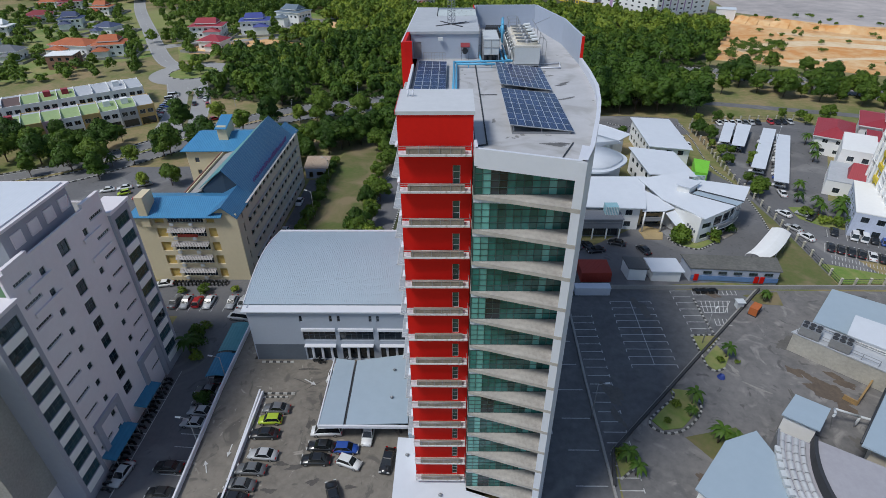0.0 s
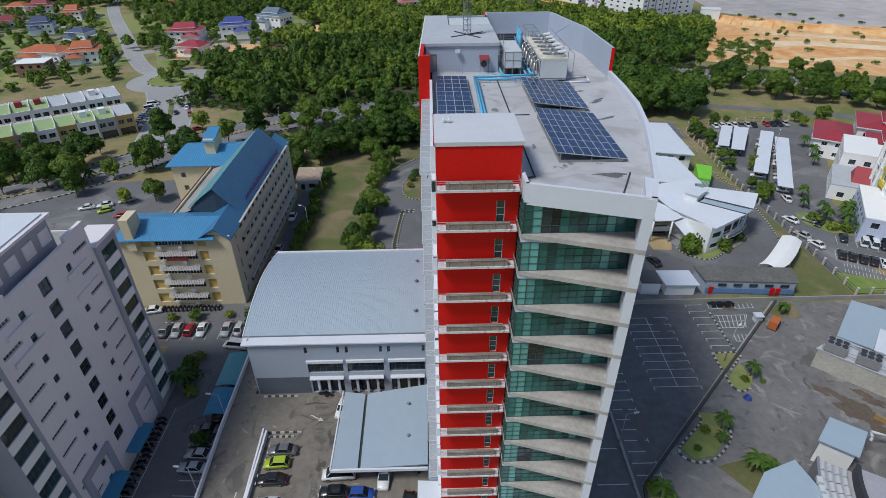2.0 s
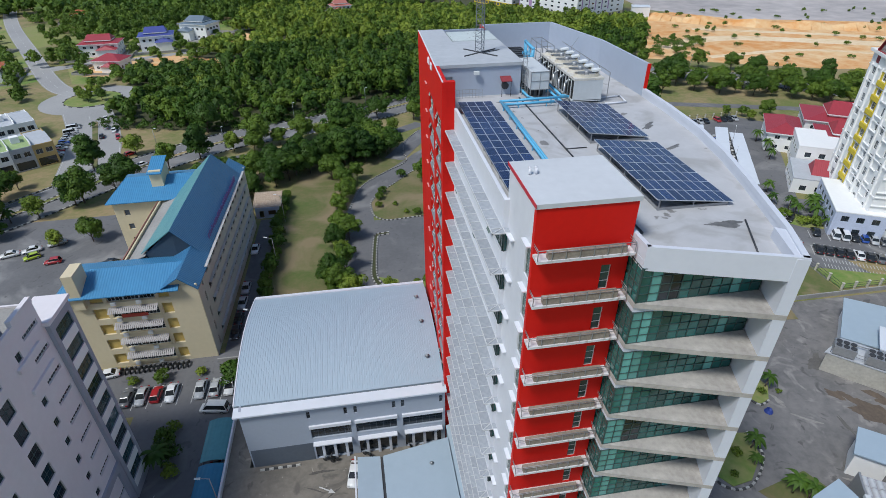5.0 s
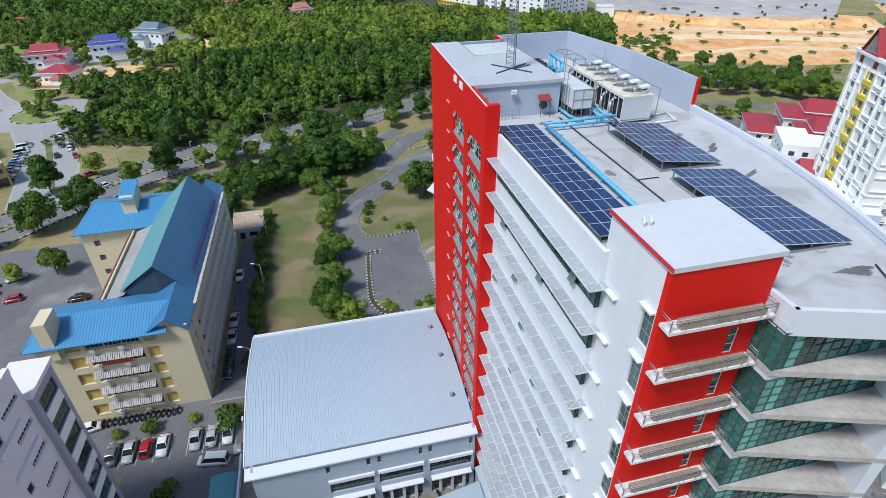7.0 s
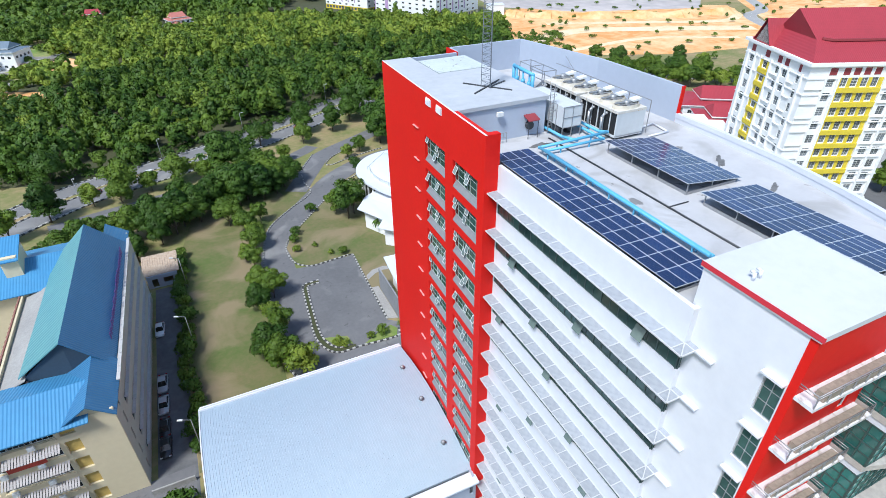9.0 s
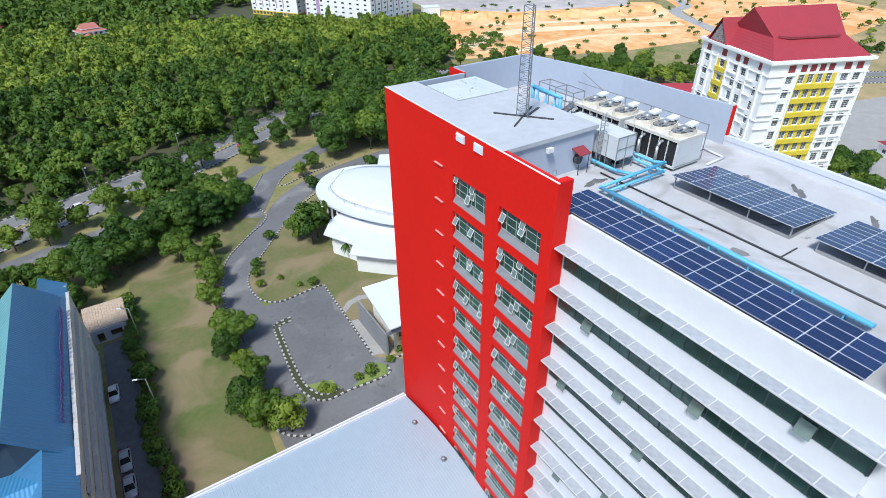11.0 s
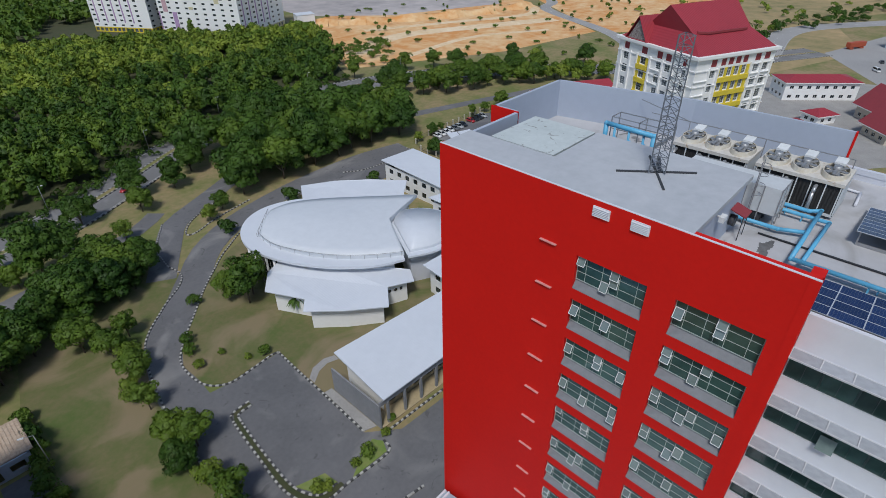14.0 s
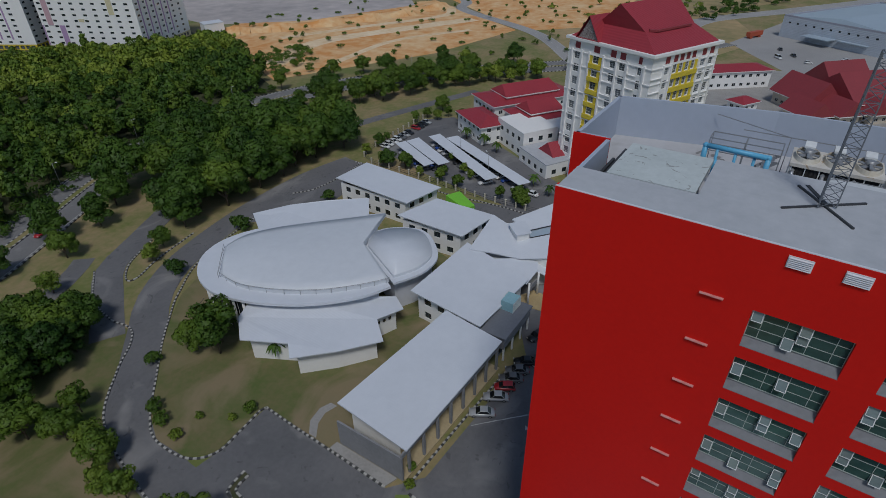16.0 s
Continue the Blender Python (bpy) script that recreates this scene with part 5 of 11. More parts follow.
hose = thing("hose_cabinet", "small red hose shelter on the core wall", "fire hose cabinet", (1.2, 78.9, DECK))
bm = BM()
hexa(bm, [(0, -0.75, 1.75), (1.25, -0.75, 1.75), (1.25, 0.25, 2.05), (0, 0.25, 2.05)], [(0, -0.75, 1.82), (1.25, -0.75, 1.82), (1.25, 0.25, 2.15), (0, 0.25, 2.15)])
part("hood", bm, MAROON, hose)
bm = BM()
tube(bm, (0.62, -0.1, 1.1), (0.62, 0.25, 1.1), 0.4, 14)
beam(bm, (0.1, -0.6, 0), (0.1, -0.6, 1.75), 0.05)
beam(bm, (1.15, -0.6, 0), (1.15, -0.6, 1.75), 0.05)
part("reel", bm, DARK_STEEL, hose)
lad = BM()
for x in (3.75, 4.2):
    beam(lad, (x, 78.7, DECK), (x, 78.7, TOP + 1.1), 0.05)
for i in range(15):
    beam(lad, (3.75, 78.7, DECK + 0.2 + 0.3 * i), (4.2, 78.7, DECK + 0.2 + 0.3 * i), 0.035)
for z in (57.2, 57.9, 58.6, 59.3):
    for a in range(8):
        t0, t1 = math.pi * (1 + a / 8), math.pi * (1 + (a + 1) / 8)
        beam(lad, (3.97 + 0.36 * math.cos(t0), 78.7 + 0.5 * math.sin(t0), z), (3.97 + 0.36 * math.cos(t1), 78.7 + 0.5 * math.sin(t1), z), 0.03)
single("cat_ladder", lad, GALV, "caged steel ladder up the core wall", "ladder")
bm = BM()
for i in range(9):
    beam(bm, (-4.0 + 0.38 * i, 78.5, DECK), (-4.0 + 0.38 * i, 78.5, DECK + 1.0), 0.04)
for z in (0.55, 1.0):
    beam(bm, (-4.0, 78.5, DECK + z), (-0.95, 78.5, DECK + z), 0.045)
single("guard_rail", bm, GALV, "low steel guard rail by the core door", "railing")
lampm = thing("floodlight", "small white floodlight on the core wall", "floodlight", (-1.6, 79.1, 57.6))
bm = BM()
box(bm, -0.3, 0.3, -0.42, -0.1, -0.25, 0.12)
beam(bm, (0, -0.1, 0), (0, 0.1, 0), 0.08)
part("housing", bm, WHITE_FRAME, lampm)
# cable trunking across the roof
pipe_run("conduit", [(3.15, 77.5, DECK + 0.08), (3.25, 47.2, DECK + 0.08), (2.4, 46.9, DECK + 0.08)], 0.07, DARK_STEEL, "thin dark conduit along the roof", False)
pipe_run("conduit", [(3.2, 62.2, DECK + 0.06), (5.2, 62.2, DECK + 0.06)], 0.05, DARK_STEEL, "short dark conduit branch", False)
pipe_run("conduit", [(9.3, 43.4, DECK + 0.08), (11.2, 47.6, DECK + 0.08)], 0.06, DARK_STEEL, "short dark conduit by the parapet", False)


def blotch(name, cx, cy, rx, ry, z, material, label, seed, turn=0.0):
    """A thin uneven stain."""
    r = random.Random(seed)
    bm = BM()
    ph = [r.uniform(0, 6.28) for _ in range(4)]
    pts = []
    for i in range(96):
        a = 2 * math.pi * i / 96
        k = 0.9 + 0.26 * math.sin(2 * a + ph[0]) + 0.2 * math.sin(3 * a + ph[1]) + 0.12 * math.sin(5 * a + ph[2]) + 0.07 * math.sin(9 * a + ph[3]) + 0.05 * math.sin(17 * a + ph[0]) + 0.035 * math.sin(29 * a + ph[1])
        k = max(0.25, k)
        x, y = rx * k * math.cos(a), ry * k * math.sin(a)
        pts.append((cx + x * math.cos(turn) - y * math.sin(turn), cy + x * math.sin(turn) + y * math.cos(turn)))
    prism(bm, pts, z - 0.003, z + 0.006)
    return single(name, bm, material, label, "stain", "structure")


for i, (x, y, rx, ry, tn) in enumerate([(9.6, 47.4, 1.5, 0.4, -0.2), (12.9, 60.9, 1.1, 0.3, 0.4), (13.4, 66.5, 1.3, 0.35, 0.7), (1.6, 76.6, 1.0, 0.5, 0)]):
    blotch("damp_stain", x, y, rx, ry, DECK + 0.004, STAIN, "dark damp stain on the flat roof", i, tn)


# ---- hall, canopy, parking deck ----
hall = thing("hall_building", "grey-blue hall with a wide curved metal roof", "building", (-21, 72, 0))
H0 = Matrix.Translation((21, -72, 0))
HX0, HX1, HY0, HY1 = -35.4, -6.6, 72.0, 96.0


def hpart(name, bm, material, label="", parent=None):
    return part(name, bm, material, parent or hall, label, at=None if parent else H0)


def arch(y):
    return 15.05 + 2.0 * math.sin(math.pi * min(max((y - 73.4) / 24.6, 0), 1))


bands = [(-26.3, -20.5), (-19.8, -13.8), (-12.9, -7.0)]
slots = [-26.2, -21.0, -19.6, -14.1, -12.8, -7.2]
holes = [(a - HX0, b - HX0, 7.9, 10.2) for a, b in bands] + [(x - 0.25 - HX0, x + 0.25 - HX0, 12.2, 13.6) for x in slots] + [(a - HX0 + 0.2, b - HX0 - 0.2, 3.3, 6.8) for a, b in bands]
bm = BM()
wall(bm, (HX0, HY0), (HX1, HY0), 0, 14.6, holes, t=0.4)
wall(bm, (HX1, HY0 + 0.4), (HX1, HY1), 0, 15, t=0.3)
wall(bm, (HX1, HY1), (HX0, HY1), 0, 15, t=0.3)
wall(bm, (HX0, HY1), (HX0, HY0 + 0.4), 0, 15, t=0.3)
hpart("wall", bm, HALL_WALL)
bm = BM()
box(bm, HX0 + 0.2, bands[0][0] - 0.05, HY0 - 0.04, HY0 + 0.02, 3.2, 7.0)
hpart("dark_base", bm, HALL_DARK, "dark blue-grey base panel")
for a, b in bands:
    window(hall, H0 @ along((HX0, HY0), (HX1, HY0), a - HX0, 0.25, 7.9), b - a, 2.3, 6, 2, HALL_DARK, DARK_GLASS)
    bm = BM()
    box(bm, a - 0.1, b + 0.1, HY0 - 0.3, HY0 + 0.02, 10.22, 10.75)
    hpart("window_hood", bm, WHITE, "white hood over the windows")
    bm = BM()
    box(bm, a + 0.1, b - 0.1, HY0 - 0.75, HY0 + 0.02, 6.9, 7.1)
    hpart("door_hood", bm, WHITE)
    for i in range(3):
        bm = BM()
        box(bm, a + 1.2 + 1.7 * i, a + 1.6 + 1.7 * i, HY0 - 0.35, HY0 - 0.05, 3.2, 6.9)
        hpart("pier", bm, TOWER_WALL)
    bm = BM()
    box(bm, a + 0.2, b - 0.2, HY0 + 0.34, HY0 + 0.42, 3.3, 6.8)
    hpart("shopfront", bm, DARK_GLASS)
for x in slots:
    window(hall, H0 @ along((HX0, HY0), (HX1, HY0), x - 0.25 - HX0, 0.15, 12.2), 0.5, 1.4, 1, 2, HALL_DARK, DARK_GLASS)
# curved roof with standing ribs
bm = BM()
ys = [73.4 + 24.4 * i / 16 for i in range(17)]
for y, yn in zip(ys, ys[1:]):
    x0, x1 = -36.1, -6.45
    hexa(bm, [(x0, y, arch(y) - 0.35), (x1, y, arch(y) - 0.35), (x1, yn, arch(yn) - 0.35), (x0, yn, arch(yn) - 0.35)], [(x0, y, arch(y)), (x1, y, arch(y)), (x1, yn, arch(yn)), (x0, yn, arch(yn))])
bmesh.ops.remove_doubles(bm, verts=bm.verts, dist=0.001)
roof = hpart("roof", bm, METAL_ROOF, "blue-grey ribbed metal roof")
verts, faces = [], []
nr = 84
for i in range(nr):
    x = -35.9 + 29.2 * i / (nr - 1)
    for j, y in enumerate(ys):
        z = arch(y)
        verts += [(x - 0.03, y, z - 0.01), (x - 0.012, y, z + 0.028), (x + 0.012, y, z + 0.028), (x + 0.03, y, z - 0.01)]
        if j:
            k = (i * len(ys) + j) * 4
            faces += [(k - 4, k, k + 1, k - 3), (k - 3, k + 1, k + 2, k - 2), (k - 2, k + 2, k + 3, k - 1)]
me = bpy.data.meshes.new("roof_ribs")
me.from_pydata(verts, [], [f[::-1] for f in faces])
me.materials.append(METAL_ROOF)
tagged(part("roof_ribs", me, None, roof), kind="stuff")
bm = BM()
hexa(bm, [(-36.1, 71.5, 14.55), (-6.4, 71.5, 14.55), (-6.4, 73.1, 14.75), (-36.1, 73.1, 14.75)], [(-36.1, 71.5, 14.8), (-6.4, 71.5, 14.8), (-6.4, 73.1, 15.0), (-36.1, 73.1, 15.0)])
hpart("front_lip", bm, WHITE_ROOF, "pale sloping front edge of the roof")
bm = BM()
box(bm, -36.1, -6.4, 73.1, 73.4, 14.4, 14.72)
hpart("gutter", bm, DARK_STEEL, "dark gutter line")
bm = BM()
box(bm, -36.1, -6.45, 97.75, 98.0, 14.5, 15.3)
box(bm, -36.1, -6.45, 97.2, 97.4, arch(97.2), arch(97.2) + 0.25)
hpart("rear_edge", bm, WHITE)
bm = BM()
for y, yn in zip(ys, ys[1:]):
    hexa(bm, [(-36.25, y, arch(y) - 0.5), (-36.1, y, arch(y) - 0.5), (-36.1, yn, arch(yn) - 0.5), (-36.25, yn, arch(yn) - 0.5)], [(-36.25, y, arch(y) + 0.1), (-36.1, y, arch(y) + 0.1), (-36.1, yn, arch(yn) + 0.1), (-36.25, yn, arch(yn) + 0.1)])
hpart("verge_trim", bm, WHITE)
for y in (77.5, 84.5, 91.5):
    bm = BM()
    tube(bm, (-8.4, y, arch(y) - 0.05), (-8.4, y, arch(y) + 0.35), 0.22, 10)
    tube(bm, (-8.4, y, arch(y) + 0.35), (-8.4, y, arch(y) + 0.6), 0.36, 12, 0.1)
    hpart("roof_vent", bm, GALV, "small turbine vent")

deck = thing("parking_deck", "raised concrete parking deck with white parapets", "parking deck", (-22, 55, 0), kind="structure")
D0 = Matrix.Translation((22, -55, 0))
DK = 3.25
bm = BM()
prism(bm, [(-32.4, 28), (-5.3, 28), (-5.3, 72), (-36, 72), (-36, 84.4), (-39.4, 84.4), (-39.4, 64.5), (-32.4, 64.5)], 0.2, DK)
hexa(bm, [(-39.4, 24, 0), (-32.4, 24, 0), (-32.4, 64.5, 0), (-39.4, 64.5, 0)], [(-39.4, 24, 0.6), (-32.4, 24, 0.6), (-32.4, 64.5, DK), (-39.4, 64.5, DK)])
part("slab", bm, CONCRETE, deck, "stained concrete slab", at=D0)
for pts, zz in (([(-39.45, 24), (-39.45, 64.5)], (0.6, DK)), ([(-39.45, 64.5), (-39.45, 84.5)], (DK, DK)), ([(-32.5, 24), (-32.5, 64.0)], (0.6, DK)), ([(-31.95, 24), (-31.95, 63.6)], (DK, DK))):
    bm = BM()
    (xa, ya), (xb, yb) = pts
    hexa(bm, [(xa - 0.14, ya, 0), (xa + 0.14, ya, 0), (xb + 0.14, yb, 0), (xb - 0.14, yb, 0)], [(xa - 0.14, ya, zz[0] + 0.95), (xa + 0.14, ya, zz[0] + 0.95), (xb + 0.14, yb, zz[1] + 0.95), (xb - 0.14, yb, zz[1] + 0.95)])
    part("parapet", bm, WHITE, deck, "white concrete parapet", at=D0)
for (xa, xb, y) in ((-34.4, -28.6, 71.3), (-32.6, -26.6, 63.8), (-31.8, -27.6, 63.0)):
    st = thing("wheel_stop", "black and white striped wheel stop", "wheel stop", (xa, y, DK), group="wheel stops on the deck")
    n = 9
    bm = BM()
    for i in range(n):
        a = (xb - xa) * i / n
        b = (xb - xa) * (i + 1) / n
        hexa(bm, [(a, -0.17, 0), (b, -0.17, 0), (b, 0.17, 0), (a, 0.17, 0)], [(a, -0.1, 0.24), (b, -0.1, 0.24), (b, 0.1, 0.24), (a, 0.1, 0.24)], i % 2)
    part("bar", bm, [KERB_WHITE, KERB_BLACK], st)


def arrow(x, y, rz, z, size=1.0):
    bm = BM()
    prism(bm, [(-0.09, -1.3), (0.09, -1.3), (0.09, 0.4), (-0.09, 0.4)], 0, 0.008)
    prism(bm, [(-0.4, 0.4), (0.4, 0.4), (0, 1.3)], 0, 0.008)
    single("arrow_marking", bm, PAINT_WHITE, "worn white arrow painted on the ground", "road marking", "structure", at=Matrix.Translation((x, y, z)) @ Matrix.Rotation(radians(rz), 4, "Z") @ Matrix.Diagonal((size, size, 1, 1)))


arrow(-34.2, 53.0, 180, DK - 0.68, 0.9)
arrow(-36.9, 50.2, 25, DK - 0.85, 0.9)
arrow(-36.8, 79, 0, DK + 0.01)
arrow(-24.6, 66.5, -120, DK + 0.01)
arrow(16.5, 60, 0, 0.05, 1.2)
arrow(20, 108, -40, 0.06, 1.0)
for i, (x, y, rx, ry, tn) in enumerate([(-21.8, 62.5, 0.5, 1.4, 0.2), (-22.6, 57.6, 0.7, 0.9, 0), (-22.6, 49.8, 1.9, 0.5, 0.1), (-25.5, 50.2, 1.1, 0.4, 0.2), (-26.4, 66.8, 1.5, 0.12, -0.4), (-23.8, 65.8, 1.4, 0.12, 0.7), (-26, 45.8, 0.9, 0.5, 0), (-20, 47.3, 1.2, 0.4, 0.5), (-14.5, 46.5, 1.0, 0.3, 0.2), (-25.5, 69.6, 1.6, 0.3, 0)]):
    blotch("oil_stain", x, y, rx, ry, DK + 0.003, OIL, "dark oily stain on the deck", 30 + i, tn)
blotch("patch", -30.0, 67.4, 1.1, 3.4, DK + 0.002, CONCRETE, "paler concrete strip on the deck", 50)

canopy = thing("canopy", "blue-grey metal canopy roof over the deck", "canopy", (-13, 61, DK))
C0 = Matrix.Translation((13, -61, -DK))
bm = BM()
hexa(bm, [(-16.1, 54.5, 6.55), (-6.6, 54.7, 6.9), (-6.6, 69.6, 6.9), (-16.3, 68.2, 6.55)], [(-16.1, 54.5, 6.8), (-6.6, 54.7, 7.15), (-6.6, 69.6, 7.15), (-16.3, 68.2, 6.8)])
hexa(bm, [(-20.2, 54.4, 6.85), (-16.5, 54.5, 6.55), (-16.7, 68.2, 6.55), (-19.9, 68.4, 6.85)], [(-20.2, 54.4, 7.1), (-16.5, 54.5, 6.8), (-16.7, 68.2, 6.8), (-19.9, 68.4, 7.1)])
part("roof", bm, METAL_ROOF, canopy, at=C0)
bm = BM()
box(bm, -16.6, -16.1, 54.5, 68.2, 6.4, 6.62)
part("gutter", bm, DARK_STEEL, canopy, at=C0)
bm = BM()
box(bm, -20.35, -20.15, 54.2, 68.5, 6.7, 7.2)
box(bm, -20.3, -6.6, 54.1, 54.4, 6.5, 7.0)
part("fascia", bm, WHITE, canopy, at=C0)
for x in (-19.4, -14.0, -8.0):
    for y in (56, 62, 67):
        bm = BM()
        tube(bm, (x, y, DK), (x, y, 6.6), 0.2, 12)
        part("column", bm, DARK_STEEL, canopy, at=C0)
for x, y in ((-9.6, 65.6), (-9.5, 59.6)):
    bm = BM()
    tube(bm, (x, y, 6.95), (x, y, 7.3), 0.16, 10)
    tube(bm, (x, y, 7.3), (x, y, 7.5), 0.28, 10, 0.08)
    part("roof_vent", bm, GALV, canopy, at=C0)

pod = thing("podium", "low podium with a pale ribbed metal roof", "building", (-3, 44, 0))
P0 = Matrix.Translation((3, -44, 0))
bm = BM()
prism(bm, [(-8.0, 30), (10.8, 30), (10.8, 41.2), (2, 44.2), (2, 46.0), (-4.8, 46.0), (-4.8, 52.6), (-8.0, 52.8)], 5.85, 6.2)
part("roof", bm, WHITE_ROOF, pod, "pale ribbed metal roof", at=P0)
bm = BM()
prism(bm, [(-7.6, 31), (10, 31), (10, 41), (2, 44), (2, 46), (-5, 46), (-5, 52.2), (-7.6, 52.2)], 0, 5.85)
part("wall", bm, HALL_WALL, pod, at=P0)
for x, y in ((-6.4, 49.6), (-1.5, 43.4)):
    bm = BM()
    tube(bm, (x, y, 6.1), (x, y, 6.45), 0.16, 10)
    tube(bm, (x, y, 6.45), (x, y, 6.65), 0.28, 10, 0.08)
    part("roof_vent", bm, GALV, pod, at=P0)
# narrow lower roof along the foot of the tower's west face
bm = BM()
hexa(bm, [(-6.5, 52.8, 6.6), (-5.3, 52.8, 7.0), (-5.3, 72, 7.0), (-6.5, 72, 6.6)], [(-6.5, 52.8, 6.8), (-5.3, 52.8, 7.2), (-5.3, 72, 7.2), (-6.5, 72, 6.8)])
box(bm, -6.4, -5.3, 52.8, 72, 3.2, 6.6)
single("link_building", bm, METAL_ROOF, "narrow grey link at the foot of the tower", "building")


# ---- mauve-grey office block beside the street ----
grey = thing("office_block", "mauve-grey office block with dark square windows", "building", (-53, 61.5, 0))
G0 = Matrix.Translation((53, -61.5, 0))
GXF = -53.0


def gpart(name, bm, material, label="", parent=None):
    return part(name, bm, material, parent or grey, label, at=None if parent else G0)


YC = 61.7
lev = [34.2 - 3.4 * k for k in range(10)]
holes = []
specs = []
for k, z in enumerate(lev):
    specs.append((YC, z, 2.0, 2.1, 2, 2) if k < 9 else None)
    for s in (-1, 1):
        if not (s > 0 and k == 1):
            specs.append((YC + s * 4.9, z - 0.5, 1.0, 1.1, 2, 2))
        specs.append((YC + s * 8.2, z + 0.5, 3.2, 0.62, 6, 1))
specs = [s for s in specs if s and s[1] > 2.5]
for y, z, w, h, nx, ny in specs:
    u = 78.0 - y
    holes.append((y - w / 2 - 44.5, y + w / 2 - 44.5, z - h / 2, z + h / 2))
bm = BM()
wall(bm, (GXF, 50.7), (GXF, 72.1), 0, 36.9, [(h[0] - 6.2, h[1] - 6.2, h[2], h[3]) for h in holes], t=0.35)
for s in (-1, 1):
    box(bm, GXF - 0.4, GXF + 0.12, YC + s * 8.2 - 2.2, YC + s * 8.2 + 2.2, 36.9, 37.6)
gpart("front_wall", bm, GREY_WALL)
for y, z, w, h, nx, ny in specs:
    window(grey, G0 @ along((GXF, 50.7), (GXF, 72.1), y - w / 2 - 50.7, 0.16, z - h / 2), w, h, nx, ny, WHITE_FRAME if w > 3 else MULLION, DARK_GLASS, bar=0.07)
# raised ledges high on the wall, portal frames at its foot
for y0, y1, z in ((53.4, 57.9, 32.8), (52.6, 58.2, 29.5), (65.6, 70.8, 29.2), (65.4, 70.0, 32.6)):
    bm = BM()
    box(bm, GXF + 0.003, GXF + 0.3, y0, y1, z - 0.25, z + 0.35)
    gpart("relief_band", bm, GREY_WALL)
for y0, y1, z in ((52.3, 58.8, 8.7), (65.6, 72.0, 8.7)):
    bm = BM()
    box(bm, GXF + 0.003, GXF + 0.4, y0, y0 + 1.0, 0, z)
    box(bm, GXF + 0.003, GXF + 0.4, y1 - 1.0, y1, 0, z)
    box(bm, GXF + 0.003, GXF + 0.4, y0 + 1.0, y1 - 1.0, z - 1.1, z)
    gpart("portal_frame", bm, GREY_BAND, "blue-grey portal frame")
# teal-blue reflection is put into the pane colour
BAY_GLASS = glazing("blue_reflection_glass", (0.045, 0.10, 0.125), (0.012, 0.022, 0.03), rnd=0.6)
# corner bays with wide windows and pale spandrels
for y0, y1 in ((45.6, 50.7), (72.1, 77.2)):
    bm = BM()
    hs = [(0.7, 4.4, 31.2 - 3.4 * k - 0.95, 31.2 - 3.4 * k + 0.95) for k in range(9)]
    wall(bm, (GXF + 0.5, y0), (GXF + 0.5, y1), 0, 33.4, hs, t=0.3)
    wall(bm, (GXF + 0.5, y1), (GXF - 3, y1), 0, 33.4, [(0.8, 3.0, h[2], h[3]) for h in hs] if y0 > 60 else (), t=0.3)
    wall(bm, (GXF - 3, y0), (GXF + 0.5, y0), 0, 33.4, t=0.3)
    gpart("bay", bm, GREY_BAND, "blue-grey corner bay")
    for h in hs:
        window(grey, G0 @ along((GXF + 0.5, y0), (GXF + 0.5, y1), 0.7, 0.15, h[2]), 3.7, 1.9, 4, 2, MULLION, BAY_GLASS)
        if y0 > 60:
            window(grey, G0 @ along((GXF + 0.5, y1), (GXF - 3, y1), 0.8, 0.15, h[2]), 2.2, 1.9, 2, 2, MULLION, BAY_GLASS)
        b2 = BM()
        box(b2, GXF + 0.5, GXF + 0.54, y0 + 0.7, y0 + 4.4, h[2] - 1.42, h[2] - 0.05)
        gpart("spandrel", b2, PURE_WHITE, "pale spandrel panel")
    bm = BM()
    box(bm, GXF - 3.2, GXF + 0.75, y0 - 0.25, y1 + 0.25, 33.4, 33.9)
    gpart("cornice", bm, GREY_WALL)
# rest of the body, terraces, penthouse
bm = BM()
wall(bm, (GXF - 3, 77.2), (-84, 77.2), 0, 33.2, [(2 + 5 * i, 4.2 + 5 * i, 30.2 - 3.4 * k, 32 - 3.4 * k) for i in range(5) for k in range(9)], t=0.3)
wall(bm, (-84, 77.2), (-84, 40), 0, 33.2, t=0.3)
wall(bm, (-84, 40), (GXF - 3, 40), 0, 33.2, t=0.3)
wall(bm, (GXF - 3, 40), (GXF - 3, 45.6), 0, 33.2, t=0.3)
gpart("body_wall", bm, GREY_WALL)
bm = BM()
box(bm, -83.6, GXF - 2.6, 39.9, 77.0, 5, 33.0)
gpart("terrace", bm, PAVING, "pale flat terrace roof")
bm = BM()
wall(bm, (-54.6, 54.9), (-54.6, 68.3), 33, 40.4, t=0.3)
wall(bm, (-54.6, 68.3), (-78, 68.3), 33, 40.4, [(3, 4, 37, 38.2), (8, 9.2, 37, 38.2)], t=0.3)
wall(bm, (-78, 68.3), (-78, 54.9), 33, 40.4, t=0.3)
wall(bm, (-78, 54.9), (-54.6, 54.9), 33, 40.4, t=0.3)
gpart("penthouse", bm, GREY_BAND, "blue-grey penthouse wall")
bm = BM()
box(bm, -78.3, -54.1, 54.4, 68.8, 40.4, 40.75)
gpart("penthouse_cornice", bm, GREY_WALL)
bm = BM()
box(bm, -77.8, -54.7, 55.0, 68.2, 40.75, 40.95)
gpart("penthouse_roof", bm, WHITE_ROOF, "pale metal penthouse roof")
sq = BM()
box(sq, 0, 0.1, -0.95, 0.95, -0.95, 0.95)
box(sq, 0.1, 0.16, -0.95, -0.7, -0.95, 0.95)
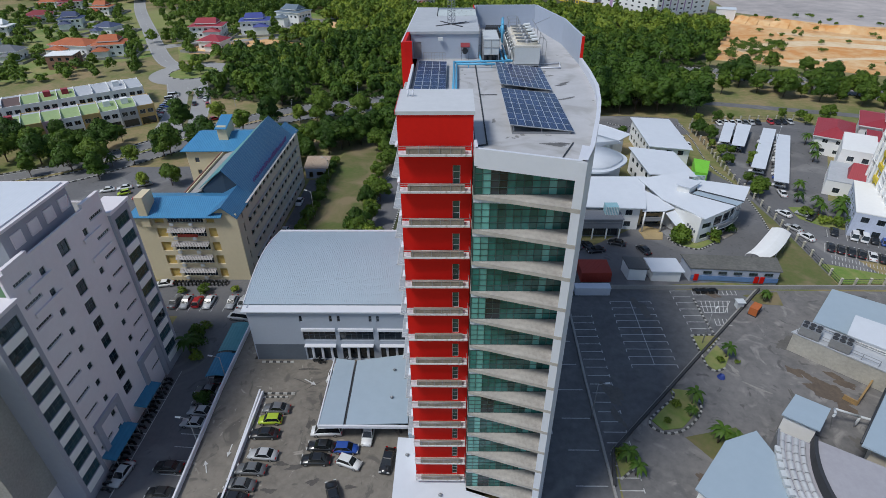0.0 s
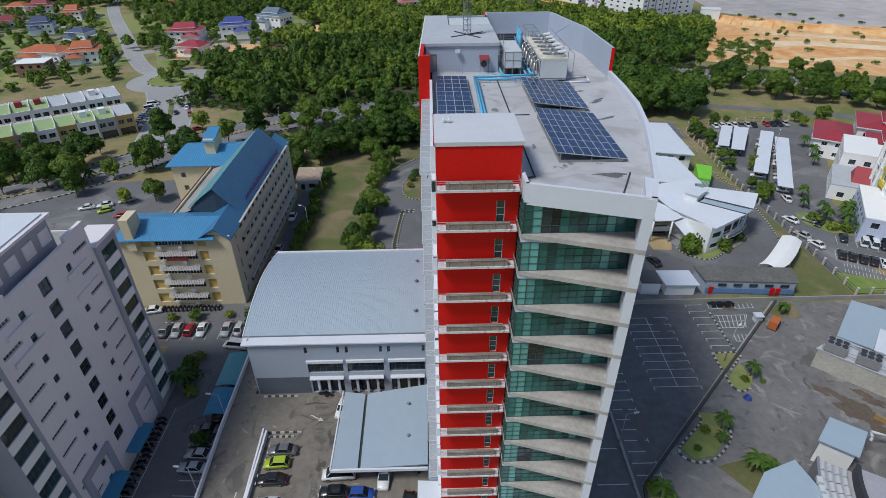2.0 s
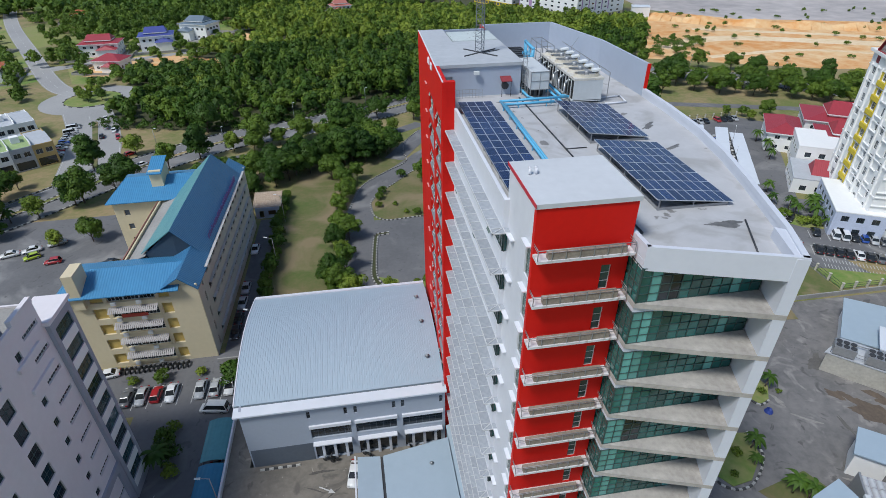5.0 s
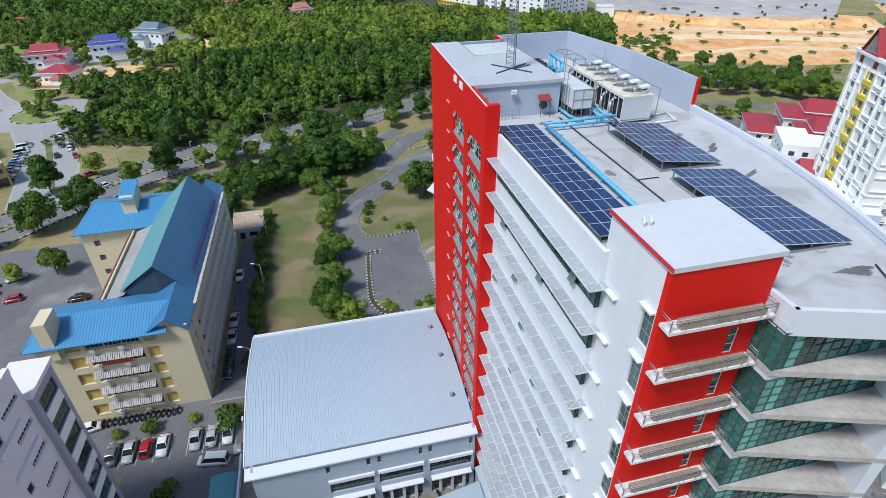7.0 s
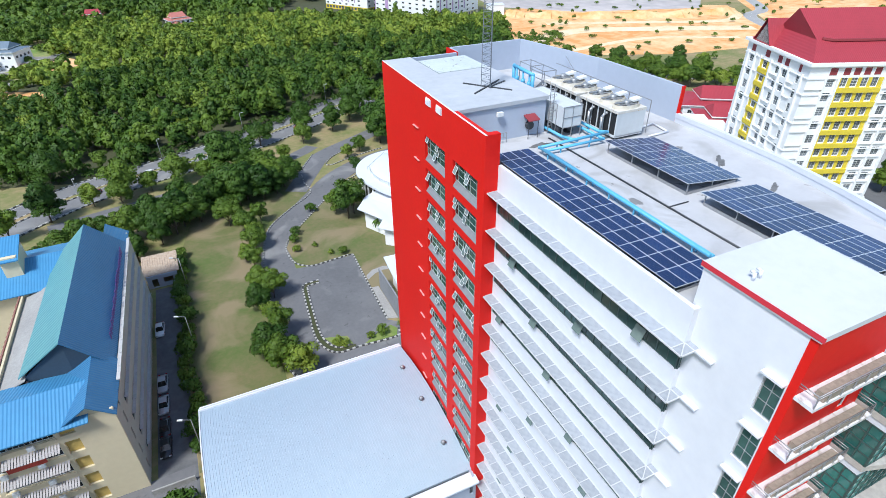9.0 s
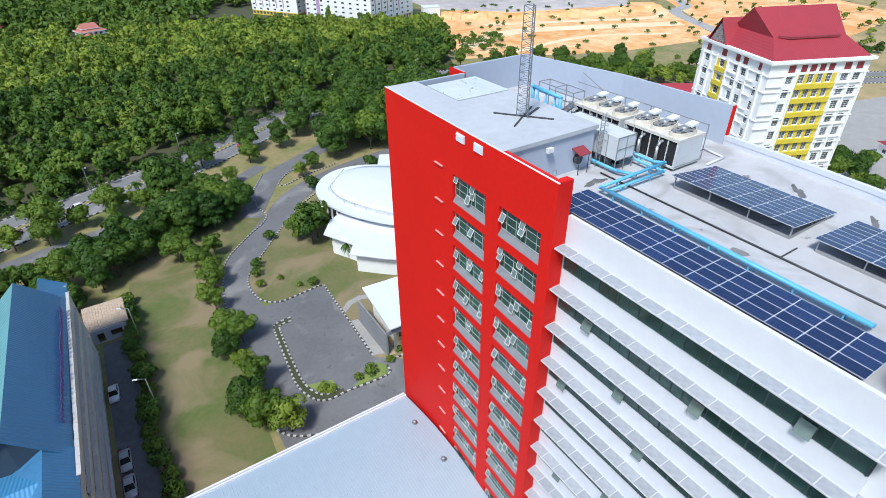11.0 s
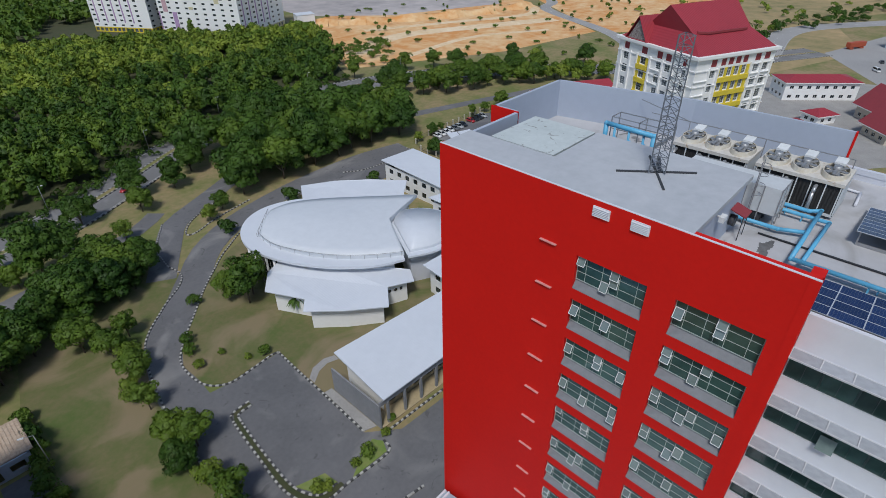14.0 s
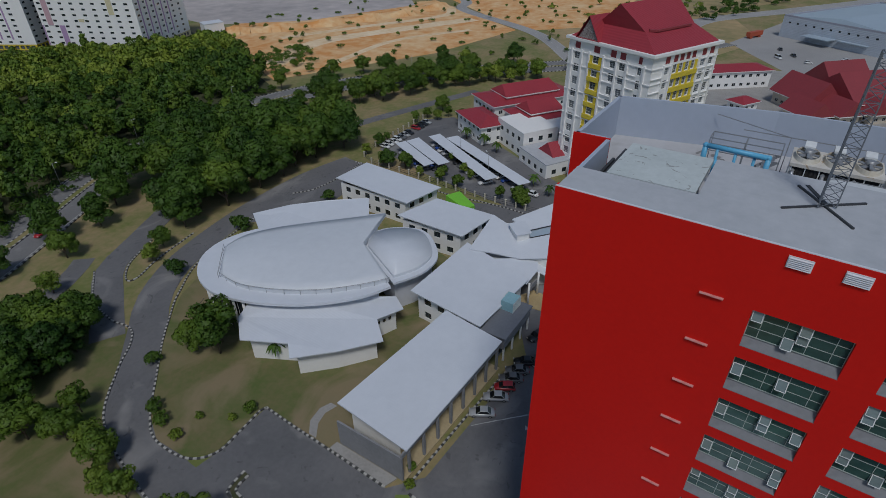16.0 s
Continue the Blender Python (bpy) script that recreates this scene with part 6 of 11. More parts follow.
box(sq, 0.1, 0.16, 0.7, 0.95, -0.95, 0.95)
box(sq, 0.1, 0.16, -0.7, 0.7, 0.7, 0.95)
box(sq, 0.1, 0.16, -0.7, 0.7, -0.95, -0.7)
SQ = mesh_of(sq, "wall_panel", GREY_WALL)
for y in (57.2, 60.4, 63.6, 66.8):
    part("wall_panel", SQ, None, grey, "raised square wall panel", at=G0 @ Matrix.Translation((-54.6, y, 38.3)))
bm = BM()
box(bm, -72, -54.5, 46, 54.2, 33.0, 33.3)
gpart("green_terrace", bm, mat("green_coating", (0.10, 0.19, 0.10), None, 0.8, big=0.3, small=2), "dull green terrace coating")
# blue entrance awning on the street side
for y0, y1, x0, x1, zz in ((61.0, 66.6, -1.0, 2.0, 3.1), (51.0, 58.0, -0.9, 2.1, 2.9)):
    aw = thing("awning", "blue ribbed awning over the block's entrance" if y0 > 60 else "blue ribbed awning along the block's foot", "awning", (-53, (y0 + y1) / 2, 0))
    hw = (y1 - y0) / 2
    bm = BM()
    hexa(bm, [(x0, -hw, zz + 0.3), (x1, -hw, zz - 0.4), (x1, hw, zz - 0.4), (x0, hw, zz + 0.3)], [(x0, -hw, zz + 0.4), (x1, -hw, zz - 0.3), (x1, hw, zz - 0.3), (x0, hw, zz + 0.4)])
    part("sheet", bm, BLUE_SHEET, aw)
    for y in (-hw + 0.3, 0, hw - 0.3):
        bm = BM()
        tube(bm, (x1 - 0.2, y, 0), (x1 - 0.2, y, zz - 0.35), 0.05, 8)
        part("post", bm, GALV, aw)

# carport roofs along the deck wall
for (y0, y1, m, lb) in ((68.0, 73.8, BLUE_SHEET, "blue ribbed carport roof on posts"), (74.4, 82.4, TEAL_SHEET, "faded teal carport roof on posts")):
    cp = thing("carport", lb, "carport", (-41.8, y0, 0))
    bm = BM()
    n = 6
    for i in range(n):
        xa, xb = -2.0 + 4.0 * i / n, -2.0 + 4.0 * (i + 1) / n
        za, zb = 2.7 + 0.5 * math.cos(math.pi * (xa / 4.4)), 2.7 + 0.5 * math.cos(math.pi * (xb / 4.4))
        hexa(bm, [(xa, 0, za), (xb, 0, zb), (xb, y1 - y0, zb), (xa, y1 - y0, za)], [(xa, 0, za + 0.06), (xb, 0, zb + 0.06), (xb, y1 - y0, zb + 0.06), (xa, y1 - y0, za + 0.06)])
    bmesh.ops.remove_doubles(bm, verts=bm.verts, dist=0.004)
    part("sheet", bm, m, cp)
    for x in (-1.8, 1.8):
        for y in (0.4, (y1 - y0) / 2, y1 - y0 - 0.4):
            bm = BM()
            tube(bm, (x, y, 0), (x, y, 2.85), 0.05, 8)
            part("post", bm, GALV, cp)

# ---- yellow five-storey block with blue roofs ----
PALE_SHADE = mat("pale_shade", (0.50, 0.50, 0.49), (0.38, 0.38, 0.37), 0.65, big=0.4, small=3, bump=0.1)
yb = thing("yellow_block", "cream-yellow five-storey block with blue metal roofs", "building", (-56, 101, 0))
Y0 = Matrix.Translation((56, -101, 0))


def ypart(name, bm, material, label="", parent=None):
    return part(name, bm, material, parent or yb, label, at=None if parent else Y0)


FH = 3.55
LOUVRE = mat("louvre_grey", (0.44, 0.42, 0.42), (0.30, 0.285, 0.28), 0.7, big=0.6, small=3)
EV = 17.3
# south wing front
fh = []
for k in range(5):
    z = k * FH
    fh += [(4.1, 6.3, z + 0.9, z + 3.2), (15.5, 17.3, z + 0.9, z + 3.2)]
    fh.append((7.0, 14.9, z + 1.05, z + 2.95))
bm = BM()
wall(bm, (-68.6, 101), (-46.3, 101), 0, EV, fh, t=0.35)
wall(bm, (-68.6, 110.5), (-68.6, 101.35), 0, EV, t=0.3)
ypart("south_wall", bm, YELLOW_WALL)
for k in range(5):
    z = k * FH
    for a, b in ((4.1, 6.3), (15.5, 17.3)):
        bm = BM()
        box(bm, -68.6 + a, -68.6 + b, 101.36, 101.46, z + 0.9, z + 3.2)
        ypart("loggia_back", bm, OCHRE, "ochre recessed loggia")
    for i in range(3):
        window(yb, Y0 @ along((-68.6, 101), (-46.3, 101), 7.0 + 2.63 * i + 0.05, 0.2, z + 1.05), 2.53, 1.9, 4, 2, WHITE_FRAME, DARK_GLASS)
    if k < 4:
        bm = BM()
        for i in range(24):
            x = -61.8 + 0.346 * i
            hexa(bm, [(x, 99.75, z + 2.75), (x + 0.26, 99.75, z + 2.75), (x + 0.26, 101, z + 3.35), (x, 101, z + 3.35)], [(x, 99.75, z + 2.81), (x + 0.26, 99.75, z + 2.81), (x + 0.26, 101, z + 3.41), (x, 101, z + 3.41)])
        ypart("sunshade", bm, LOUVRE, "sloping grey louvred window shade")
    bm = BM()
    box(bm, -61.8, -53.6, 100.85, 101.0, z + 0.5, z + 0.95)
    ypart("planter_ledge", bm, YELLOW_WALL)
    for x in (-60.6, -56.4):
        bm = BM()
        box(bm, x - 0.4, x + 0.4, 100.4, 100.75, z + 0.5, z + 1.15)
        tube(bm, (x, 100.4, z + 0.82), (x, 100.36, z + 0.82), 0.24, 12)
        ypart("condenser", bm, CARD_WHITE, "air-conditioner outdoor unit")
bm = BM()
box(bm, -60.0, -55.6, 100.55, 100.62, 3.62 * FH - 1.0, 3.62 * FH - 0.3)
ypart("banner", bm, BANNER, "faded red banner")
# small notches, pilasters
bm = BM()
box(bm, -66.8, -65.0, 100.3, 101, 14.6, 21.6)
box(bm, -66.8, -65.0, 101, 104.5, 17, 21.6)
ypart("stair_tower", bm, YELLOW_WALL, "cream stair tower above the roof")
# east wing, facing the lane
eh = []
for k in range(5):
    for i in range(14):
        eh.append((5.5 + 3.0 * i, 7.3 + 3.0 * i, k * FH + 1.2, k * FH + 2.7))
    eh.append((2.4, 3.0, k * FH + 0.6, k * FH + 2.8))
bm = BM()
wall(bm, (-46.3, 101.35), (-45.2, 150.8), 0, EV - 0.4, eh, t=0.35)
wall(bm, (-45.2, 150.8), (-57.0, 150.8), 0, EV, t=0.3)
wall(bm, (-57.0, 150.8), (-57.6, 110.5), 0, EV, t=0.3)
wall(bm, (-57.6, 110.5), (-68.6, 110.5), 0, EV, t=0.3)
# east face shade is put into the colour: beige-grey for the cream wall
ypart("east_wall", bm, BEIGE, "lane-side walls, cream greyed to look shaded")
for u0, u1, z0, z1 in eh:
    window(yb, Y0 @ along((-46.3, 101.35), (-45.2, 150.8), u0, 0.2, z0), u1 - u0, z1 - z0, 2 if u1 - u0 > 1 else 1, 2, MULLION, DARK_GLASS)
for k in range(5):
    bm = BM()
    beam(bm, (-46.0 + 0.22, 106.5, k * FH + 3.0), (-45.2 + 0.12, 148.6, k * FH + 3.0), 0.5, 0.07)
    for i in range(15):
        t = i / 14
        box(bm, -46.1 + 0.9 * t + 0.3, -46.1 + 0.9 * t + 0.55, 106.4 + 42 * t, 106.5 + 42 * t, k * FH + 3.0, k * FH + 3.14)
    ypart("lane_shade", bm, PALE_SHADE, "long grey window shade")
# roofs: long steep blue gable, lower south and north gables, teal west slope


def roof_plane(name, quad, material, label="", th=0.18):
    bm = BM()
    hexa(bm, [(x, y, z - th) for x, y, z in quad], quad)
    return ypart(name, bm, material, label)


roof_plane("east_slope", [(-46.2, 110.3, 17.0), (-45.3, 146.8, 17.2), (-50.4, 144.2, 24.1), (-51.4, 109.9, 23.5)], BLUE_ROOF_Y, "steep blue metal roof, coloured darker as its shaded slope")
roof_plane("west_slope", [(-51.4, 109.9, 23.5), (-50.4, 144.2, 24.1), (-57.0, 143.5, 18.4), (-58.2, 111.5, 18.2)], TEAL_ROOF, "faded teal metal roof slope")
bm = BM()
prism(bm, [(-51.4, 110.4), (-46.6, 110.7), (-57.4, 111.6)], [17.0, 17.0, 17.0], [23.2, 17.1, 18.1])
ypart("gable_end", bm, mat("gable_dark", (0.035, 0.06, 0.09), None, 0.7), "dark blue gable end")
bm = BM()
prism(bm, [(-50.6, 143.6), (-45.6, 146.2), (-57.0, 143.2)], [17.0, 17.0, 17.0], [23.7, 17.1, 18.2])
ypart("gable_end", bm, BEIGE)
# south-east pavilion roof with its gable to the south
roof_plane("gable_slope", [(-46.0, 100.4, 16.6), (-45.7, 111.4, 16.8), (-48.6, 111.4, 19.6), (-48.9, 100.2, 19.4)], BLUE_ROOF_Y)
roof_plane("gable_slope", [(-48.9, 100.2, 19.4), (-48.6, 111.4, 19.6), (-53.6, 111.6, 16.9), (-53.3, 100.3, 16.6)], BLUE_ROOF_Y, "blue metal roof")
bm = BM()
prism(bm, [(-46.3, 101.1), (-48.9, 101.1), (-53.2, 101.1), (-53.2, 101.4), (-48.9, 101.4), (-46.3, 101.4)], EV - 0.45, [EV - 0.35, 19.2, EV - 0.5, EV - 0.5, 19.2, EV - 0.35])
ypart("south_gable", bm, YELLOW_WALL)
roof_plane("south_slope", [(-69.6, 99.9, 17.1), (-49.2, 99.9, 17.1), (-49.0, 105.8, 19.3), (-67.0, 105.8, 19.3)], BLUE_ROOF_X, "light blue metal roof")
roof_plane("south_slope_back", [(-67.0, 105.8, 19.3), (-49.0, 105.8, 19.3), (-49.0, 111.2, 17.3), (-69.6, 111.2, 17.3)], BLUE_ROOF_X)
roof_plane("south_hip", [(-69.7, 111.2, 17.2), (-69.7, 99.9, 17.1), (-66.9, 105.7, 19.35), (-66.9, 105.9, 19.35)], BLUE_ROOF_X)
# north wing with its stair head
bm = BM()
wall(bm, (-72.0, 136.5), (-57, 136.5), 0, EV, [(2, 3.2, 3 + FH * k, 4.4 + FH * k) for k in range(4)], t=0.3)
wall(bm, (-72.0, 150.8), (-72.0, 136.5), 0, EV, t=0.3)
wall(bm, (-57, 150.8), (-72, 150.8), 0, EV, t=0.3)
ypart("north_wall", bm, YELLOW_WALL)
roof_plane("north_slope", [(-73.0, 135.6, 17.2), (-50.5, 135.6, 17.4), (-50.5, 143.4, 20.2), (-70.2, 143.4, 20.0)], BLUE_ROOF_X, "light blue metal roof")
roof_plane("north_slope_back", [(-70.2, 143.4, 20.0), (-50.5, 143.4, 20.2), (-46.0, 151.8, 17.4), (-73.0, 151.8, 17.2)], BLUE_ROOF_X)
roof_plane("north_hip", [(-73.1, 151.8, 17.2), (-73.1, 135.6, 17.2), (-70.1, 143.3, 20.05), (-70.1, 143.5, 20.05)], BLUE_ROOF_X)
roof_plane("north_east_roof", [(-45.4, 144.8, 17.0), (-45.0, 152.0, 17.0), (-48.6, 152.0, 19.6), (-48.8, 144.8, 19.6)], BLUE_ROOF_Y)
bm = BM()
box(bm, -63.6, -61.0, 139.8, 145.2, 17, 22.6)
ypart("stair_head", bm, YELLOW_WALL)
bm = BM()
hexa(bm, [(-63.9, 139.2, 22.0), (-60.7, 139.2, 22.0), (-60.7, 145.6, 23.8), (-63.9, 145.6, 23.8)], [(-63.9, 139.2, 22.2), (-60.7, 139.2, 22.2), (-60.7, 145.6, 24.0), (-63.9, 145.6, 24.0)])
ypart("stair_head_roof", bm, BLUE_ROOF_X)
# west gallery with a pale lean-to and pergola rail
bm = BM()
hexa(bm, [(-61.6, 111, 16.2), (-57.4, 111, 17.8), (-56.8, 136, 17.8), (-61.2, 136, 16.2)], [(-61.6, 111, 16.35), (-57.4, 111, 17.95), (-56.8, 136, 17.95), (-61.2, 136, 16.35)])
ypart("gallery_roof", bm, PAVING, "pale flat gallery roof")
bm = BM()
wall(bm, (-61.6, 136), (-61.6, 110.6), 0, 17.0, t=0.3)
ypart("gallery_wall", bm, YELLOW_WALL)
bm = BM()
for i in range(21):
    y = 111.5 + 1.2 * i
    beam(bm, (-61.7, y, 17.0), (-63.0, y - 0.5, 15.4), 0.1)
beam(bm, (-61.8, 111, 17.05), (-61.8, 136, 17.05), 0.2, 0.25)
ypart("pergola_rail", bm, mat("faded_red_steel", (0.30, 0.13, 0.10), None, 0.7), "faded red steel rail")
# dark raised letters, unreadable at this distance, as plain bars on the roof edge
bars = BM()
rg = random.Random(3)
for i in range(26):
    t = i / 25
    y = 115.5 + 26 * t
    x = -46.7 + 0.75 * t * 1.1
    box(bars, x - 0.05, x + 0.05, y, y + rg.uniform(0.45, 0.75), 17.4, 17.4 + rg.uniform(1.2, 1.7))
ypart("roof_lettering", bars, mat("dark_violet", (0.10, 0.05, 0.20), None, 0.6), "row of dark violet raised letters")
bm = BM()
box(bm, -57.2, -46.5, 101.5, 150.5, 0.5, 16.6)
box(bm, -68.3, -57.2, 102.2, 110.2, 0.5, 16.6)
box(bm, -71.7, -57.2, 136.8, 150.5, 0.5, 16.6)
ypart("inner_core", bm, HALL_DARK)

# tiled shed at the end of the lane
sh = thing("shed", "small grey shed with a cream tiled roof", "shed", (-42.5, 157.5, 0))
bm = BM()
wall(bm, (-3.2, -2.6), (3.2, -2.6), 0, 3.2, [(1.0, 2.2, 0.3, 2.3), (3.4, 5.4, 1.0, 2.3)], t=0.25)
wall(bm, (3.2, -2.6), (3.2, 4.0), 0, 3.2, t=0.25)
wall(bm, (3.2, 4.0), (-3.2, 4.0), 0, 3.2, t=0.25)
wall(bm, (-3.2, 4.0), (-3.2, -2.6), 0, 3.2, t=0.25)
part("wall", bm, HALL_WALL, sh)
bm = BM()
hexa(bm, [(-3.8, -2.2, 3.1), (3.8, -2.2, 3.1), (3.8, 4.6, 4.4), (-3.8, 4.6, 4.4)], [(-3.8, -2.2, 3.25), (3.8, -2.2, 3.25), (3.8, 4.6, 4.55), (-3.8, 4.6, 4.55)])
for i in range(15):
    x = -3.6 + 7.2 * i / 14
    beam(bm, (x, -2.2, 3.28), (x, 4.6, 4.58), 0.16, 0.12)
part("roof", bm, mat("cream_tile", (0.52, 0.42, 0.32), (0.36, 0.26, 0.19), 0.8, big=1.5, small=3, contrast=0.4), sh, "cream and brown tiled roof")


# ---- white pavilion complex ----
def plate(bm, pts, th=0.25):
    """A thin sloping roof sheet on any outline of (x, y, z)."""
    xy = [(p[0], p[1]) for p in pts]
    prism(bm, xy, [p[2] - th for p in pts], [p[2] for p in pts])


def inset(pts, d):
    c = Vector((sum(p[0] for p in pts) / len(pts), sum(p[1] for p in pts) / len(pts)))
    out = []
    for p in pts:
        v = Vector((p[0], p[1])) - c
        k = max(0.2, 1 - d / v.length)
        out.append((c.x + v.x * k, c.y + v.y * k))
    return out


def ccw(pts):
    a = sum(pts[i][0] * pts[(i + 1) % len(pts)][1] - pts[(i + 1) % len(pts)][0] * pts[i][1] for i in range(len(pts)))
    return pts if a > 0 else pts[::-1]


def pavilion(name, roof, label, over=1.2, wins=True, wall_mat=PURE_WHITE, floors=2, roof_mat=WHITE_ROOF):
    """A flat-roofed block under an overhanging sheet roof given by its corners; windows in rows on each long wall."""
    roof = ccw(list(roof))
    cx, cy = sum(p[0] for p in roof) / len(roof), sum(p[1] for p in roof) / len(roof)
    th = thing(name, label, "building", (cx, cy, 0))
    m = Matrix.Translation((-cx, -cy, 0))
    bm = BM()
    plate(bm, roof)
    part("roof", bm, roof_mat, th, "white ribbed metal roof" if roof_mat is WHITE_ROOF else "", at=m)
    foot = ccw(inset(roof, over))
    zt = min(p[2] for p in roof) - 0.26
    for i in range(len(foot)):
        a, b = foot[i], foot[(i + 1) % len(foot)]
        L = math.dist(a, b)
        hs = []
        n = int((L - 1.5) / 3.2)
        if wins and n > 0:
            gap = (L - n * 1.7) / (n + 1)
            for f in range(floors):
                z = 0.95 + f * zt / floors
                hs += [(gap + (1.7 + gap) * j, gap + (1.7 + gap) * j + 1.7, z, z + min(1.5, zt / floors - 1.3)) for j in range(n)]
        bm = BM()
        wall(bm, a, b, 0, zt + 0.1, hs, t=0.25)
        part("wall", bm, wall_mat, th, at=m)
        for u0, u1, z0, z1 in hs:
            window(th, m @ along(a, b, u0, 0.12, z0), u1 - u0, z1 - z0, 2, 1, MULLION, DARK_GLASS, whole=cx > 95)
    return th


pavilion("teaching_block", [(63.4, 188.6, 7.8), (77.6, 189.4, 6.8), (76.0, 161.6, 6.6), (62.9, 163.8, 7.0)], "white two-storey block under a white sheet roof")
pavilion("teaching_block", [(55.3, 161.0, 8.0), (68.4, 157.9, 7.6), (69.6, 141.3, 6.9), (56.6, 143.1, 7.0)], "white block with dark windows under a white sheet roof")
lb = thing("long_block", "long low block with a tan arcade under a wide white roof", "building", (16, 126, 0))
B0 = Matrix.Translation((-16, -126, 0))
ARCADE_TAN = mat("tan_arcade_wall", (0.46, 0.37, 0.22), (0.36, 0.29, 0.18), 0.8, big=0.3, small=2)
GREY_RENDER = mat("grey_render", (0.27, 0.275, 0.29), (0.20, 0.205, 0.215), 0.8, big=0.3, small=2)
bm = BM()
plate(bm, [(3.4, 133.8, 7.2), (2.2, 119.4, 7.0), (29.8, 118.4, 7.2), (31.5, 131.4, 7.4)])
part("roof", bm, WHITE_ROOF, lb, "white ribbed metal roof", at=B0)
LBS = ((4.6, 122.6), (29.2, 121.6))
lbh = [(0.9 + 3.05 * i, 2.6 + 3.05 * i, z, z + 1.4) for i in range(8) for z in (1.0, 4.3)]
bm = BM()
wall(bm, *LBS, 0, 6.75, lbh, t=0.25)
part("arcade_wall", bm, ARCADE_TAN, lb, "tan rendered arcade wall", at=B0)
for u0, u1, z0, z1 in lbh:
    window(lb, B0 @ along(*LBS, u0, 0.12, z0), u1 - u0, z1 - z0, 2, 1, MULLION, DARK_GLASS)
for a, b in (((29.2, 121.6), (30.2, 130.2)), ((30.2, 130.2), (4.8, 132.4)), ((4.8, 132.4), (4.6, 122.6))):
    bm = BM()
    wall(bm, a, b, 0, 6.75, t=0.25)
    part("wall", bm, PURE_WHITE, lb, at=B0)
bm = BM()
prism(bm, [(1.9, 119.7), (30, 118.7), (30, 121.5), (4.5, 122.5), (1.9, 122.6)], 0, 0.3)
part("arcade_floor", bm, ARCADE_TAN, lb, "sandy tiled arcade floor", at=B0)
bm = BM()
wall(bm, (1.62, 132.6), (1.62, 120.0), 0, 5.4, t=0.3)
part("blade_wall", bm, GREY_RENDER, lb, "plain grey rendered end wall", at=B0)
bm = BM()
beam(bm, (1.7, 120.1, 5.6), (29.8, 119.0, 5.6), 0.25, 0.9)
part("arcade_beam", bm, GREY_RENDER, lb, "grey beam over the arcade", at=B0)
for i in range(8):
    bm = BM()
    x = 3.4 + 3.7 * i
    box(bm, x - 0.2, x + 0.2, 120.0 - 0.036 * i * 3.7 - 0.2, 120.0 - 0.036 * i * 3.7 + 0.2, 0.3, 5.2)
    part("column", bm, GREY_RENDER, lb, at=B0)
pavilion("middle_block", [(33.0, 140.9, 7.3), (31.3, 123.8, 7.0), (49.6, 122.6, 6.9), (54.2, 140.2, 7.6)], "white block under a square sheet roof", over=1.5)
fan = thing("fan_block", "white fan-shaped block with a pointed roof", "building", (64, 128, 0))
F0 = Matrix.Translation((-64, -128, 0))


def fan_z(x, y):
    return 7.3 + 0.09 * (x - 62.2) + 0.07 * (y - 116.6)


def fan_plate(name, pts, th, lift, material, label=""):
    b = BM()
    plate(b, [(x, y, fan_z(x, y) + lift) for x, y in pts], th)
    part(name, b, material, fan, label, at=F0)


fan_plate("roof", ccw([(51.9, 138.3), (55.1, 127.1), (62.2, 116.6), (71.3, 121.2), (62.6, 128.5), (66.0, 140.0)]), 0.28, 0.0, WHITE_ROOF, "white metal roof sheet")
fan_plate("roof", ccw([(64.9, 129.9), (73.9, 122.9), (78.4, 129.7), (66.9, 135.4)]), 0.28, -0.1, WHITE_ROOF, "white metal roof sheet")
fan_plate("roof_strip", ccw([(62.75, 128.6), (71.4, 121.3), (73.7, 122.85), (64.8, 129.8)]), 0.12, -0.16, METAL_ROOF, "grey ribbed roof strip")
for a, b in (((62.6, 128.5), (71.3, 121.2)), ((64.9, 129.9), (73.9, 122.9))):
    bm = BM()
    beam(bm, (*a, fan_z(*a) + 0.06), (*b, fan_z(*b) + 0.06), 0.22, 0.16)
    part("flashing", bm, DARK_STEEL, fan, at=F0)
bm = BM()
prism(bm, ccw([(59.7, 130.4), (62.2, 128.6), (65.8, 131.8), (63.0, 133.9)]), 7.5, 9.8)
part("lantern", bm, PURE_WHITE, fan, "white raised roof lantern", at=F0)
bm = BM()
prism(bm, ccw([(59.2, 130.4), (62.2, 128.1), (66.4, 131.8), (63.0, 134.4)]), 9.8, 10.0)
part("lantern_roof", bm, WHITE_ROOF, fan, at=F0)
FAN_FOOT = [(56.0, 127.4), (61.5, 117.0), (65.6, 119.0), (68.6, 120.8), (71.4, 122.9), (73.8, 125.6), (75.4, 128.4), (65.6, 134.2), (64.4, 138.4), (53.4, 136.6)]
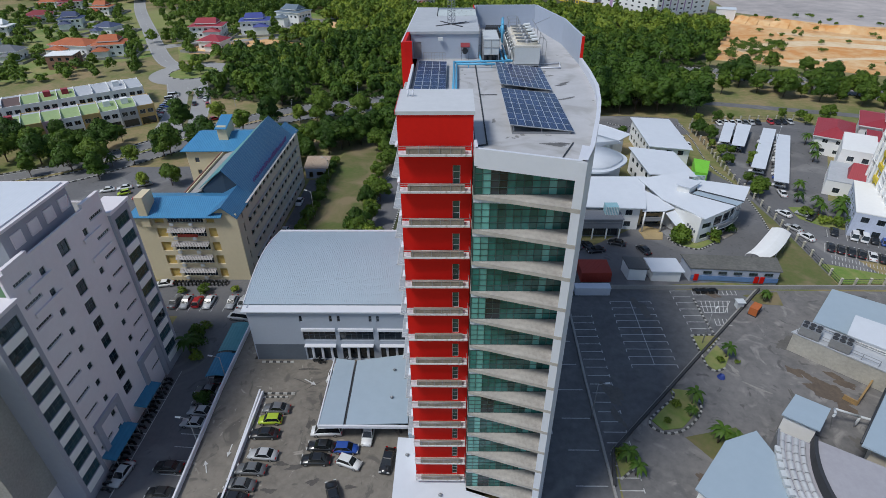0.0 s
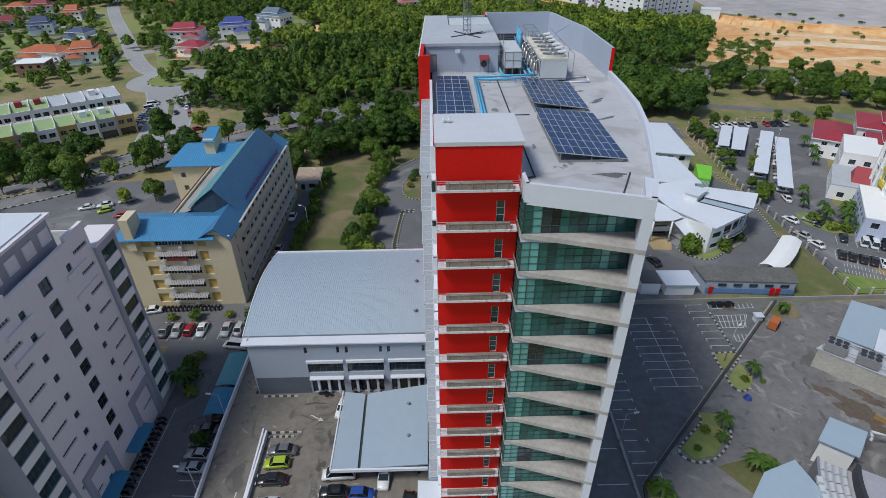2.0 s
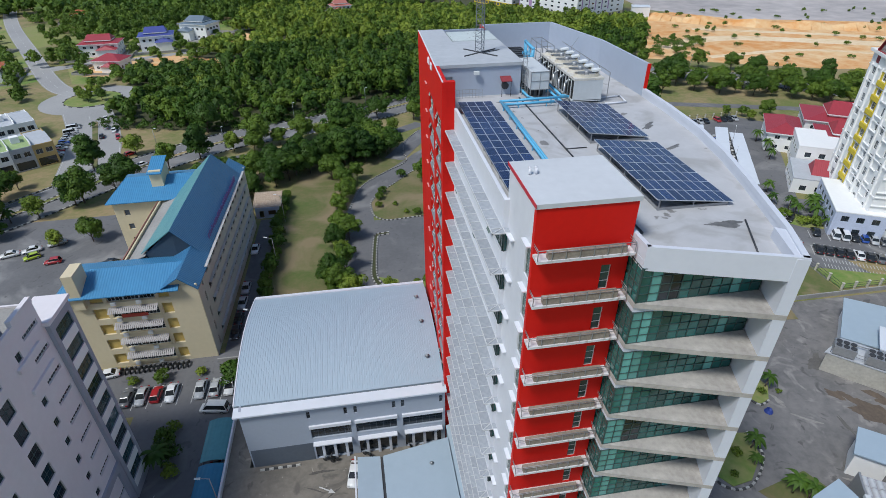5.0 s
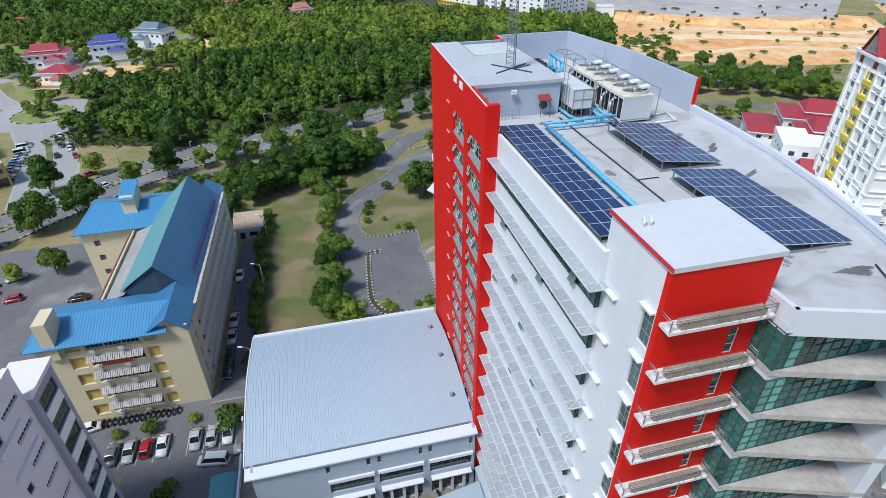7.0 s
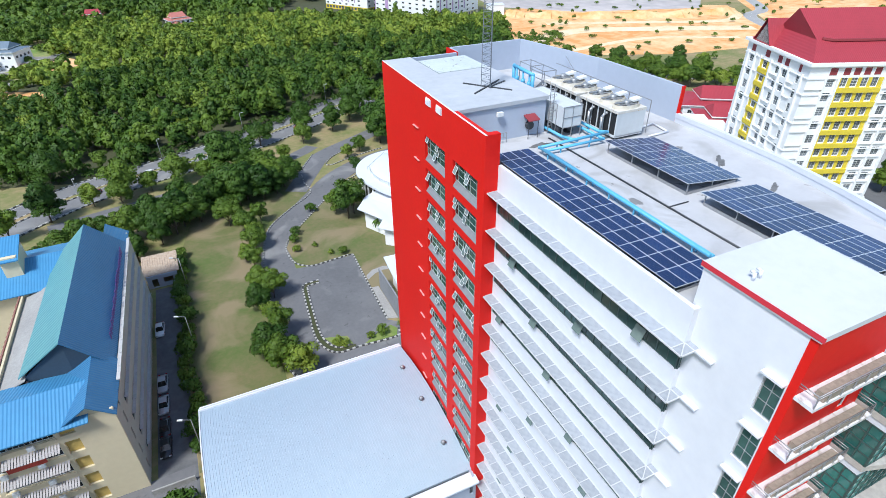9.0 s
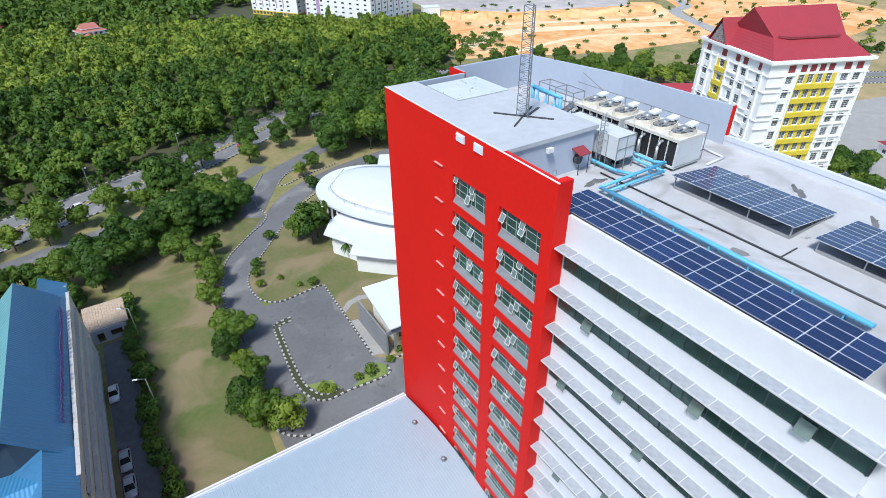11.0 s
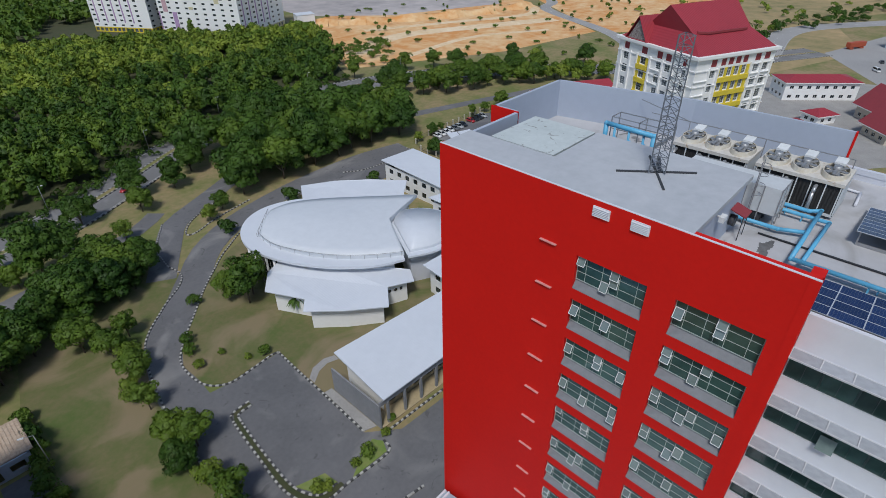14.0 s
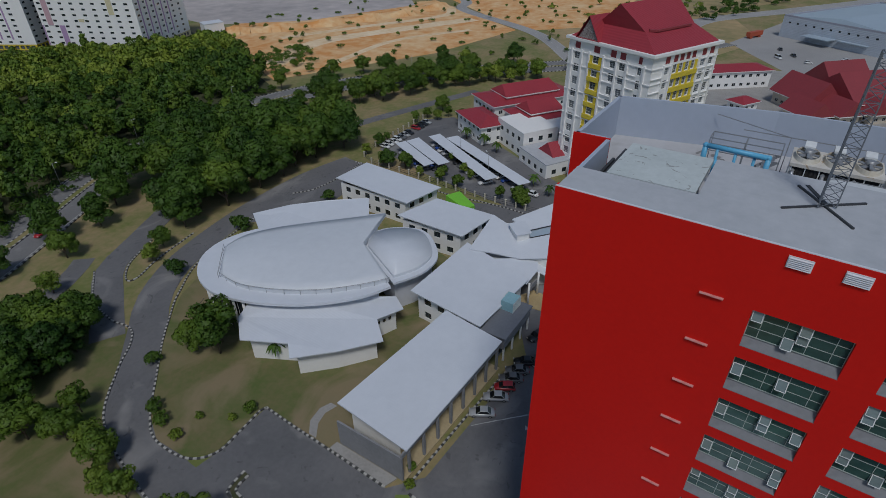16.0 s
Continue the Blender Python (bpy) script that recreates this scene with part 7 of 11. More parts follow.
for i in range(len(FAN_FOOT)):
    a, b = FAN_FOOT[i], FAN_FOOT[(i + 1) % len(FAN_FOOT)]
    L = math.dist(a, b)
    glazed = 2 <= i <= 5
    hs = [(0.25, L - 0.25, 0.5, 2.8), (0.25, L - 0.25, 3.8, 6.3)] if glazed else ([(1.0, L - 0.7, 0.9, 2.2), (1.0, L - 0.7, 3.9, 5.3)] if i == 1 else [])
    bm = BM()
    wall(bm, a, b, 0, min(fan_z(*a), fan_z(*b)) - 0.2, hs, t=0.25)
    part("wall", bm, PURE_WHITE, fan, at=F0)
    for u0, u1, z0, z1 in hs:
        window(fan, F0 @ along(a, b, u0, 0.12, z0), u1 - u0, z1 - z0, 3, 2 if glazed else 1, DARK_STEEL if glazed else MULLION, DARK_GLASS)
FAN_CURVE = [(67.0, 118.6), (69.4, 119.9), (72.3, 122.0), (74.9, 124.9), (76.7, 128.0)]
for a, b, c, d in zip(FAN_FOOT[2:6], FAN_FOOT[3:7], FAN_CURVE[:-1], FAN_CURVE[1:]):
    bm = BM()
    prism(bm, ccw([a, c, d, b]), 2.95, 3.2)
    part("balcony_slab", bm, PURE_WHITE, fan, at=F0)
    bm = BM()
    wall(bm, c, d, 3.2, 4.1, t=0.12)
    part("balcony_parapet", bm, GREY_RENDER, fan, "grey rendered balcony wall", at=F0)
    bm = BM()
    prism(bm, ccw([a, (c[0] + 0.8, c[1] - 0.7), (d[0] + 0.8, d[1] - 0.7), b]), 0, 0.18)
    part("plinth", bm, CONCRETE, fan, "stained concrete apron", at=F0)
for x, y in ((72.2, 122.4), (75.2, 126.0), (77.0, 129.0)):
    for s in (-0.6, 0.6):
        bm = BM()
        tube(bm, (x, y, 3.2), (x + s * 0.6, y + s, fan_z(x, y) - 0.3), 0.09, 8)
        part("prop", bm, PURE_WHITE, fan, at=F0)
for i in range(4):
    bm = BM()
    a = along((56.0, 127.4), (61.5, 117.0), 8.2 + 0.75 * i, -0.03, 3.4 - 0.28 * i)
    box(bm, 0, 0.5, 0, 0.05, 0, 0.75)
    part("sign_bar", bm, HALL_DARK, fan, "dark raised sign", at=F0 @ a)

# low roofs and open entrance between the blocks
link = thing("link_block", "low link between blocks with an open sandy entrance", "building", (53, 125, 0))
L0 = Matrix.Translation((-53, -125, 0))
bm = BM()
plate(bm, ccw([(51.6, 132.8, 7.3), (48.9, 122.7, 6.1), (54.6, 122.8, 6.1), (57.4, 124.0, 6.3), (56.0, 127.2, 6.9)]), 0.2)
part("roof", bm, WHITE_ROOF, link, "white sheet roof", at=L0)
bm = BM()
plate(bm, ccw([(55.0, 123.2, 5.4), (57.8, 124.2, 5.6), (60.0, 120.9, 3.5), (57.0, 119.9, 3.4)]), 0.14)
part("lean_to_roof", bm, WHITE_ROOF, link, "white sloping sheet over the side steps", at=L0)
SANDY = mat("sandy_tiles", (0.50, 0.38, 0.20), (0.40, 0.30, 0.16), 0.7, big=0.4, small=3)
bm = BM()
prism(bm, ccw([(49.4, 118.8), (53.8, 118.5), (55.5, 123.2), (50.9, 125.6), (49.0, 123.0)]), 0, 0.22)
part("floor", bm, SANDY, link, "sandy tiled entrance floor", at=L0)
bm = BM()
prism(bm, ccw([(55.4, 119.8), (57.0, 119.9), (58.4, 121.4), (56.0, 124.6), (54.6, 122.6)]), 0, 0.3)
part("side_wall", bm, GREY_RENDER, link, at=L0)
bm = BM()
wall(bm, (49.2, 122.4), (54.4, 122.4), 3.3, 4.5, t=0.2)
part("balcony_wall", bm, GREY_RENDER, link, "grey rendered balcony wall", at=L0)
bm = BM()
wall(bm, (49.6, 125.9), (55.6, 126.4), 0.2, 6.2, [(0.5, 5.4, 0.3, 2.8), (0.5, 5.4, 3.6, 5.6)], t=0.2)
part("back_wall", bm, ARCADE_TAN, link, "tan rendered back wall", at=L0)
for z in (0.3, 3.6):
    window(link, L0 @ along((49.6, 125.9), (55.6, 126.4), 0.5, 0.1, z), 4.9, 2.0 if z > 1 else 2.5, 3, 1, MULLION, DARK_GLASS)
for x, y in ((49.5, 122.3), (54.2, 122.3)):
    bm = BM()
    tube(bm, (x, y, 0.2), (x, y, 6.0), 0.22, 12)
    part("column", bm, PURE_WHITE, link, at=L0)

wing = thing("side_wing", "dark grey two-storey wing with a flat roof", "building", (38, 121, 0))
W0 = Matrix.Translation((-38, -121, 0))
SLATE = mat("slate_grey_paint", (0.19, 0.20, 0.225), (0.155, 0.165, 0.185), 0.75, big=0.3, small=2)
bm = BM()
prism(bm, [(31.6, 118.6), (43.2, 118.6), (43.2, 123.9), (31.6, 123.9)], 5.75, 6.0)
part("roof", bm, SLATE, wing, "dark grey flat roof", at=W0)
for a, b in (((31.8, 118.9), (43.0, 118.9)), ((43.0, 118.9), (43.0, 123.7)), ((43.0, 123.7), (31.8, 123.7)), ((31.8, 123.7), (31.8, 118.9))):
    bm = BM()
    wall(bm, a, b, 3.4, 5.75, t=0.25)
    part("wall", bm, SLATE, wing, at=W0)
bm = BM()
box(bm, 31.7, 43.1, 118.75, 118.9, 5.0, 5.2)
part("ledge", bm, GREY_RENDER, wing, at=W0)
bm = BM()
prism(bm, [(31.8, 119), (42.9, 119), (42.9, 123.6), (31.8, 123.6)], 3.15, 3.4)
part("upper_floor", bm, SLATE, wing, at=W0)
for a, b in (((31.9, 120.4), (42.8, 120.4)), ((42.8, 120.4), (42.8, 123.6))):
    L = math.dist(a, b)
    bm = BM()
    wall(bm, a, b, 0, 3.15, [(0.2, L - 0.2, 0.3, 2.9)], t=0.15)
    part("wall", bm, SLATE, wing, at=W0)
    window(wing, W0 @ along(a, b, 0.2, 0.06, 0.3), L - 0.4, 2.6, max(2, int(L / 1.6)), 1, MULLION, DARK_GLASS)
for x in (32.2, 35.9, 39.4, 42.7):
    bm = BM()
    box(bm, x - 0.15, x + 0.15, 119.0, 119.3, 0, 3.15)
    part("column", bm, PURE_WHITE, wing, at=W0)
for x, y, z, lb in ((40.6, 122.2, 6.0, "pale blue slatted water tank on a flat roof"), (75.6, 153.2, 0.1, "pale blue slatted water tank on the ground")):
    tk = thing("slatted_tank", lb, "water tank", (x, y, z))
    bm = BM()
    box(bm, -1.6, 1.6, -1.3, 1.3, 0, 2.2)
    part("body", bm, mat("pale_blue", (0.30, 0.52, 0.58), None, 0.6), tk)
    for i in range(9):
        bm = BM()
        xx = -1.6 + 0.4 * i
        box(bm, xx - 0.06, xx + 0.06, -1.4, -1.3, 0, 2.25)
        box(bm, xx - 0.06, xx + 0.06, 1.3, 1.4, 0, 2.25)
        part("slat", bm, WHITE_FRAME, tk)
bm = BM()
prism(bm, [(74.2, 152.6), (77.6, 151.8), (80.6, 158.4), (76.2, 160.2)], 0, [3.2, 3.0, 4.2, 4.4])
single("green_kiosk", bm, LIME, "bright green sheeted kiosk", "kiosk")

# oval assembly hall
ov = thing("oval_hall", "white oval assembly hall with stepped curved roofs", "building", (26, 161, 0))
O0 = Matrix.Translation((-26, -161, 0))


def curve_line(ctrl, n=6):
    """A smooth line through a few setting-out points."""
    out = []
    for i in range(len(ctrl) - 1):
        p0, p1, p2, p3 = (Vector(ctrl[max(0, min(len(ctrl) - 1, i + k))]) for k in (-1, 0, 1, 2))
        for j in range(n):
            t = j / n
            out.append(tuple(0.5 * (2 * p1 + (p2 - p0) * t + (2 * p0 - 5 * p1 + 4 * p2 - p3) * t * t + (3 * p1 - p0 - 3 * p2 + p3) * t ** 3)))
    return out + [tuple(ctrl[-1])]


RIM_Z = 8.6
rim = curve_line([(30.6, 144.0), (24.9, 146.9), (19.2, 152.1), (14.6, 158.8), (11.4, 166.4), (10.3, 173.6), (12.2, 180.2), (17.0, 185.4), (23.4, 187.2), (30.6, 185.0), (38.6, 178.6), (46.4, 171.2), (53.6, 163.4)])
body = curve_line([(29.6, 146.4), (25.8, 148.8), (20.6, 153.4), (16.2, 159.8), (13.2, 167.0), (12.2, 173.4), (13.8, 179.0), (17.9, 183.6), (23.4, 185.3), (29.8, 183.2), (37.4, 177.0), (45.0, 169.8), (50.0, 163.0)])
bm = BM()
plate(bm, [(x, y, RIM_Z) for x, y in rim] + [(39.0, 158.0, RIM_Z)], 0.55)
part("lower_rim", bm, WHITE_ROOF, ov, "white projecting eave", at=O0)
south = curve_line([(14.6, 175.4), (14.4, 168.6), (17.6, 160.2), (21.8, 153.8), (26.8, 148.8), (31.6, 145.2)], 5)
north = curve_line([(22.6, 183.6), (27.6, 183.4), (33.4, 180.2), (39.6, 174.8), (46.0, 168.6), (52.6, 162.4)], 5)
SKEW = Vector((-3.4, 3.9))
bm = BM()
grid = []
for i, (a, b) in enumerate(zip(south, north)):
    s_ = i / (len(south) - 1)
    row = []
    for j in range(11):
        w_ = j / 10
        q = Vector(a).lerp(Vector(b), w_) + SKEW * (s_ ** 3) * (1 - abs(2 * w_ - 1))
        z = RIM_Z + 0.75 + 1.15 * math.sin(math.pi * w_) * (0.55 + 0.45 * math.sin(math.pi * min(1, 0.1 + s_)))
        row.append(bm.verts.new((q.x, q.y, z)))
    grid.append(row)
for r0, r1 in zip(grid, grid[1:]):
    for j in range(10):
        face(bm, (r0[j], r1[j], r1[j + 1], r0[j + 1])).smooth = True
ring = [r[0] for r in grid] + grid[-1][1:-1] + [r[-1] for r in grid[::-1]] + grid[0][1:-1][::-1]
feet = [bm.verts.new((v.co.x, v.co.y, RIM_Z - 0.05)) for v in ring]
for i in range(len(ring)):
    j = (i + 1) % len(ring)
    face(bm, (feet[i], feet[j], ring[j], ring[i]))
bmesh.ops.recalc_face_normals(bm, faces=bm.faces)
part("upper_roof", bm, mat("white_membrane", (0.64, 0.67, 0.71), (0.55, 0.58, 0.62), 0.5, big=0.06, small=0.5, bump=0.05, contrast=0.2), ov, "smooth white curved roof", at=O0)
bm = BM()
rails = [(x + 0.25 * (x - 28) / 15, y + 0.25 * (y - 163) / 15) for x, y in south]
for p, q in zip(rails, rails[1:]):
    tube(bm, (*p, RIM_Z + 1.15), (*q, RIM_Z + 1.15), 0.05, 6)
for p in rails[::2]:
    tube(bm, (*p, RIM_Z), (*p, RIM_Z + 1.15), 0.045, 6)
ends = [Vector(south[0]).lerp(Vector(north[0]), k / 8) + Vector((-0.5, 0.5)) for k in range(9)]
for p, q in zip(ends, ends[1:]):
    tube(bm, (p.x, p.y, RIM_Z + 1.0), (q.x, q.y, RIM_Z + 1.0), 0.05, 6)
for p in ends:
    tube(bm, (p.x, p.y, RIM_Z), (p.x, p.y, RIM_Z + 1.0), 0.05, 6)
part("edge_rail", bm, GALV, ov, "thin edge rail", at=O0)
lobe = curve_line([(32.0, 144.4), (38.0, 141.6), (44.2, 141.8), (48.8, 145.4), (51.9, 149.9), (51.7, 154.0), (48.8, 158.6), (43.6, 161.6)], 4) + [(39.2, 158.2)]
bm = BM()
plate(bm, [(x, y, RIM_Z - 0.25) for x, y in lobe], 0.5)
part("lobe_rim", bm, WHITE_ROOF, ov, "white projecting eave", at=O0)
bm = BM()
inner = [(42.3 + (x - 42.3) * 0.86, 151.6 + (y - 151.6) * 0.86) for x, y in lobe]
lo_ = [bm.verts.new((x, y, RIM_Z - 0.3)) for x, y in inner]
hi_ = [bm.verts.new((x, y, RIM_Z + 0.4)) for x, y in inner]
cv = bm.verts.new((42.3, 151.6, RIM_Z + 0.75))
for i in range(len(inner)):
    j = (i + 1) % len(inner)
    face(bm, (lo_[i], lo_[j], hi_[j], hi_[i]))
    face(bm, (hi_[i], hi_[j], cv)).smooth = True
part("lobe_roof", bm, WHITE_ROOF, ov, "white rounded lobe roof", at=O0)
bm = BM()
prism(bm, body + [(38.0, 157.4)], 0, RIM_Z - 0.5)
part("drum_wall", bm, PURE_WHITE, ov, "white curved wall", at=O0)
west = body[24:49]
for k, (a, b) in enumerate(zip(west, west[1:])):
    d = Vector((b[0] - a[0], b[1] - a[1]))
    n = Vector((d.y, -d.x)).normalized()
    if n.dot(Vector((a[0] - 28, a[1] - 163))) < 0:
        n = -n
    bm = BM()
    p, q = Vector(a) + d * 0.08, Vector(b) - d * 0.08
    o = n * 0.07
    hexa(bm, [(p.x + o.x, p.y + o.y, 0.6), (q.x + o.x, q.y + o.y, 0.6), (q.x - o.x, q.y - o.y, 0.6), (p.x - o.x, p.y - o.y, 0.6)],
         [(p.x + o.x, p.y + o.y, 7.4), (q.x + o.x, q.y + o.y, 7.4), (q.x - o.x, q.y - o.y, 7.4), (p.x - o.x, p.y - o.y, 7.4)])
    part("drum_window", bm, DARK_GLASS, ov, at=O0)
    if k % 2 == 0:
        bm = BM()
        c = Vector(a) + n * 0.9
        tube(bm, (c.x, c.y, 0), (c.x, c.y, RIM_Z - 0.5), 0.28, 12)
        part("column", bm, PURE_WHITE, ov, at=O0)
bm = BM()
prism(bm, [(42.3 + (x - 42.3) * 0.84, 151.6 + (y - 151.6) * 0.84) for x, y in lobe], 0, RIM_Z - 0.7)
part("lobe_wall", bm, TOWER_WALL, ov, at=O0)
bm = BM()
plate(bm, [(29.6, 140.3, 5.2), (31.6, 143.6, 5.6), (27.6, 147.6, 6.5), (20.4, 153.4, 6.8), (15.6, 159.6, 6.8), (13.6, 166.4, 6.8), (9.4, 164.8, 6.4), (5.6, 160.0, 5.9), (9.6, 151.6, 6.0), (7.3, 148.9, 5.6), (13.2, 142.9, 5.6), (20.0, 137.8, 5.3), (23.7, 142.2, 5.9)], 0.22)
part("west_roof", bm, WHITE_ROOF, ov, "low white sheet roof", at=O0)
bm = BM()
prism(bm, [(28.6, 141.6), (30.2, 144.2), (26, 148.4), (20.4, 153.8), (15, 161), (13, 166), (10, 163.4), (7.4, 159.6), (11.4, 151.6), (9.1, 149.1), (14.2, 144.0), (20.0, 139.6), (23.4, 143.6)], 0, 5.1)
part("west_wall", bm, PURE_WHITE, ov, "white rendered wall", at=O0)
for k in range(3):
    bm = BM()
    box(bm, 24.6 + 1.2 * k, 25.5 + 1.2 * k, 142.9 - 0.46 * k, 143.2 - 0.46 * k, 3.4, 4.0)
    part("west_window", bm, DARK_GLASS, ov, at=O0)
bm = BM()
plate(bm, [(38.7, 194.8, 6.3), (46.2, 189.0, 7.0), (53.0, 181.8, 7.3), (59.7, 173.7, 7.2), (54.2, 169.3, 6.4), (48.0, 169.0, 6.4), (32.0, 183.8, 6.3)], 0.25)
part("north_roof", bm, WHITE_ROOF, ov, "low white sheet roof", at=O0)
bm = BM()
prism(bm, [(38.6, 192.6), (46.0, 187.2), (52.0, 180.6), (57.6, 173.8), (53.4, 170.6), (46, 170.0), (34.4, 183)], 0, 6.0)
part("north_wall", bm, PURE_WHITE, ov, at=O0)
bm = BM()
for i in range(9):
    t = i / 8
    tube(bm, (8.6 + 2.2 * t, 178.6 - 9 * t, 0), (8.6 + 2.2 * t, 178.6 - 9 * t, 2.6), 0.08, 6)
    beam(bm, (8.6 + 2.2 * t, 178.6 - 9 * t, 2.6), (12 + 2.0 * t, 180 - 9 * t, 2.9), 0.08)
part("pergola", bm, DARK_STEEL, ov, at=O0)

# ---- yard sheds, tent and fence east of the tower ----
bs = pavilion("blue_shed", [(53.2, 106.2, 4.0), (53.6, 100.8, 3.8), (73.4, 99.2, 3.8), (74.6, 104.6, 4.0)], "long low shed with blue walls and a grimy flat roof", over=0.5, wins=False, wall_mat=mat("pale_blue_wall", (0.40, 0.44, 0.52), (0.32, 0.35, 0.42), 0.75, big=0.4, small=2), roof_mat=mat("grimy_slab", (0.17, 0.165, 0.15), (0.08, 0.08, 0.075), 0.9, big=0.3, small=1.5, contrast=0.4))
BS0 = Matrix.Translation((-bs.location.x, -bs.location.y, 0))
bm = BM()
beam(bm, (54.2, 100.72, 1.25), (73.0, 99.2, 1.25), 0.08, 1.2)
part("blue_dado", bm, mat("blue_wall", (0.14, 0.25, 0.46), (0.11, 0.20, 0.38), 0.75, big=0.4, small=2), bs, "blue painted lower wall", at=BS0)
for i in range(5):
    window(bs, BS0 @ along((54.2, 100.72), (73.0, 99.2), 2.4 + 3.3 * i, -0.04, 2.4), 1.8, 0.7, 3, 1, MULLION, DARK_GLASS, whole=True)
for x in (54.8, 67.8, 69.0):
    bm = BM()
    box(bm, x, x + 0.95, 100.5 - (x - 54) * 0.081, 100.66 - (x - 54) * 0.081, 0.5, 2.2)
    part("hydrant_box", bm, RED, bs, "red hydrant box", at=BS0)
pavilion("small_hut", [(39.6, 105.6, 3.6), (40.0, 101.0, 3.4), (44.4, 100.8, 3.4), (44.2, 105.4, 3.6)], "small white hut with a dark roof", over=0.3, wins=False, roof_mat=mat("dark_slab", (0.12, 0.12, 0.12), (0.08, 0.08, 0.08), 0.85))
pavilion("small_hut", [(44.6, 105.6, 3.3), (45.0, 100.4, 3.0), (52.4, 100.2, 3.0), (52.0, 105.4, 3.3)], "small white hut with a pale blue sheet roof", over=0.7, wins=False)
bm = BM()
box(bm, 29.4, 36.2, 100.4, 105.8, 0, 2.6)
for i in range(21):
    x = 29.5 + 0.32 * i
    box(bm, x, x + 0.12, 100.33, 100.4, 0.1, 2.5)
    box(bm, x, x + 0.12, 100.6, 105.6, 2.6, 2.66)
single("red_container", bm, mat("rust_red", (0.40, 0.05, 0.03), (0.30, 0.04, 0.025), 0.7, small=3), "rust-red ribbed shipping container", "container")
bm = BM()
box(bm, 27.2, 34.8, 95.4, 97.2, 0, 1.9)
box(bm, 27.1, 34.9, 95.3, 97.3, 1.9, 2.05)
single("bin_store", bm, TOWER_WALL, "low pale bin store by the lot", "bin store")
tent = thing("tent", "white tensile car canopy with a curved sheet", "canopy", (76.6, 112, 0))
T0 = Matrix.Translation((-76.6, -112, 0))
TENT_A, TENT_B = curve_line([(69.0, 107.3), (71.2, 108.8), (74.6, 112.2), (78.4, 116.4), (80.9, 119.3)], 4), curve_line([(72.0, 105.2), (75.2, 106.6), (79.2, 110.4), (82.6, 114.4), (84.6, 116.9)], 4)
bm = BM()
rows = []
for i, (a, b) in enumerate(zip(TENT_A, TENT_B)):
    s_ = i / (len(TENT_A) - 1)
    rows.append([(a[0] + (b[0] - a[0]) * w_, a[1] + (b[1] - a[1]) * w_, 3.3 + 0.5 * math.sin(math.pi * s_) + 0.7 * math.sin(math.pi * w_) - 0.3 * w_) for w_ in (0, 0.2, 0.4, 0.6, 0.8, 1)])
for p, q in zip(rows, rows[1:]):
    for j in range(5):
        quad = [p[j], p[j + 1], q[j + 1], q[j]]
        hexa(bm, [(x, y, z - 0.04) for x, y, z in quad], quad)
bmesh.ops.remove_doubles(bm, verts=bm.verts, dist=0.004)
part("sheet", bm, PURE_WHITE, tent, at=T0)
for i in (0, 5, 10, 16):
    for k in (0, 5):
        p = rows[i][k]
        bm = BM()
        tube(bm, (p[0], p[1], 0), (p[0], p[1], p[2] - 0.03), 0.08, 8)
        part("post", bm, GALV, tent, at=T0)
for k in (0, 5):
    for i in range(0, 16, 4):
        bm = BM()
        beam(bm, (*rows[i][k][:2], rows[i][k][2] - 0.1), (*rows[i + 4][k][:2], rows[i + 4][k][2] - 0.1), 0.1)
        part("edge_rail", bm, DARK_STEEL, tent, at=T0)
fence = thing("fence", "cream posts and dark rails of a boundary fence", "fence", (90, 120, 0), kind="structure")
FP = [Vector((113.2 - 3.25 * i, 99.4, 0)) for i in range(8)] + smooth_line([(87.2, 99.4), (87.2, 118), (87.3, 129), (87.2, 141), (86.8, 157), (88, 173.7), (88.9, 186), (89.4, 197.8), (92.4, 203.4), (101, 205.5), (133, 207.5)], 3.2)
fp = BM()
box(fp, -0.19, 0.19, -0.19, 0.19, 0, 1.8)
box(fp, -0.25, 0.25, -0.25, 0.25, 1.8, 1.95)
FPM = mesh_of(fp, "fence_post", mat("cream_post", (0.62, 0.58, 0.48), None, 0.75))
for p in FP:
    part("fence_post", FPM, None, fence, at=Matrix.Translation((p.x - 90, p.y - 120, 0)))
bm = BM()
for p, q in zip(FP, FP[1:]):
    for z in (0.4, 1.0, 1.6):
        beam(bm, (p.x, p.y, z), (q.x, q.y, z), 0.06)
part("fence_rail", bm, DARK_STEEL, fence, at=Matrix.Translation((-90, -120, 0)))

# chiller shed and curved-roof building at the yard's edge
pavilion("plant_shed", [(79.6, 92.0, 4.6), (69.9, 81.6, 4.6), (82.2, 71.2, 4.6), (94.0, 82.0, 4.6)], "plant shed with a blue-grey metal roof", over=0.8, wins=False, roof_mat=METAL_ROOF)
pavilion("plant_annex", [(69.8, 81.4, 4.5), (64.4, 78.8, 4.4), (76.6, 67.2, 4.4), (80.4, 71.4, 4.5)], "low cream annex in front of the plant shed", over=0.4, wins=False, roof_mat=SLAB_TOP, wall_mat=mat("stained_cream", (0.50, 0.48, 0.42), (0.36, 0.34, 0.30), 0.8, big=0.4, small=2))
pavilion("white_roof_shed", [(77.4, 81.6, 6.2), (72.8, 76.4, 5.9), (82.0, 68.6, 5.9), (87.0, 74.0, 6.2)], "shed with a bright white sheet roof", over=0.6, wins=False)
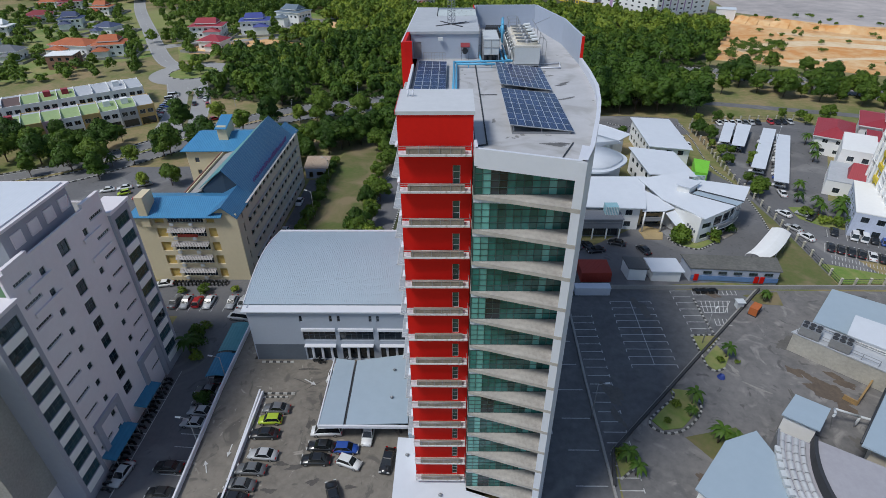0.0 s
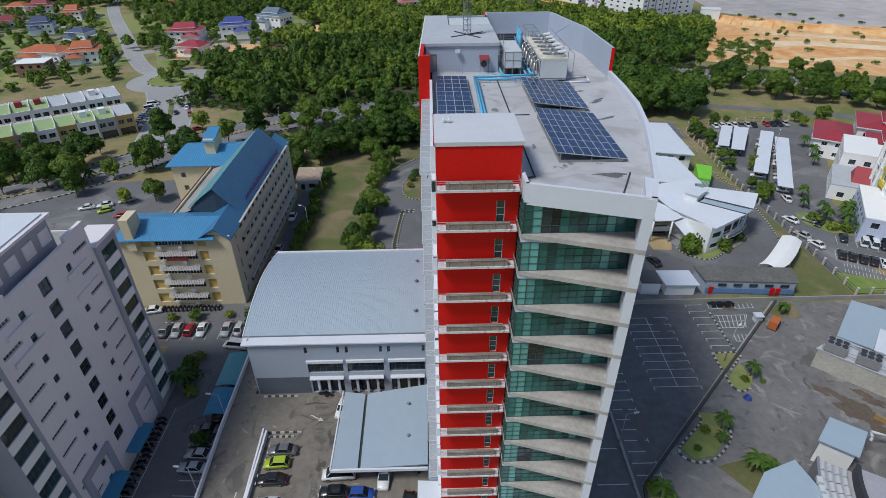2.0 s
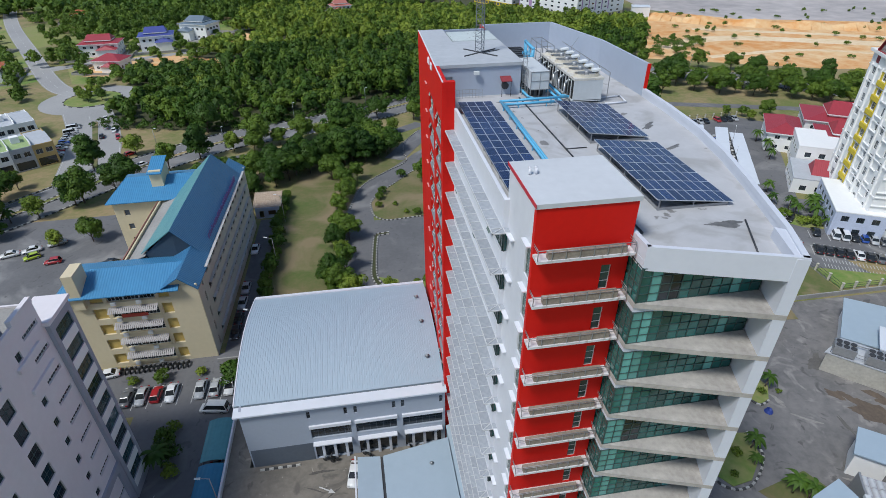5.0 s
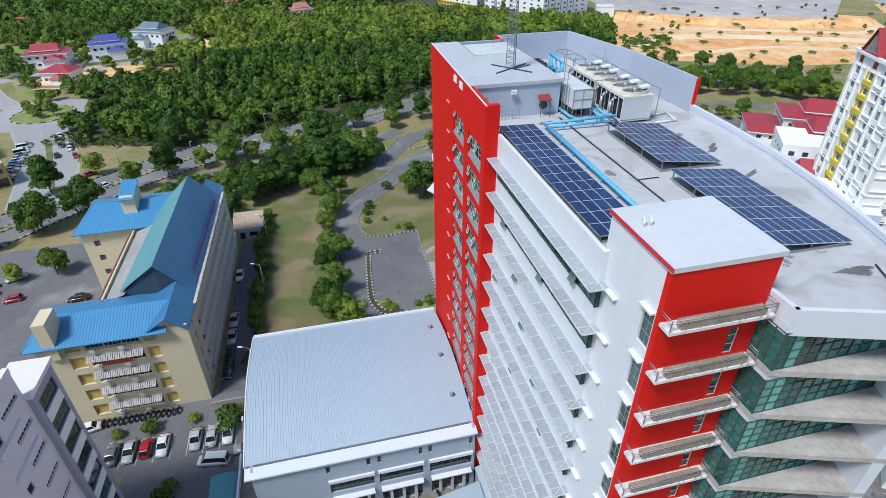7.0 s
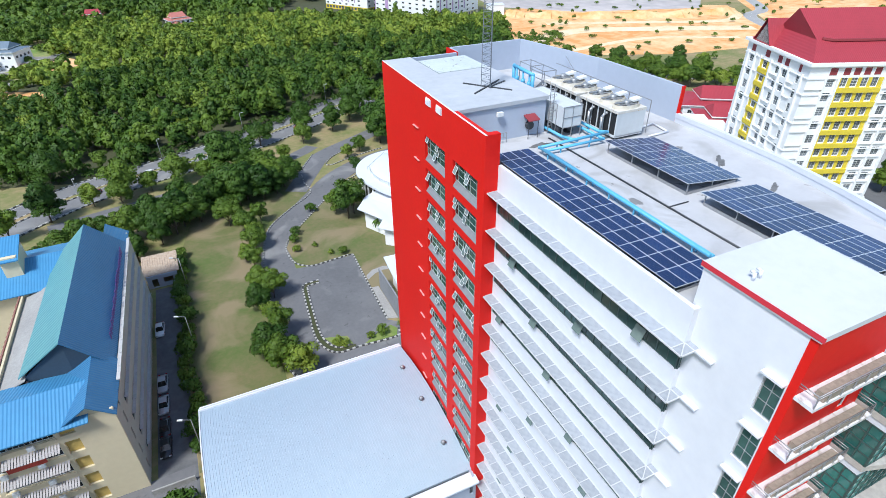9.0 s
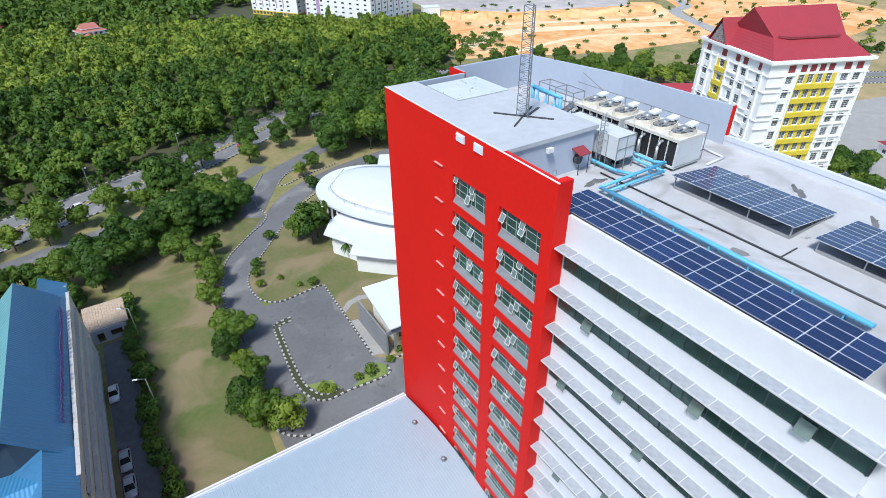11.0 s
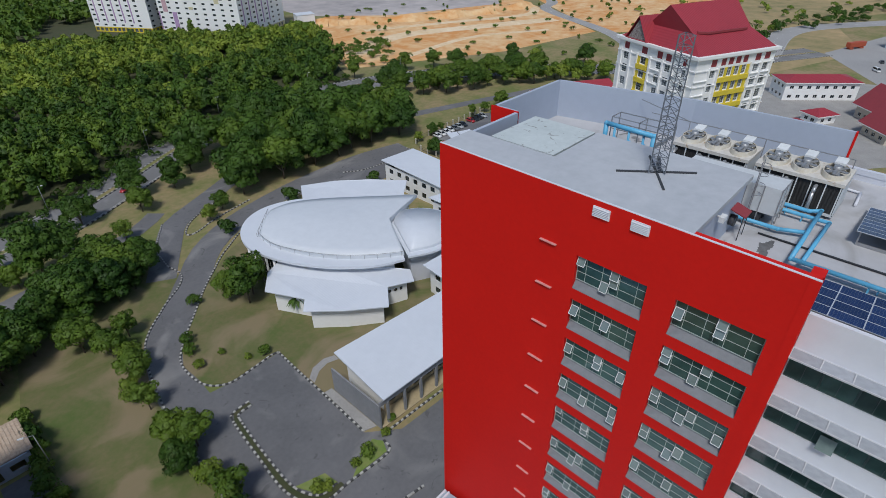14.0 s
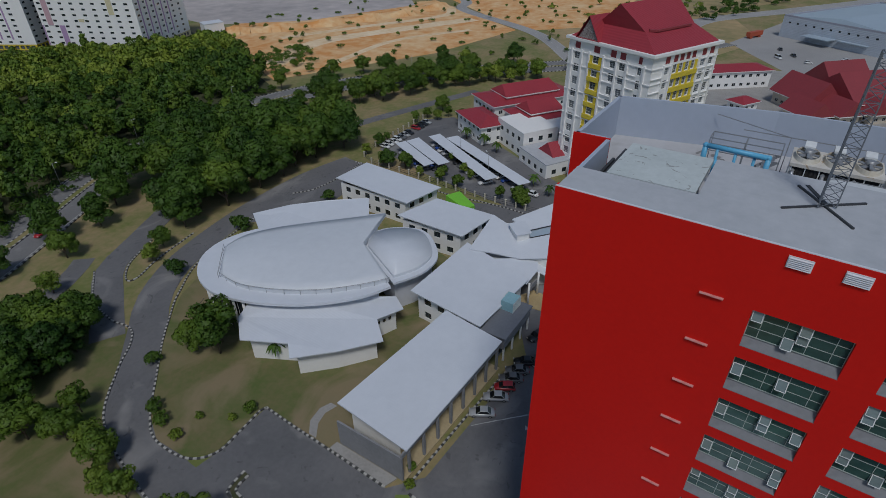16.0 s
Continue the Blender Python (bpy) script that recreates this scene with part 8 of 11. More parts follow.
for cx, cy in ((67.2, 77.9), (70.8, 74.5)):
    u = thing("condenser_unit", "grey condenser with round fan grilles on a roof", "condenser", (cx, cy, 4.45), -42)
    bm = BM()
    box(bm, -1.7, 1.7, -1.3, 1.3, 0.2, 1.9)
    for x in (-1.6, 1.6):
        for y in (-1.2, 1.2):
            beam(bm, (x, y, 0), (x, y, 0.3), 0.1)
    part("casing", bm, ALU, u)
    for i in range(3):
        for j in range(2):
            bm = BM()
            tube(bm, (-1.1 + 1.1 * i, -0.6 + 1.2 * j, 1.9), (-1.1 + 1.1 * i, -0.6 + 1.2 * j, 2.08), 0.47, 14)
            part("fan_grille", bm, DARK_STEEL, u)
bm = BM()
for i in range(6):
    x, y = 65.2 + 1.9 * i, 78.5 - 1.78 * i
    beam(bm, (x, y, 4.4), (x, y, 5.7), 0.07)
    if i < 5:
        for z in (5.1, 5.7):
            beam(bm, (x, y, z), (x + 1.9, y - 1.78, z), 0.06)
    tube(bm, (x + 2.6, y + 2.4, 5.2), (x + 4.4, y + 0.7, 5.2), 0.12, 8)
single("plant_railing", bm, GALV, "steel railing and pipes round the condensers", "railing")
gen = thing("generator_box", "orange generator cabinet on the yard", "generator", (63.6, 89.6, 0), 45)
bm = BM()
box(bm, -1.3, 1.3, -0.8, 0.8, 0.2, 1.9)
part("cabinet", bm, ORANGE, gen)
bm = BM()
box(bm, -1.4, 1.4, -0.9, 0.9, 0, 0.2)
part("skid", bm, DARK_STEEL, gen)
bm = BM()
box(bm, -1.0, -0.2, -0.84, -0.8, 0.5, 1.5)
box(bm, 0.2, 1.0, -0.84, -0.8, 0.5, 1.5)
part("grille", bm, DARK_STEEL, gen)
bm = BM()
box(bm, 60.6, 62.0, 91.0, 92.2, 0, 1.5)
box(bm, 60.4, 62.2, 90.8, 92.4, 1.5, 1.65)
single("white_cabinet", bm, CARD_WHITE, "white switch cabinet by the dividing wall", "cabinet")
bm = BM()
for i in range(10):
    a = i * 0.62
    hexa(bm, [(49.2 + 0.75 * math.cos(a), 71.2 + 0.75 * math.sin(a), 0), (49.2 + 0.75 * math.cos(a + 0.62), 71.2 + 0.75 * math.sin(a + 0.62), 0), (49.2, 71.25, 0), (49.2, 71.2, 0)],
         [(49.2 + 0.4 * math.cos(a), 71.2 + 0.4 * math.sin(a), 0.6), (49.2 + 0.4 * math.cos(a + 0.62), 71.2 + 0.4 * math.sin(a + 0.62), 0.75), (49.2, 71.25, 0.85), (49.2, 71.2, 0.85)])
single("blue_tarpaulin", bm, mat("blue_tarp", (0.03, 0.06, 0.28), None, 0.6), "heap under a crumpled blue tarpaulin", "tarpaulin")
pavilion("kitchen_block", [(56.4, 62.6, 5.2), (52.2, 58.6, 5.0), (56.4, 55.4, 5.0), (60.4, 59.6, 5.2)], "small block with a blue-grey sheet roof", over=0.6, wins=False, roof_mat=METAL_ROOF)
pavilion("store_block", [(41.0, 53.2, 5.4), (33.8, 45.6, 5.0), (41.0, 36.0, 5.0), (46.0, 42.0, 5.2), (47.4, 50.0, 5.4), (46.4, 55.0, 5.5)], "store with a wide blue-grey sheet roof", over=0.8, wins=False, roof_mat=METAL_ROOF)
cr = thing("curved_hall", "hall with a grey curved roof and rows of pale rooflights", "building", (70, 42.5, 0))
LILAC_ROOF = mat("lilac_grey_roof", (0.40, 0.39, 0.42), (0.33, 0.32, 0.35), 0.55, big=0.15, small=1.2, bump=0.05, contrast=0.3)


def arc_slab(bm, r0, r1, a0, a1, z0, z1, n=28):
    pts = [(r1 * math.cos(radians(a0 + (a1 - a0) * i / n)), r1 * math.sin(radians(a0 + (a1 - a0) * i / n))) for i in range(n + 1)]
    for p, q in zip(pts, pts[1:]):
        k = r0 / r1
        hexa(bm, [(p[0] * k, p[1] * k, z0), (p[0], p[1], z0), (q[0], q[1], z0), (q[0] * k, q[1] * k, z0)], [(p[0] * k, p[1] * k, z1), (p[0], p[1], z1), (q[0], q[1], z1), (q[0] * k, q[1] * k, z1)])


bm = BM()
arc_slab(bm, 2.0, 19.0, 147, 230, 0, 6.2)
part("roof", bm, LILAC_ROOF, cr, "lilac-grey curved roof")
bm = BM()
arc_slab(bm, 19.0, 19.5, 147, 230, 0, 6.9)
part("gutter_wall", bm, DARK_STEEL, cr, "dark curved gutter upstand")
bm = BM()
arc_slab(bm, 19.5, 23.6, 147, 230, 0, 5.0)
part("aisle", bm, LILAC_ROOF, cr, "lower curved aisle roof")
bm = BM()
arc_slab(bm, 23.6, 23.9, 147, 230, 0, 5.5)
part("parapet", bm, GALV, cr, "grey curved parapet")
lite_glass = mat("rooflight", (0.55, 0.56, 0.58), (0.44, 0.45, 0.47), 0.35, bump=0.02)
for row in range(4):
    r = 20.0 + 0.92 * row
    for i in range(14):
        a0, a1 = radians(148 + 4.2 * i), radians(148 + 4.2 * i + 3.9)
        bm = BM()
        prev = None
        for k in range(6):
            t = math.pi * k / 5
            rr, z = r + 0.4 - 0.38 * math.cos(t), 5.02 + 0.42 * math.sin(t)
            cur = [bm.verts.new((rr * math.cos(a), rr * math.sin(a), z)) for a in (a0, a1)]
            if prev:
                face(bm, (prev[0], prev[1], cur[1], cur[0])).smooth = True
            prev = cur
        part("rooflight", bm, lite_glass, cr, "pale barrel rooflight")
for i in range(9):
    a = radians(158 + 3.4 * i)
    bm = BM()
    box(bm, -0.35, 0.35, -0.5, 0.5, 5.4, 6.0)
    part("roof_cowl", bm, CARD_WHITE, cr, "small white roof cowl", at=Matrix.Rotation(a, 4, "Z") @ Matrix.Translation((24.0, 0, 0)))
es = thing("east_shed", "large shed with a wide grey metal roof", "building", (82, 48, 0))
bm = BM()
plate(bm, [(-22.6, 3.4, 7.0), (-5.6, 20.2, 7.0), (20, 0, 8.2), (2, -18, 8.2)], 0.3)
part("roof", bm, METAL_ROOF, es, "grey metal roof")
bm = BM()
prism(bm, [(-20.6, 3.4), (-5.6, 18.2), (18, 0), (2, -16)], 0, 6.7)
part("wall", bm, BEIGE, es)
bm = BM()
tube(bm, (-22.6, 3.6, 7.05), (-12.0, 14.2, 7.05), 0.16, 8)
part("gutter_pipe", bm, DARK_STEEL, es, "dark gutter pipe")
bm = BM()
beam(bm, (69.6, 64.8, 0.8), (74.6, 69.2, 0.8), 0.3, 1.6)
beam(bm, (68.2, 66.4, 0.5), (69.6, 64.8, 0.5), 0.3, 1.0)
single("rusty_wall", bm, RUST, "low rust-stained wall at the yard's end", "wall")
bm = BM()
for p, q in (((62.4, 61.0, 3.6), (66.6, 60.4, 2.4)), ((66.6, 60.4, 2.4), (70.4, 59.0, 2.2)), ((62.4, 61.0, 3.6), (61.4, 59.4, 4.2)), ((66.6, 60.4, 0), (66.6, 60.4, 2.4)), ((70.4, 59.0, 0), (70.4, 59.0, 2.2)), ((61.4, 59.4, 4.2), (60.6, 58.8, 4.4))):
    tube(bm, p, q, 0.2, 10)
single("duct", bm, CARD_WHITE, "white bent exhaust duct", "duct")

# car park shelters
for quad in ([(101.6, 197.0), (104.6, 195.0), (94.6, 176.4), (91.6, 178.2)], [(105.4, 195.2), (109.6, 193.0), (98.0, 172.8), (94.6, 174.8)], [(113.0, 191.0), (116.4, 188.6), (96.2, 154.6), (93.0, 157.0)], [(114.8, 185.0), (118.2, 182.4), (98.4, 144.8), (95.2, 147.2)]):
    cx, cy = sum(q[0] for q in quad) / 4, sum(q[1] for q in quad) / 4
    s = thing("car_shelter", "long white metal car shelter on thin posts", "car shelter", (cx, cy, 0), group="shelters in the car park")
    bm = BM()
    plate(bm, [(x - cx, y - cy, 2.9 if i in (0, 3) else 3.2) for i, (x, y) in enumerate(quad)], 0.12)
    part("roof", bm, WHITE_ROOF, s)
    a, b = Vector(quad[0]).lerp(Vector(quad[1]), 0.5), Vector(quad[3]).lerp(Vector(quad[2]), 0.5)
    for i in range(7):
        p = a.lerp(b, (i + 0.3) / 6.6)
        bm = BM()
        tube(bm, (p.x - cx, p.y - cy, 0), (p.x - cx, p.y - cy, 3.0), 0.07, 8)
        part("post", bm, GALV, s)


# ---- hotel tower with crimson roof ----
HA = -23.0
HOTEL_GLASS = glazing("slate_glass", (0.20, 0.22, 0.24), (0.07, 0.08, 0.09), rnd=0.4)
hot = thing("hotel_tower", "white and yellow tower block under a steep crimson roof", "building", (108.6, 119.2, 0), HA)
HW, HD, HZ = 27.5, 29.0, 39.5
levels = [2.0 + 3.6 * k for k in range(10)]


def hotel_face(o, e, cols, label=""):
    """A white facade with window columns: (u, width, kind)."""
    hs, ws = [], []
    for u, w, kind in cols:
        for k, z in enumerate(levels):
            hs.append((u, u + w, z, z + 2.2))
            ws.append((u, w, z, kind))
        hs.append((u, u + w, 37.2, 39.0))
        ws.append((u, w, 37.2, "shutter"))
    bm = BM()
    wall(bm, o, e, 0, HZ, hs, t=0.35)
    part("wall", bm, PURE_WHITE, hot)
    for u, w, z, kind in ws:
        if kind == "shutter":
            b = BM()
            box(b, 0.04, w - 0.04, 0.06, 0.14, 0.04, 1.76)
            part("shutter", b, MAROON, hot, "maroon shutter", at=along(o, e, u, 0.0, z))
        else:
            window(hot, along(o, e, u, 0.18, z), w, 2.2, 2, 4 if kind == "v" else 3, WHITE_FRAME, HOTEL_GLASS, whole=True)


hotel_face((0, 0), (HW, 0), [(5.0, 1.9, "v")] + [(8.4 + 2.55 * i, 1.7, "w") for i in range(4)] + [(20.4, 2.0, "v"), (23.8, 2.0, "v")])
hotel_face((0, HD), (0, 0), [(2.4, 2.0, "v"), (9.4, 2.2, "w"), (15.4, 1.9, "v"), (18.6, 1.9, "v"), (24.6, 1.2, "v")])
hotel_face((HW, 0), (HW, HD), [(3 + 8 * i, 2.4, "v") for i in range(3)])
hotel_face((HW, HD), (0, HD), [])
for o, e, u0, u1 in (((0, 0), (HW, 0), 7.8, 18.8), ((0, HD), (0, 0), 8.4, 12.6)):
    for k, z in enumerate(levels):
        b = BM()
        box(b, 0, u1 - u0, -0.5, -0.001, -1.35, -0.15)
        part("balcony_front", b, BRIGHT_YELLOW, hot, "bright yellow balcony front", at=along(o, e, u0, 0.0, z))
        cuts = [8.4 + 2.55 * i for i in range(4)] if u0 < 8 else [9.4]
        w = 1.7 if u0 < 8 else 2.2
        edges = [u0, *[x for c in cuts for x in (c, c + w)], u1]
        b = BM()
        for a, c in zip(edges[::2], edges[1::2]):
            box(b, a - u0, c - u0, -0.12, -0.002, -0.15, 2.25)
        part("yellow_panel", b, BRIGHT_YELLOW, hot, at=along(o, e, u0, 0.0, z))
for o, e, us in (((0, 0), (HW, 0), (4.2, 7.35, 18.85, 22.75, 26.4)), ((0, HD), (0, 0), (1.4, 5.2, 7.9, 13.0, 17.6, 21.2, 26.6))):
    for u in us:
        b = BM()
        box(b, 0, 0.5, -0.42, -0.003, 0, HZ - 2.4)
        part("pier", b, PURE_WHITE, hot, "white facade pier", at=along(o, e, u, 0.0, 0.0))
for k, z in enumerate(levels):
    for o, e, u0, u1 in (((0, 0), (HW, 0), 0.0, 4.2), ((0, HD), (0, 0), 21.8, 24.4), ((0, 0), (HW, 0), 19.4, 22.7), ((0, 0), (HW, 0), 23.3, 26.4), ((0, HD), (0, 0), 13.6, 17.5)):
        b = BM()
        box(b, 0, u1 - u0, -0.36, -0.003, -0.5, -0.3)
        part("window_ledge", b, PURE_WHITE, hot, at=along(o, e, u0, 0.0, z))
for z in (3.7, 10.9, 18.1, 25.3, 32.5, 36.4):
    b = BM()
    wall(b, (-0.25, -0.25), (HW + 0.25, -0.25), z, z + 0.25, [(8.0, 19.2, z, z + 0.25)], t=0.22)
    wall(b, (-0.25, HD), (-0.25, -0.25), z, z + 0.25, t=0.22)
    part("string_course", b, PURE_WHITE, hot)
b = BM()
prism(b, [(-0.8, -0.8), (HW + 0.8, -0.8), (HW + 0.8, HD + 0.8), (-0.8, HD + 0.8)], HZ, HZ + 0.7)
part("cornice", b, PURE_WHITE, hot, "white roof cornice")
# roof: flared lower skirt, steep upper gable
rz0, rz1, rz2 = HZ + 0.7, HZ + 4.6, HZ + 10.5
b = BM()


def ring(x0, x1, y0, y1, z):
    return [b.verts.new(p) for p in ((x0, y0, z), (x1, y0, z), (x1, y1, z), (x0, y1, z))]


r0 = ring(0.2, HW - 0.2, 0.2, HD - 0.2, rz0)
r1 = ring(3.6, HW - 3.6, 6.6, HD - 6.6, rz1)
for i in range(4):
    j = (i + 1) % 4
    face(b, (r0[i], r0[j], r1[j], r1[i]))
ra, rb_ = b.verts.new((2.0, HD / 2, rz2)), b.verts.new((HW - 2.0, HD / 2, rz2))
face(b, (r1[0], r1[1], rb_, ra))
face(b, (r1[2], r1[3], ra, rb_))
face(b, (r1[1], r1[2], rb_))
face(b, (r1[3], r1[0], ra))
face(b, r0[::-1])
part("roof", b, RED_ROOF, hot, "steep crimson metal roof")
b = BM()
beam(b, (5.0, 6.6, rz1 + 0.3), (7.5, 5.9, rz1), 0.5)
beam(b, (7.5, 5.9, rz1), (HW - 6.0, 5.9, rz1), 0.5)
part("roof_ridge_trim", b, MAROON, hot)
b = BM()
prism(b, [(-0.6, HD - 11), (5.5, HD - 11), (5.5, HD - 3), (-0.6, HD - 3)], rz0, [rz0 + 0.2, rz0 + 0.2, rz0 + 0.2, rz0 + 0.2])
v = [b.verts.new(p) for p in ((-0.8, HD - 11.2, rz0), (-0.8, HD - 2.8, rz0), (-0.8, HD - 7, rz0 + 6.2), (7, HD - 11.2, rz0), (7, HD - 2.8, rz0), (7, HD - 7, rz0 + 6.2))]
face(b, (v[0], v[3], v[5], v[2]))
face(b, (v[4], v[1], v[2], v[5]))
part("gablet", b, RED_ROOF, hot)
b = BM()
v = [b.verts.new(p) for p in ((-0.3, HD - 10.6, rz0), (-0.3, HD - 3.4, rz0), (-0.3, HD - 7, rz0 + 5.4))]
face(b, v[::-1])
part("gablet_screen", b, mat("carved_screen", (0.10, 0.05, 0.05), (0.4, 0.38, 0.36), 0.8, big=2, small=6, contrast=0.6), hot, "dark carved gable screen")


def hip_roof(bm, x0, x1, y0, y1, z0, rise, over=0.8, along_x=True, gable=0.0):
    x0, x1, y0, y1 = x0 - over, x1 + over, y0 - over, y1 + over
    c = [bm.verts.new(p) for p in ((x0, y0, z0), (x1, y0, z0), (x1, y1, z0), (x0, y1, z0))]
    if along_x:
        h = min((y1 - y0) / 2, (x1 - x0) / 2 - 0.1) * (1 - gable)
        a, d = bm.verts.new((x0 + h, (y0 + y1) / 2, z0 + rise)), bm.verts.new((x1 - h, (y0 + y1) / 2, z0 + rise))
        for f in ((c[0], c[1], d, a), (c[2], c[3], a, d), (c[1], c[2], d), (c[3], c[0], a), c[::-1]):
            face(bm, f)
    else:
        h = min((x1 - x0) / 2, (y1 - y0) / 2 - 0.1) * (1 - gable)
        a, d = bm.verts.new(((x0 + x1) / 2, y0 + h, z0 + rise)), bm.verts.new(((x0 + x1) / 2, y1 - h, z0 + rise))
        for f in ((c[1], c[2], d, a), (c[3], c[0], a, d), (c[0], c[1], a), (c[2], c[3], d), c[::-1]):
            face(bm, f)


def house(name, label, x, y, rz, w, d, h, roof_mat, wall_mat, rise=2.4, floors=1, along_x=True, gable=0.0, over=0.8, category="house", group="", tiers=1, win=DARK_GLASS):
    th = thing(name, label, category, (x, y, 0), rz, group)
    for o, e in (((-w / 2, -d / 2), (w / 2, -d / 2)), ((w / 2, -d / 2), (w / 2, d / 2)), ((w / 2, d / 2), (-w / 2, d / 2)), ((-w / 2, d / 2), (-w / 2, -d / 2))):
        L = math.dist(o, e)
        n = max(1, int(L / 3.4))
        ww = min(1.6, L / n - 0.8)
        gap = (L - n * ww) / (n + 1)
        hs = [(gap + (ww + gap) * j, gap + (ww + gap) * j + ww, f * h / floors + 1.0, f * h / floors + 2.3) for f in range(floors) for j in range(n)]
        bm = BM()
        wall(bm, o, e, 0, h, hs, t=0.25)
        part("wall", bm, wall_mat, th)
        for u0, u1, z0, z1 in hs:
            window(th, along(o, e, u0, 0.1, z0), u1 - u0, z1 - z0, 2, 1, WHITE_FRAME, win, whole=True)
    bm = BM()
    hip_roof(bm, -w / 2, w / 2, -d / 2, d / 2, h, rise if tiers == 1 else rise * 0.6, over, along_x, gable)
    part("roof", bm, roof_mat, th)
    bm = BM()
    box(bm, -w / 2 - over, w / 2 + over, -d / 2 - over, d / 2 + over, h - 0.35, h - 0.02)
    part("fascia", bm, PURE_WHITE, th, "white eaves board")
    if tiers > 1:
        bm = BM()
        s = 0.62
        box(bm, -w * s / 2, w * s / 2, -d * s / 2, d * s / 2, h + 0.3, h + rise * 0.55)
        part("clerestory", bm, wall_mat, th)
        bm = BM()
        box(bm, -w * s / 2 - over, w * s / 2 + over, -d * s / 2 - over, d * s / 2 + over, h + rise * 0.55 - 0.35, h + rise * 0.55 - 0.02)
        part("fascia", bm, PURE_WHITE, th, "white eaves board")
        bm = BM()
        hip_roof(bm, -w * s / 2, w * s / 2, -d * s / 2, d * s / 2, h + rise * 0.55, rise, over, along_x, 0.75)
        part("upper_roof", bm, roof_mat, th)
    return th


house("banquet_wing", "white wing under tiered crimson roofs", 158, 176, -33, 36, 17, 8.5, RED_ROOF, PURE_WHITE, 3.2, 2, tiers=2, category="building")
house("banquet_wing", "white pavilion wing under a tiered crimson roof", 143, 163, -33, 20, 15, 8.0, RED_ROOF, PURE_WHITE, 3.0, 2, tiers=2, category="building")
house("lodge", "white lodge with a crimson hipped roof", 131, 180, 57, 19, 10, 6.5, RED_ROOF, PURE_WHITE, 2.2, 2, category="building")
pavilion("service_block", [(128.5, 172.0, 8.6), (119.0, 157.5, 8.6), (131.0, 150.5, 8.6), (140.5, 165.0, 8.6)], "white flat-roofed block with maroon-shuttered windows", over=0.05, roof_mat=PURE_WHITE)
pavilion("service_block", [(117.5, 158.0, 4.6), (108.5, 144.5, 4.6), (117.5, 139.5, 4.6), (126.5, 152.5, 4.6)], "low white service block with a flat roof", over=0.05, roof_mat=SLAB_TOP, floors=1)
pavilion("service_block", [(112.0, 139.0, 7.0), (101.5, 121.0, 7.0), (112.0, 115.5, 7.0), (122.0, 133.0, 7.0)], "white flat-roofed annex with pale blue walls", over=0.05, roof_mat=PURE_WHITE, wall_mat=mat("pale_blue_wall", (0.55, 0.60, 0.74), None, 0.7))
house("gatehouse", "small gatehouse with a steep crimson roof", 121, 146, -33, 8, 7, 4.5, RED_ROOF, PURE_WHITE, 3.6, 1, gable=0.9, category="building")
pavilion("link_terrace", [(140, 163, 7.6), (131, 149, 7.6), (141, 142, 7.6), (150, 156, 7.6)], "white terrace block beside the tower", over=0.05, roof_mat=PURE_WHITE)
house("motel_annex", "white two-storey annex with a pinkish red roof", 243, 114, -50, 30, 12, 7.5, RED_ROOF, PURE_WHITE, 1.8, 2, category="building")
HALL_CREAM = mat("cream_hall", (0.58, 0.51, 0.42), None, 0.75)
for (x, y, rz, w, d, h, ri) in ((236, 64, -45, 30, 22, 6, 9), (224, 84, 45, 18, 13, 5, 7.5), (206, 82, 45, 12, 9, 4, 5), (214, 72, 45, 12, 9, 4, 5), (222, 62, 45, 12, 9, 4, 5), (230, 52, 45, 12, 9, 4, 5), (252, 74, -45, 18, 14, 6, 8), (247, 48, -45, 20, 16, 5, 7)):
    th = house("banquet_hall", "hall with a steep maroon gabled roof", x, y, rz, w, d, h, MAROON, HALL_CREAM, ri, 1, gable=0.96, category="building", over=1.4, group="halls with maroon roofs")
    for sx in (-1, 1):
        bm = BM()
        v = [bm.verts.new(p) for p in ((sx * (w / 2 + 0.6), -d * 0.42, h + 0.1), (sx * (w / 2 + 0.6), d * 0.42, h + 0.1), (sx * (w / 2 + 0.6), 0, h + ri * 0.82), (sx * (w / 2 + 0.3), -d * 0.42, h + 0.1), (sx * (w / 2 + 0.3), d * 0.42, h + 0.1), (sx * (w / 2 + 0.3), 0, h + ri * 0.82))]
        for f in ((0, 1, 2), (5, 4, 3), (0, 3, 4, 1), (1, 4, 5, 2), (2, 5, 3, 0)):
            face(bm, [v[i] for i in f])
        bmesh.ops.recalc_face_normals(bm, faces=bm.faces)
        part("gable_panel", bm, HALL_CREAM, th, "cream gable panel")
house("guard_house", "small house with a maroon roof", 188, 108, -30, 12, 9, 4, MAROON, PURE_WHITE, 2.2, 1)
house("guard_house", "small house with a pinkish red roof", 210, 104, -30, 9, 7, 3.5, RED_ROOF, PURE_WHITE, 1.8, 1)

sheet("hall_court", [(150, 100), (196, 62), (240, 30), (290, 70), (262, 140), (212, 152), (176, 150)], 0.026, PAVING, "pale dusty court round the halls", "yard")
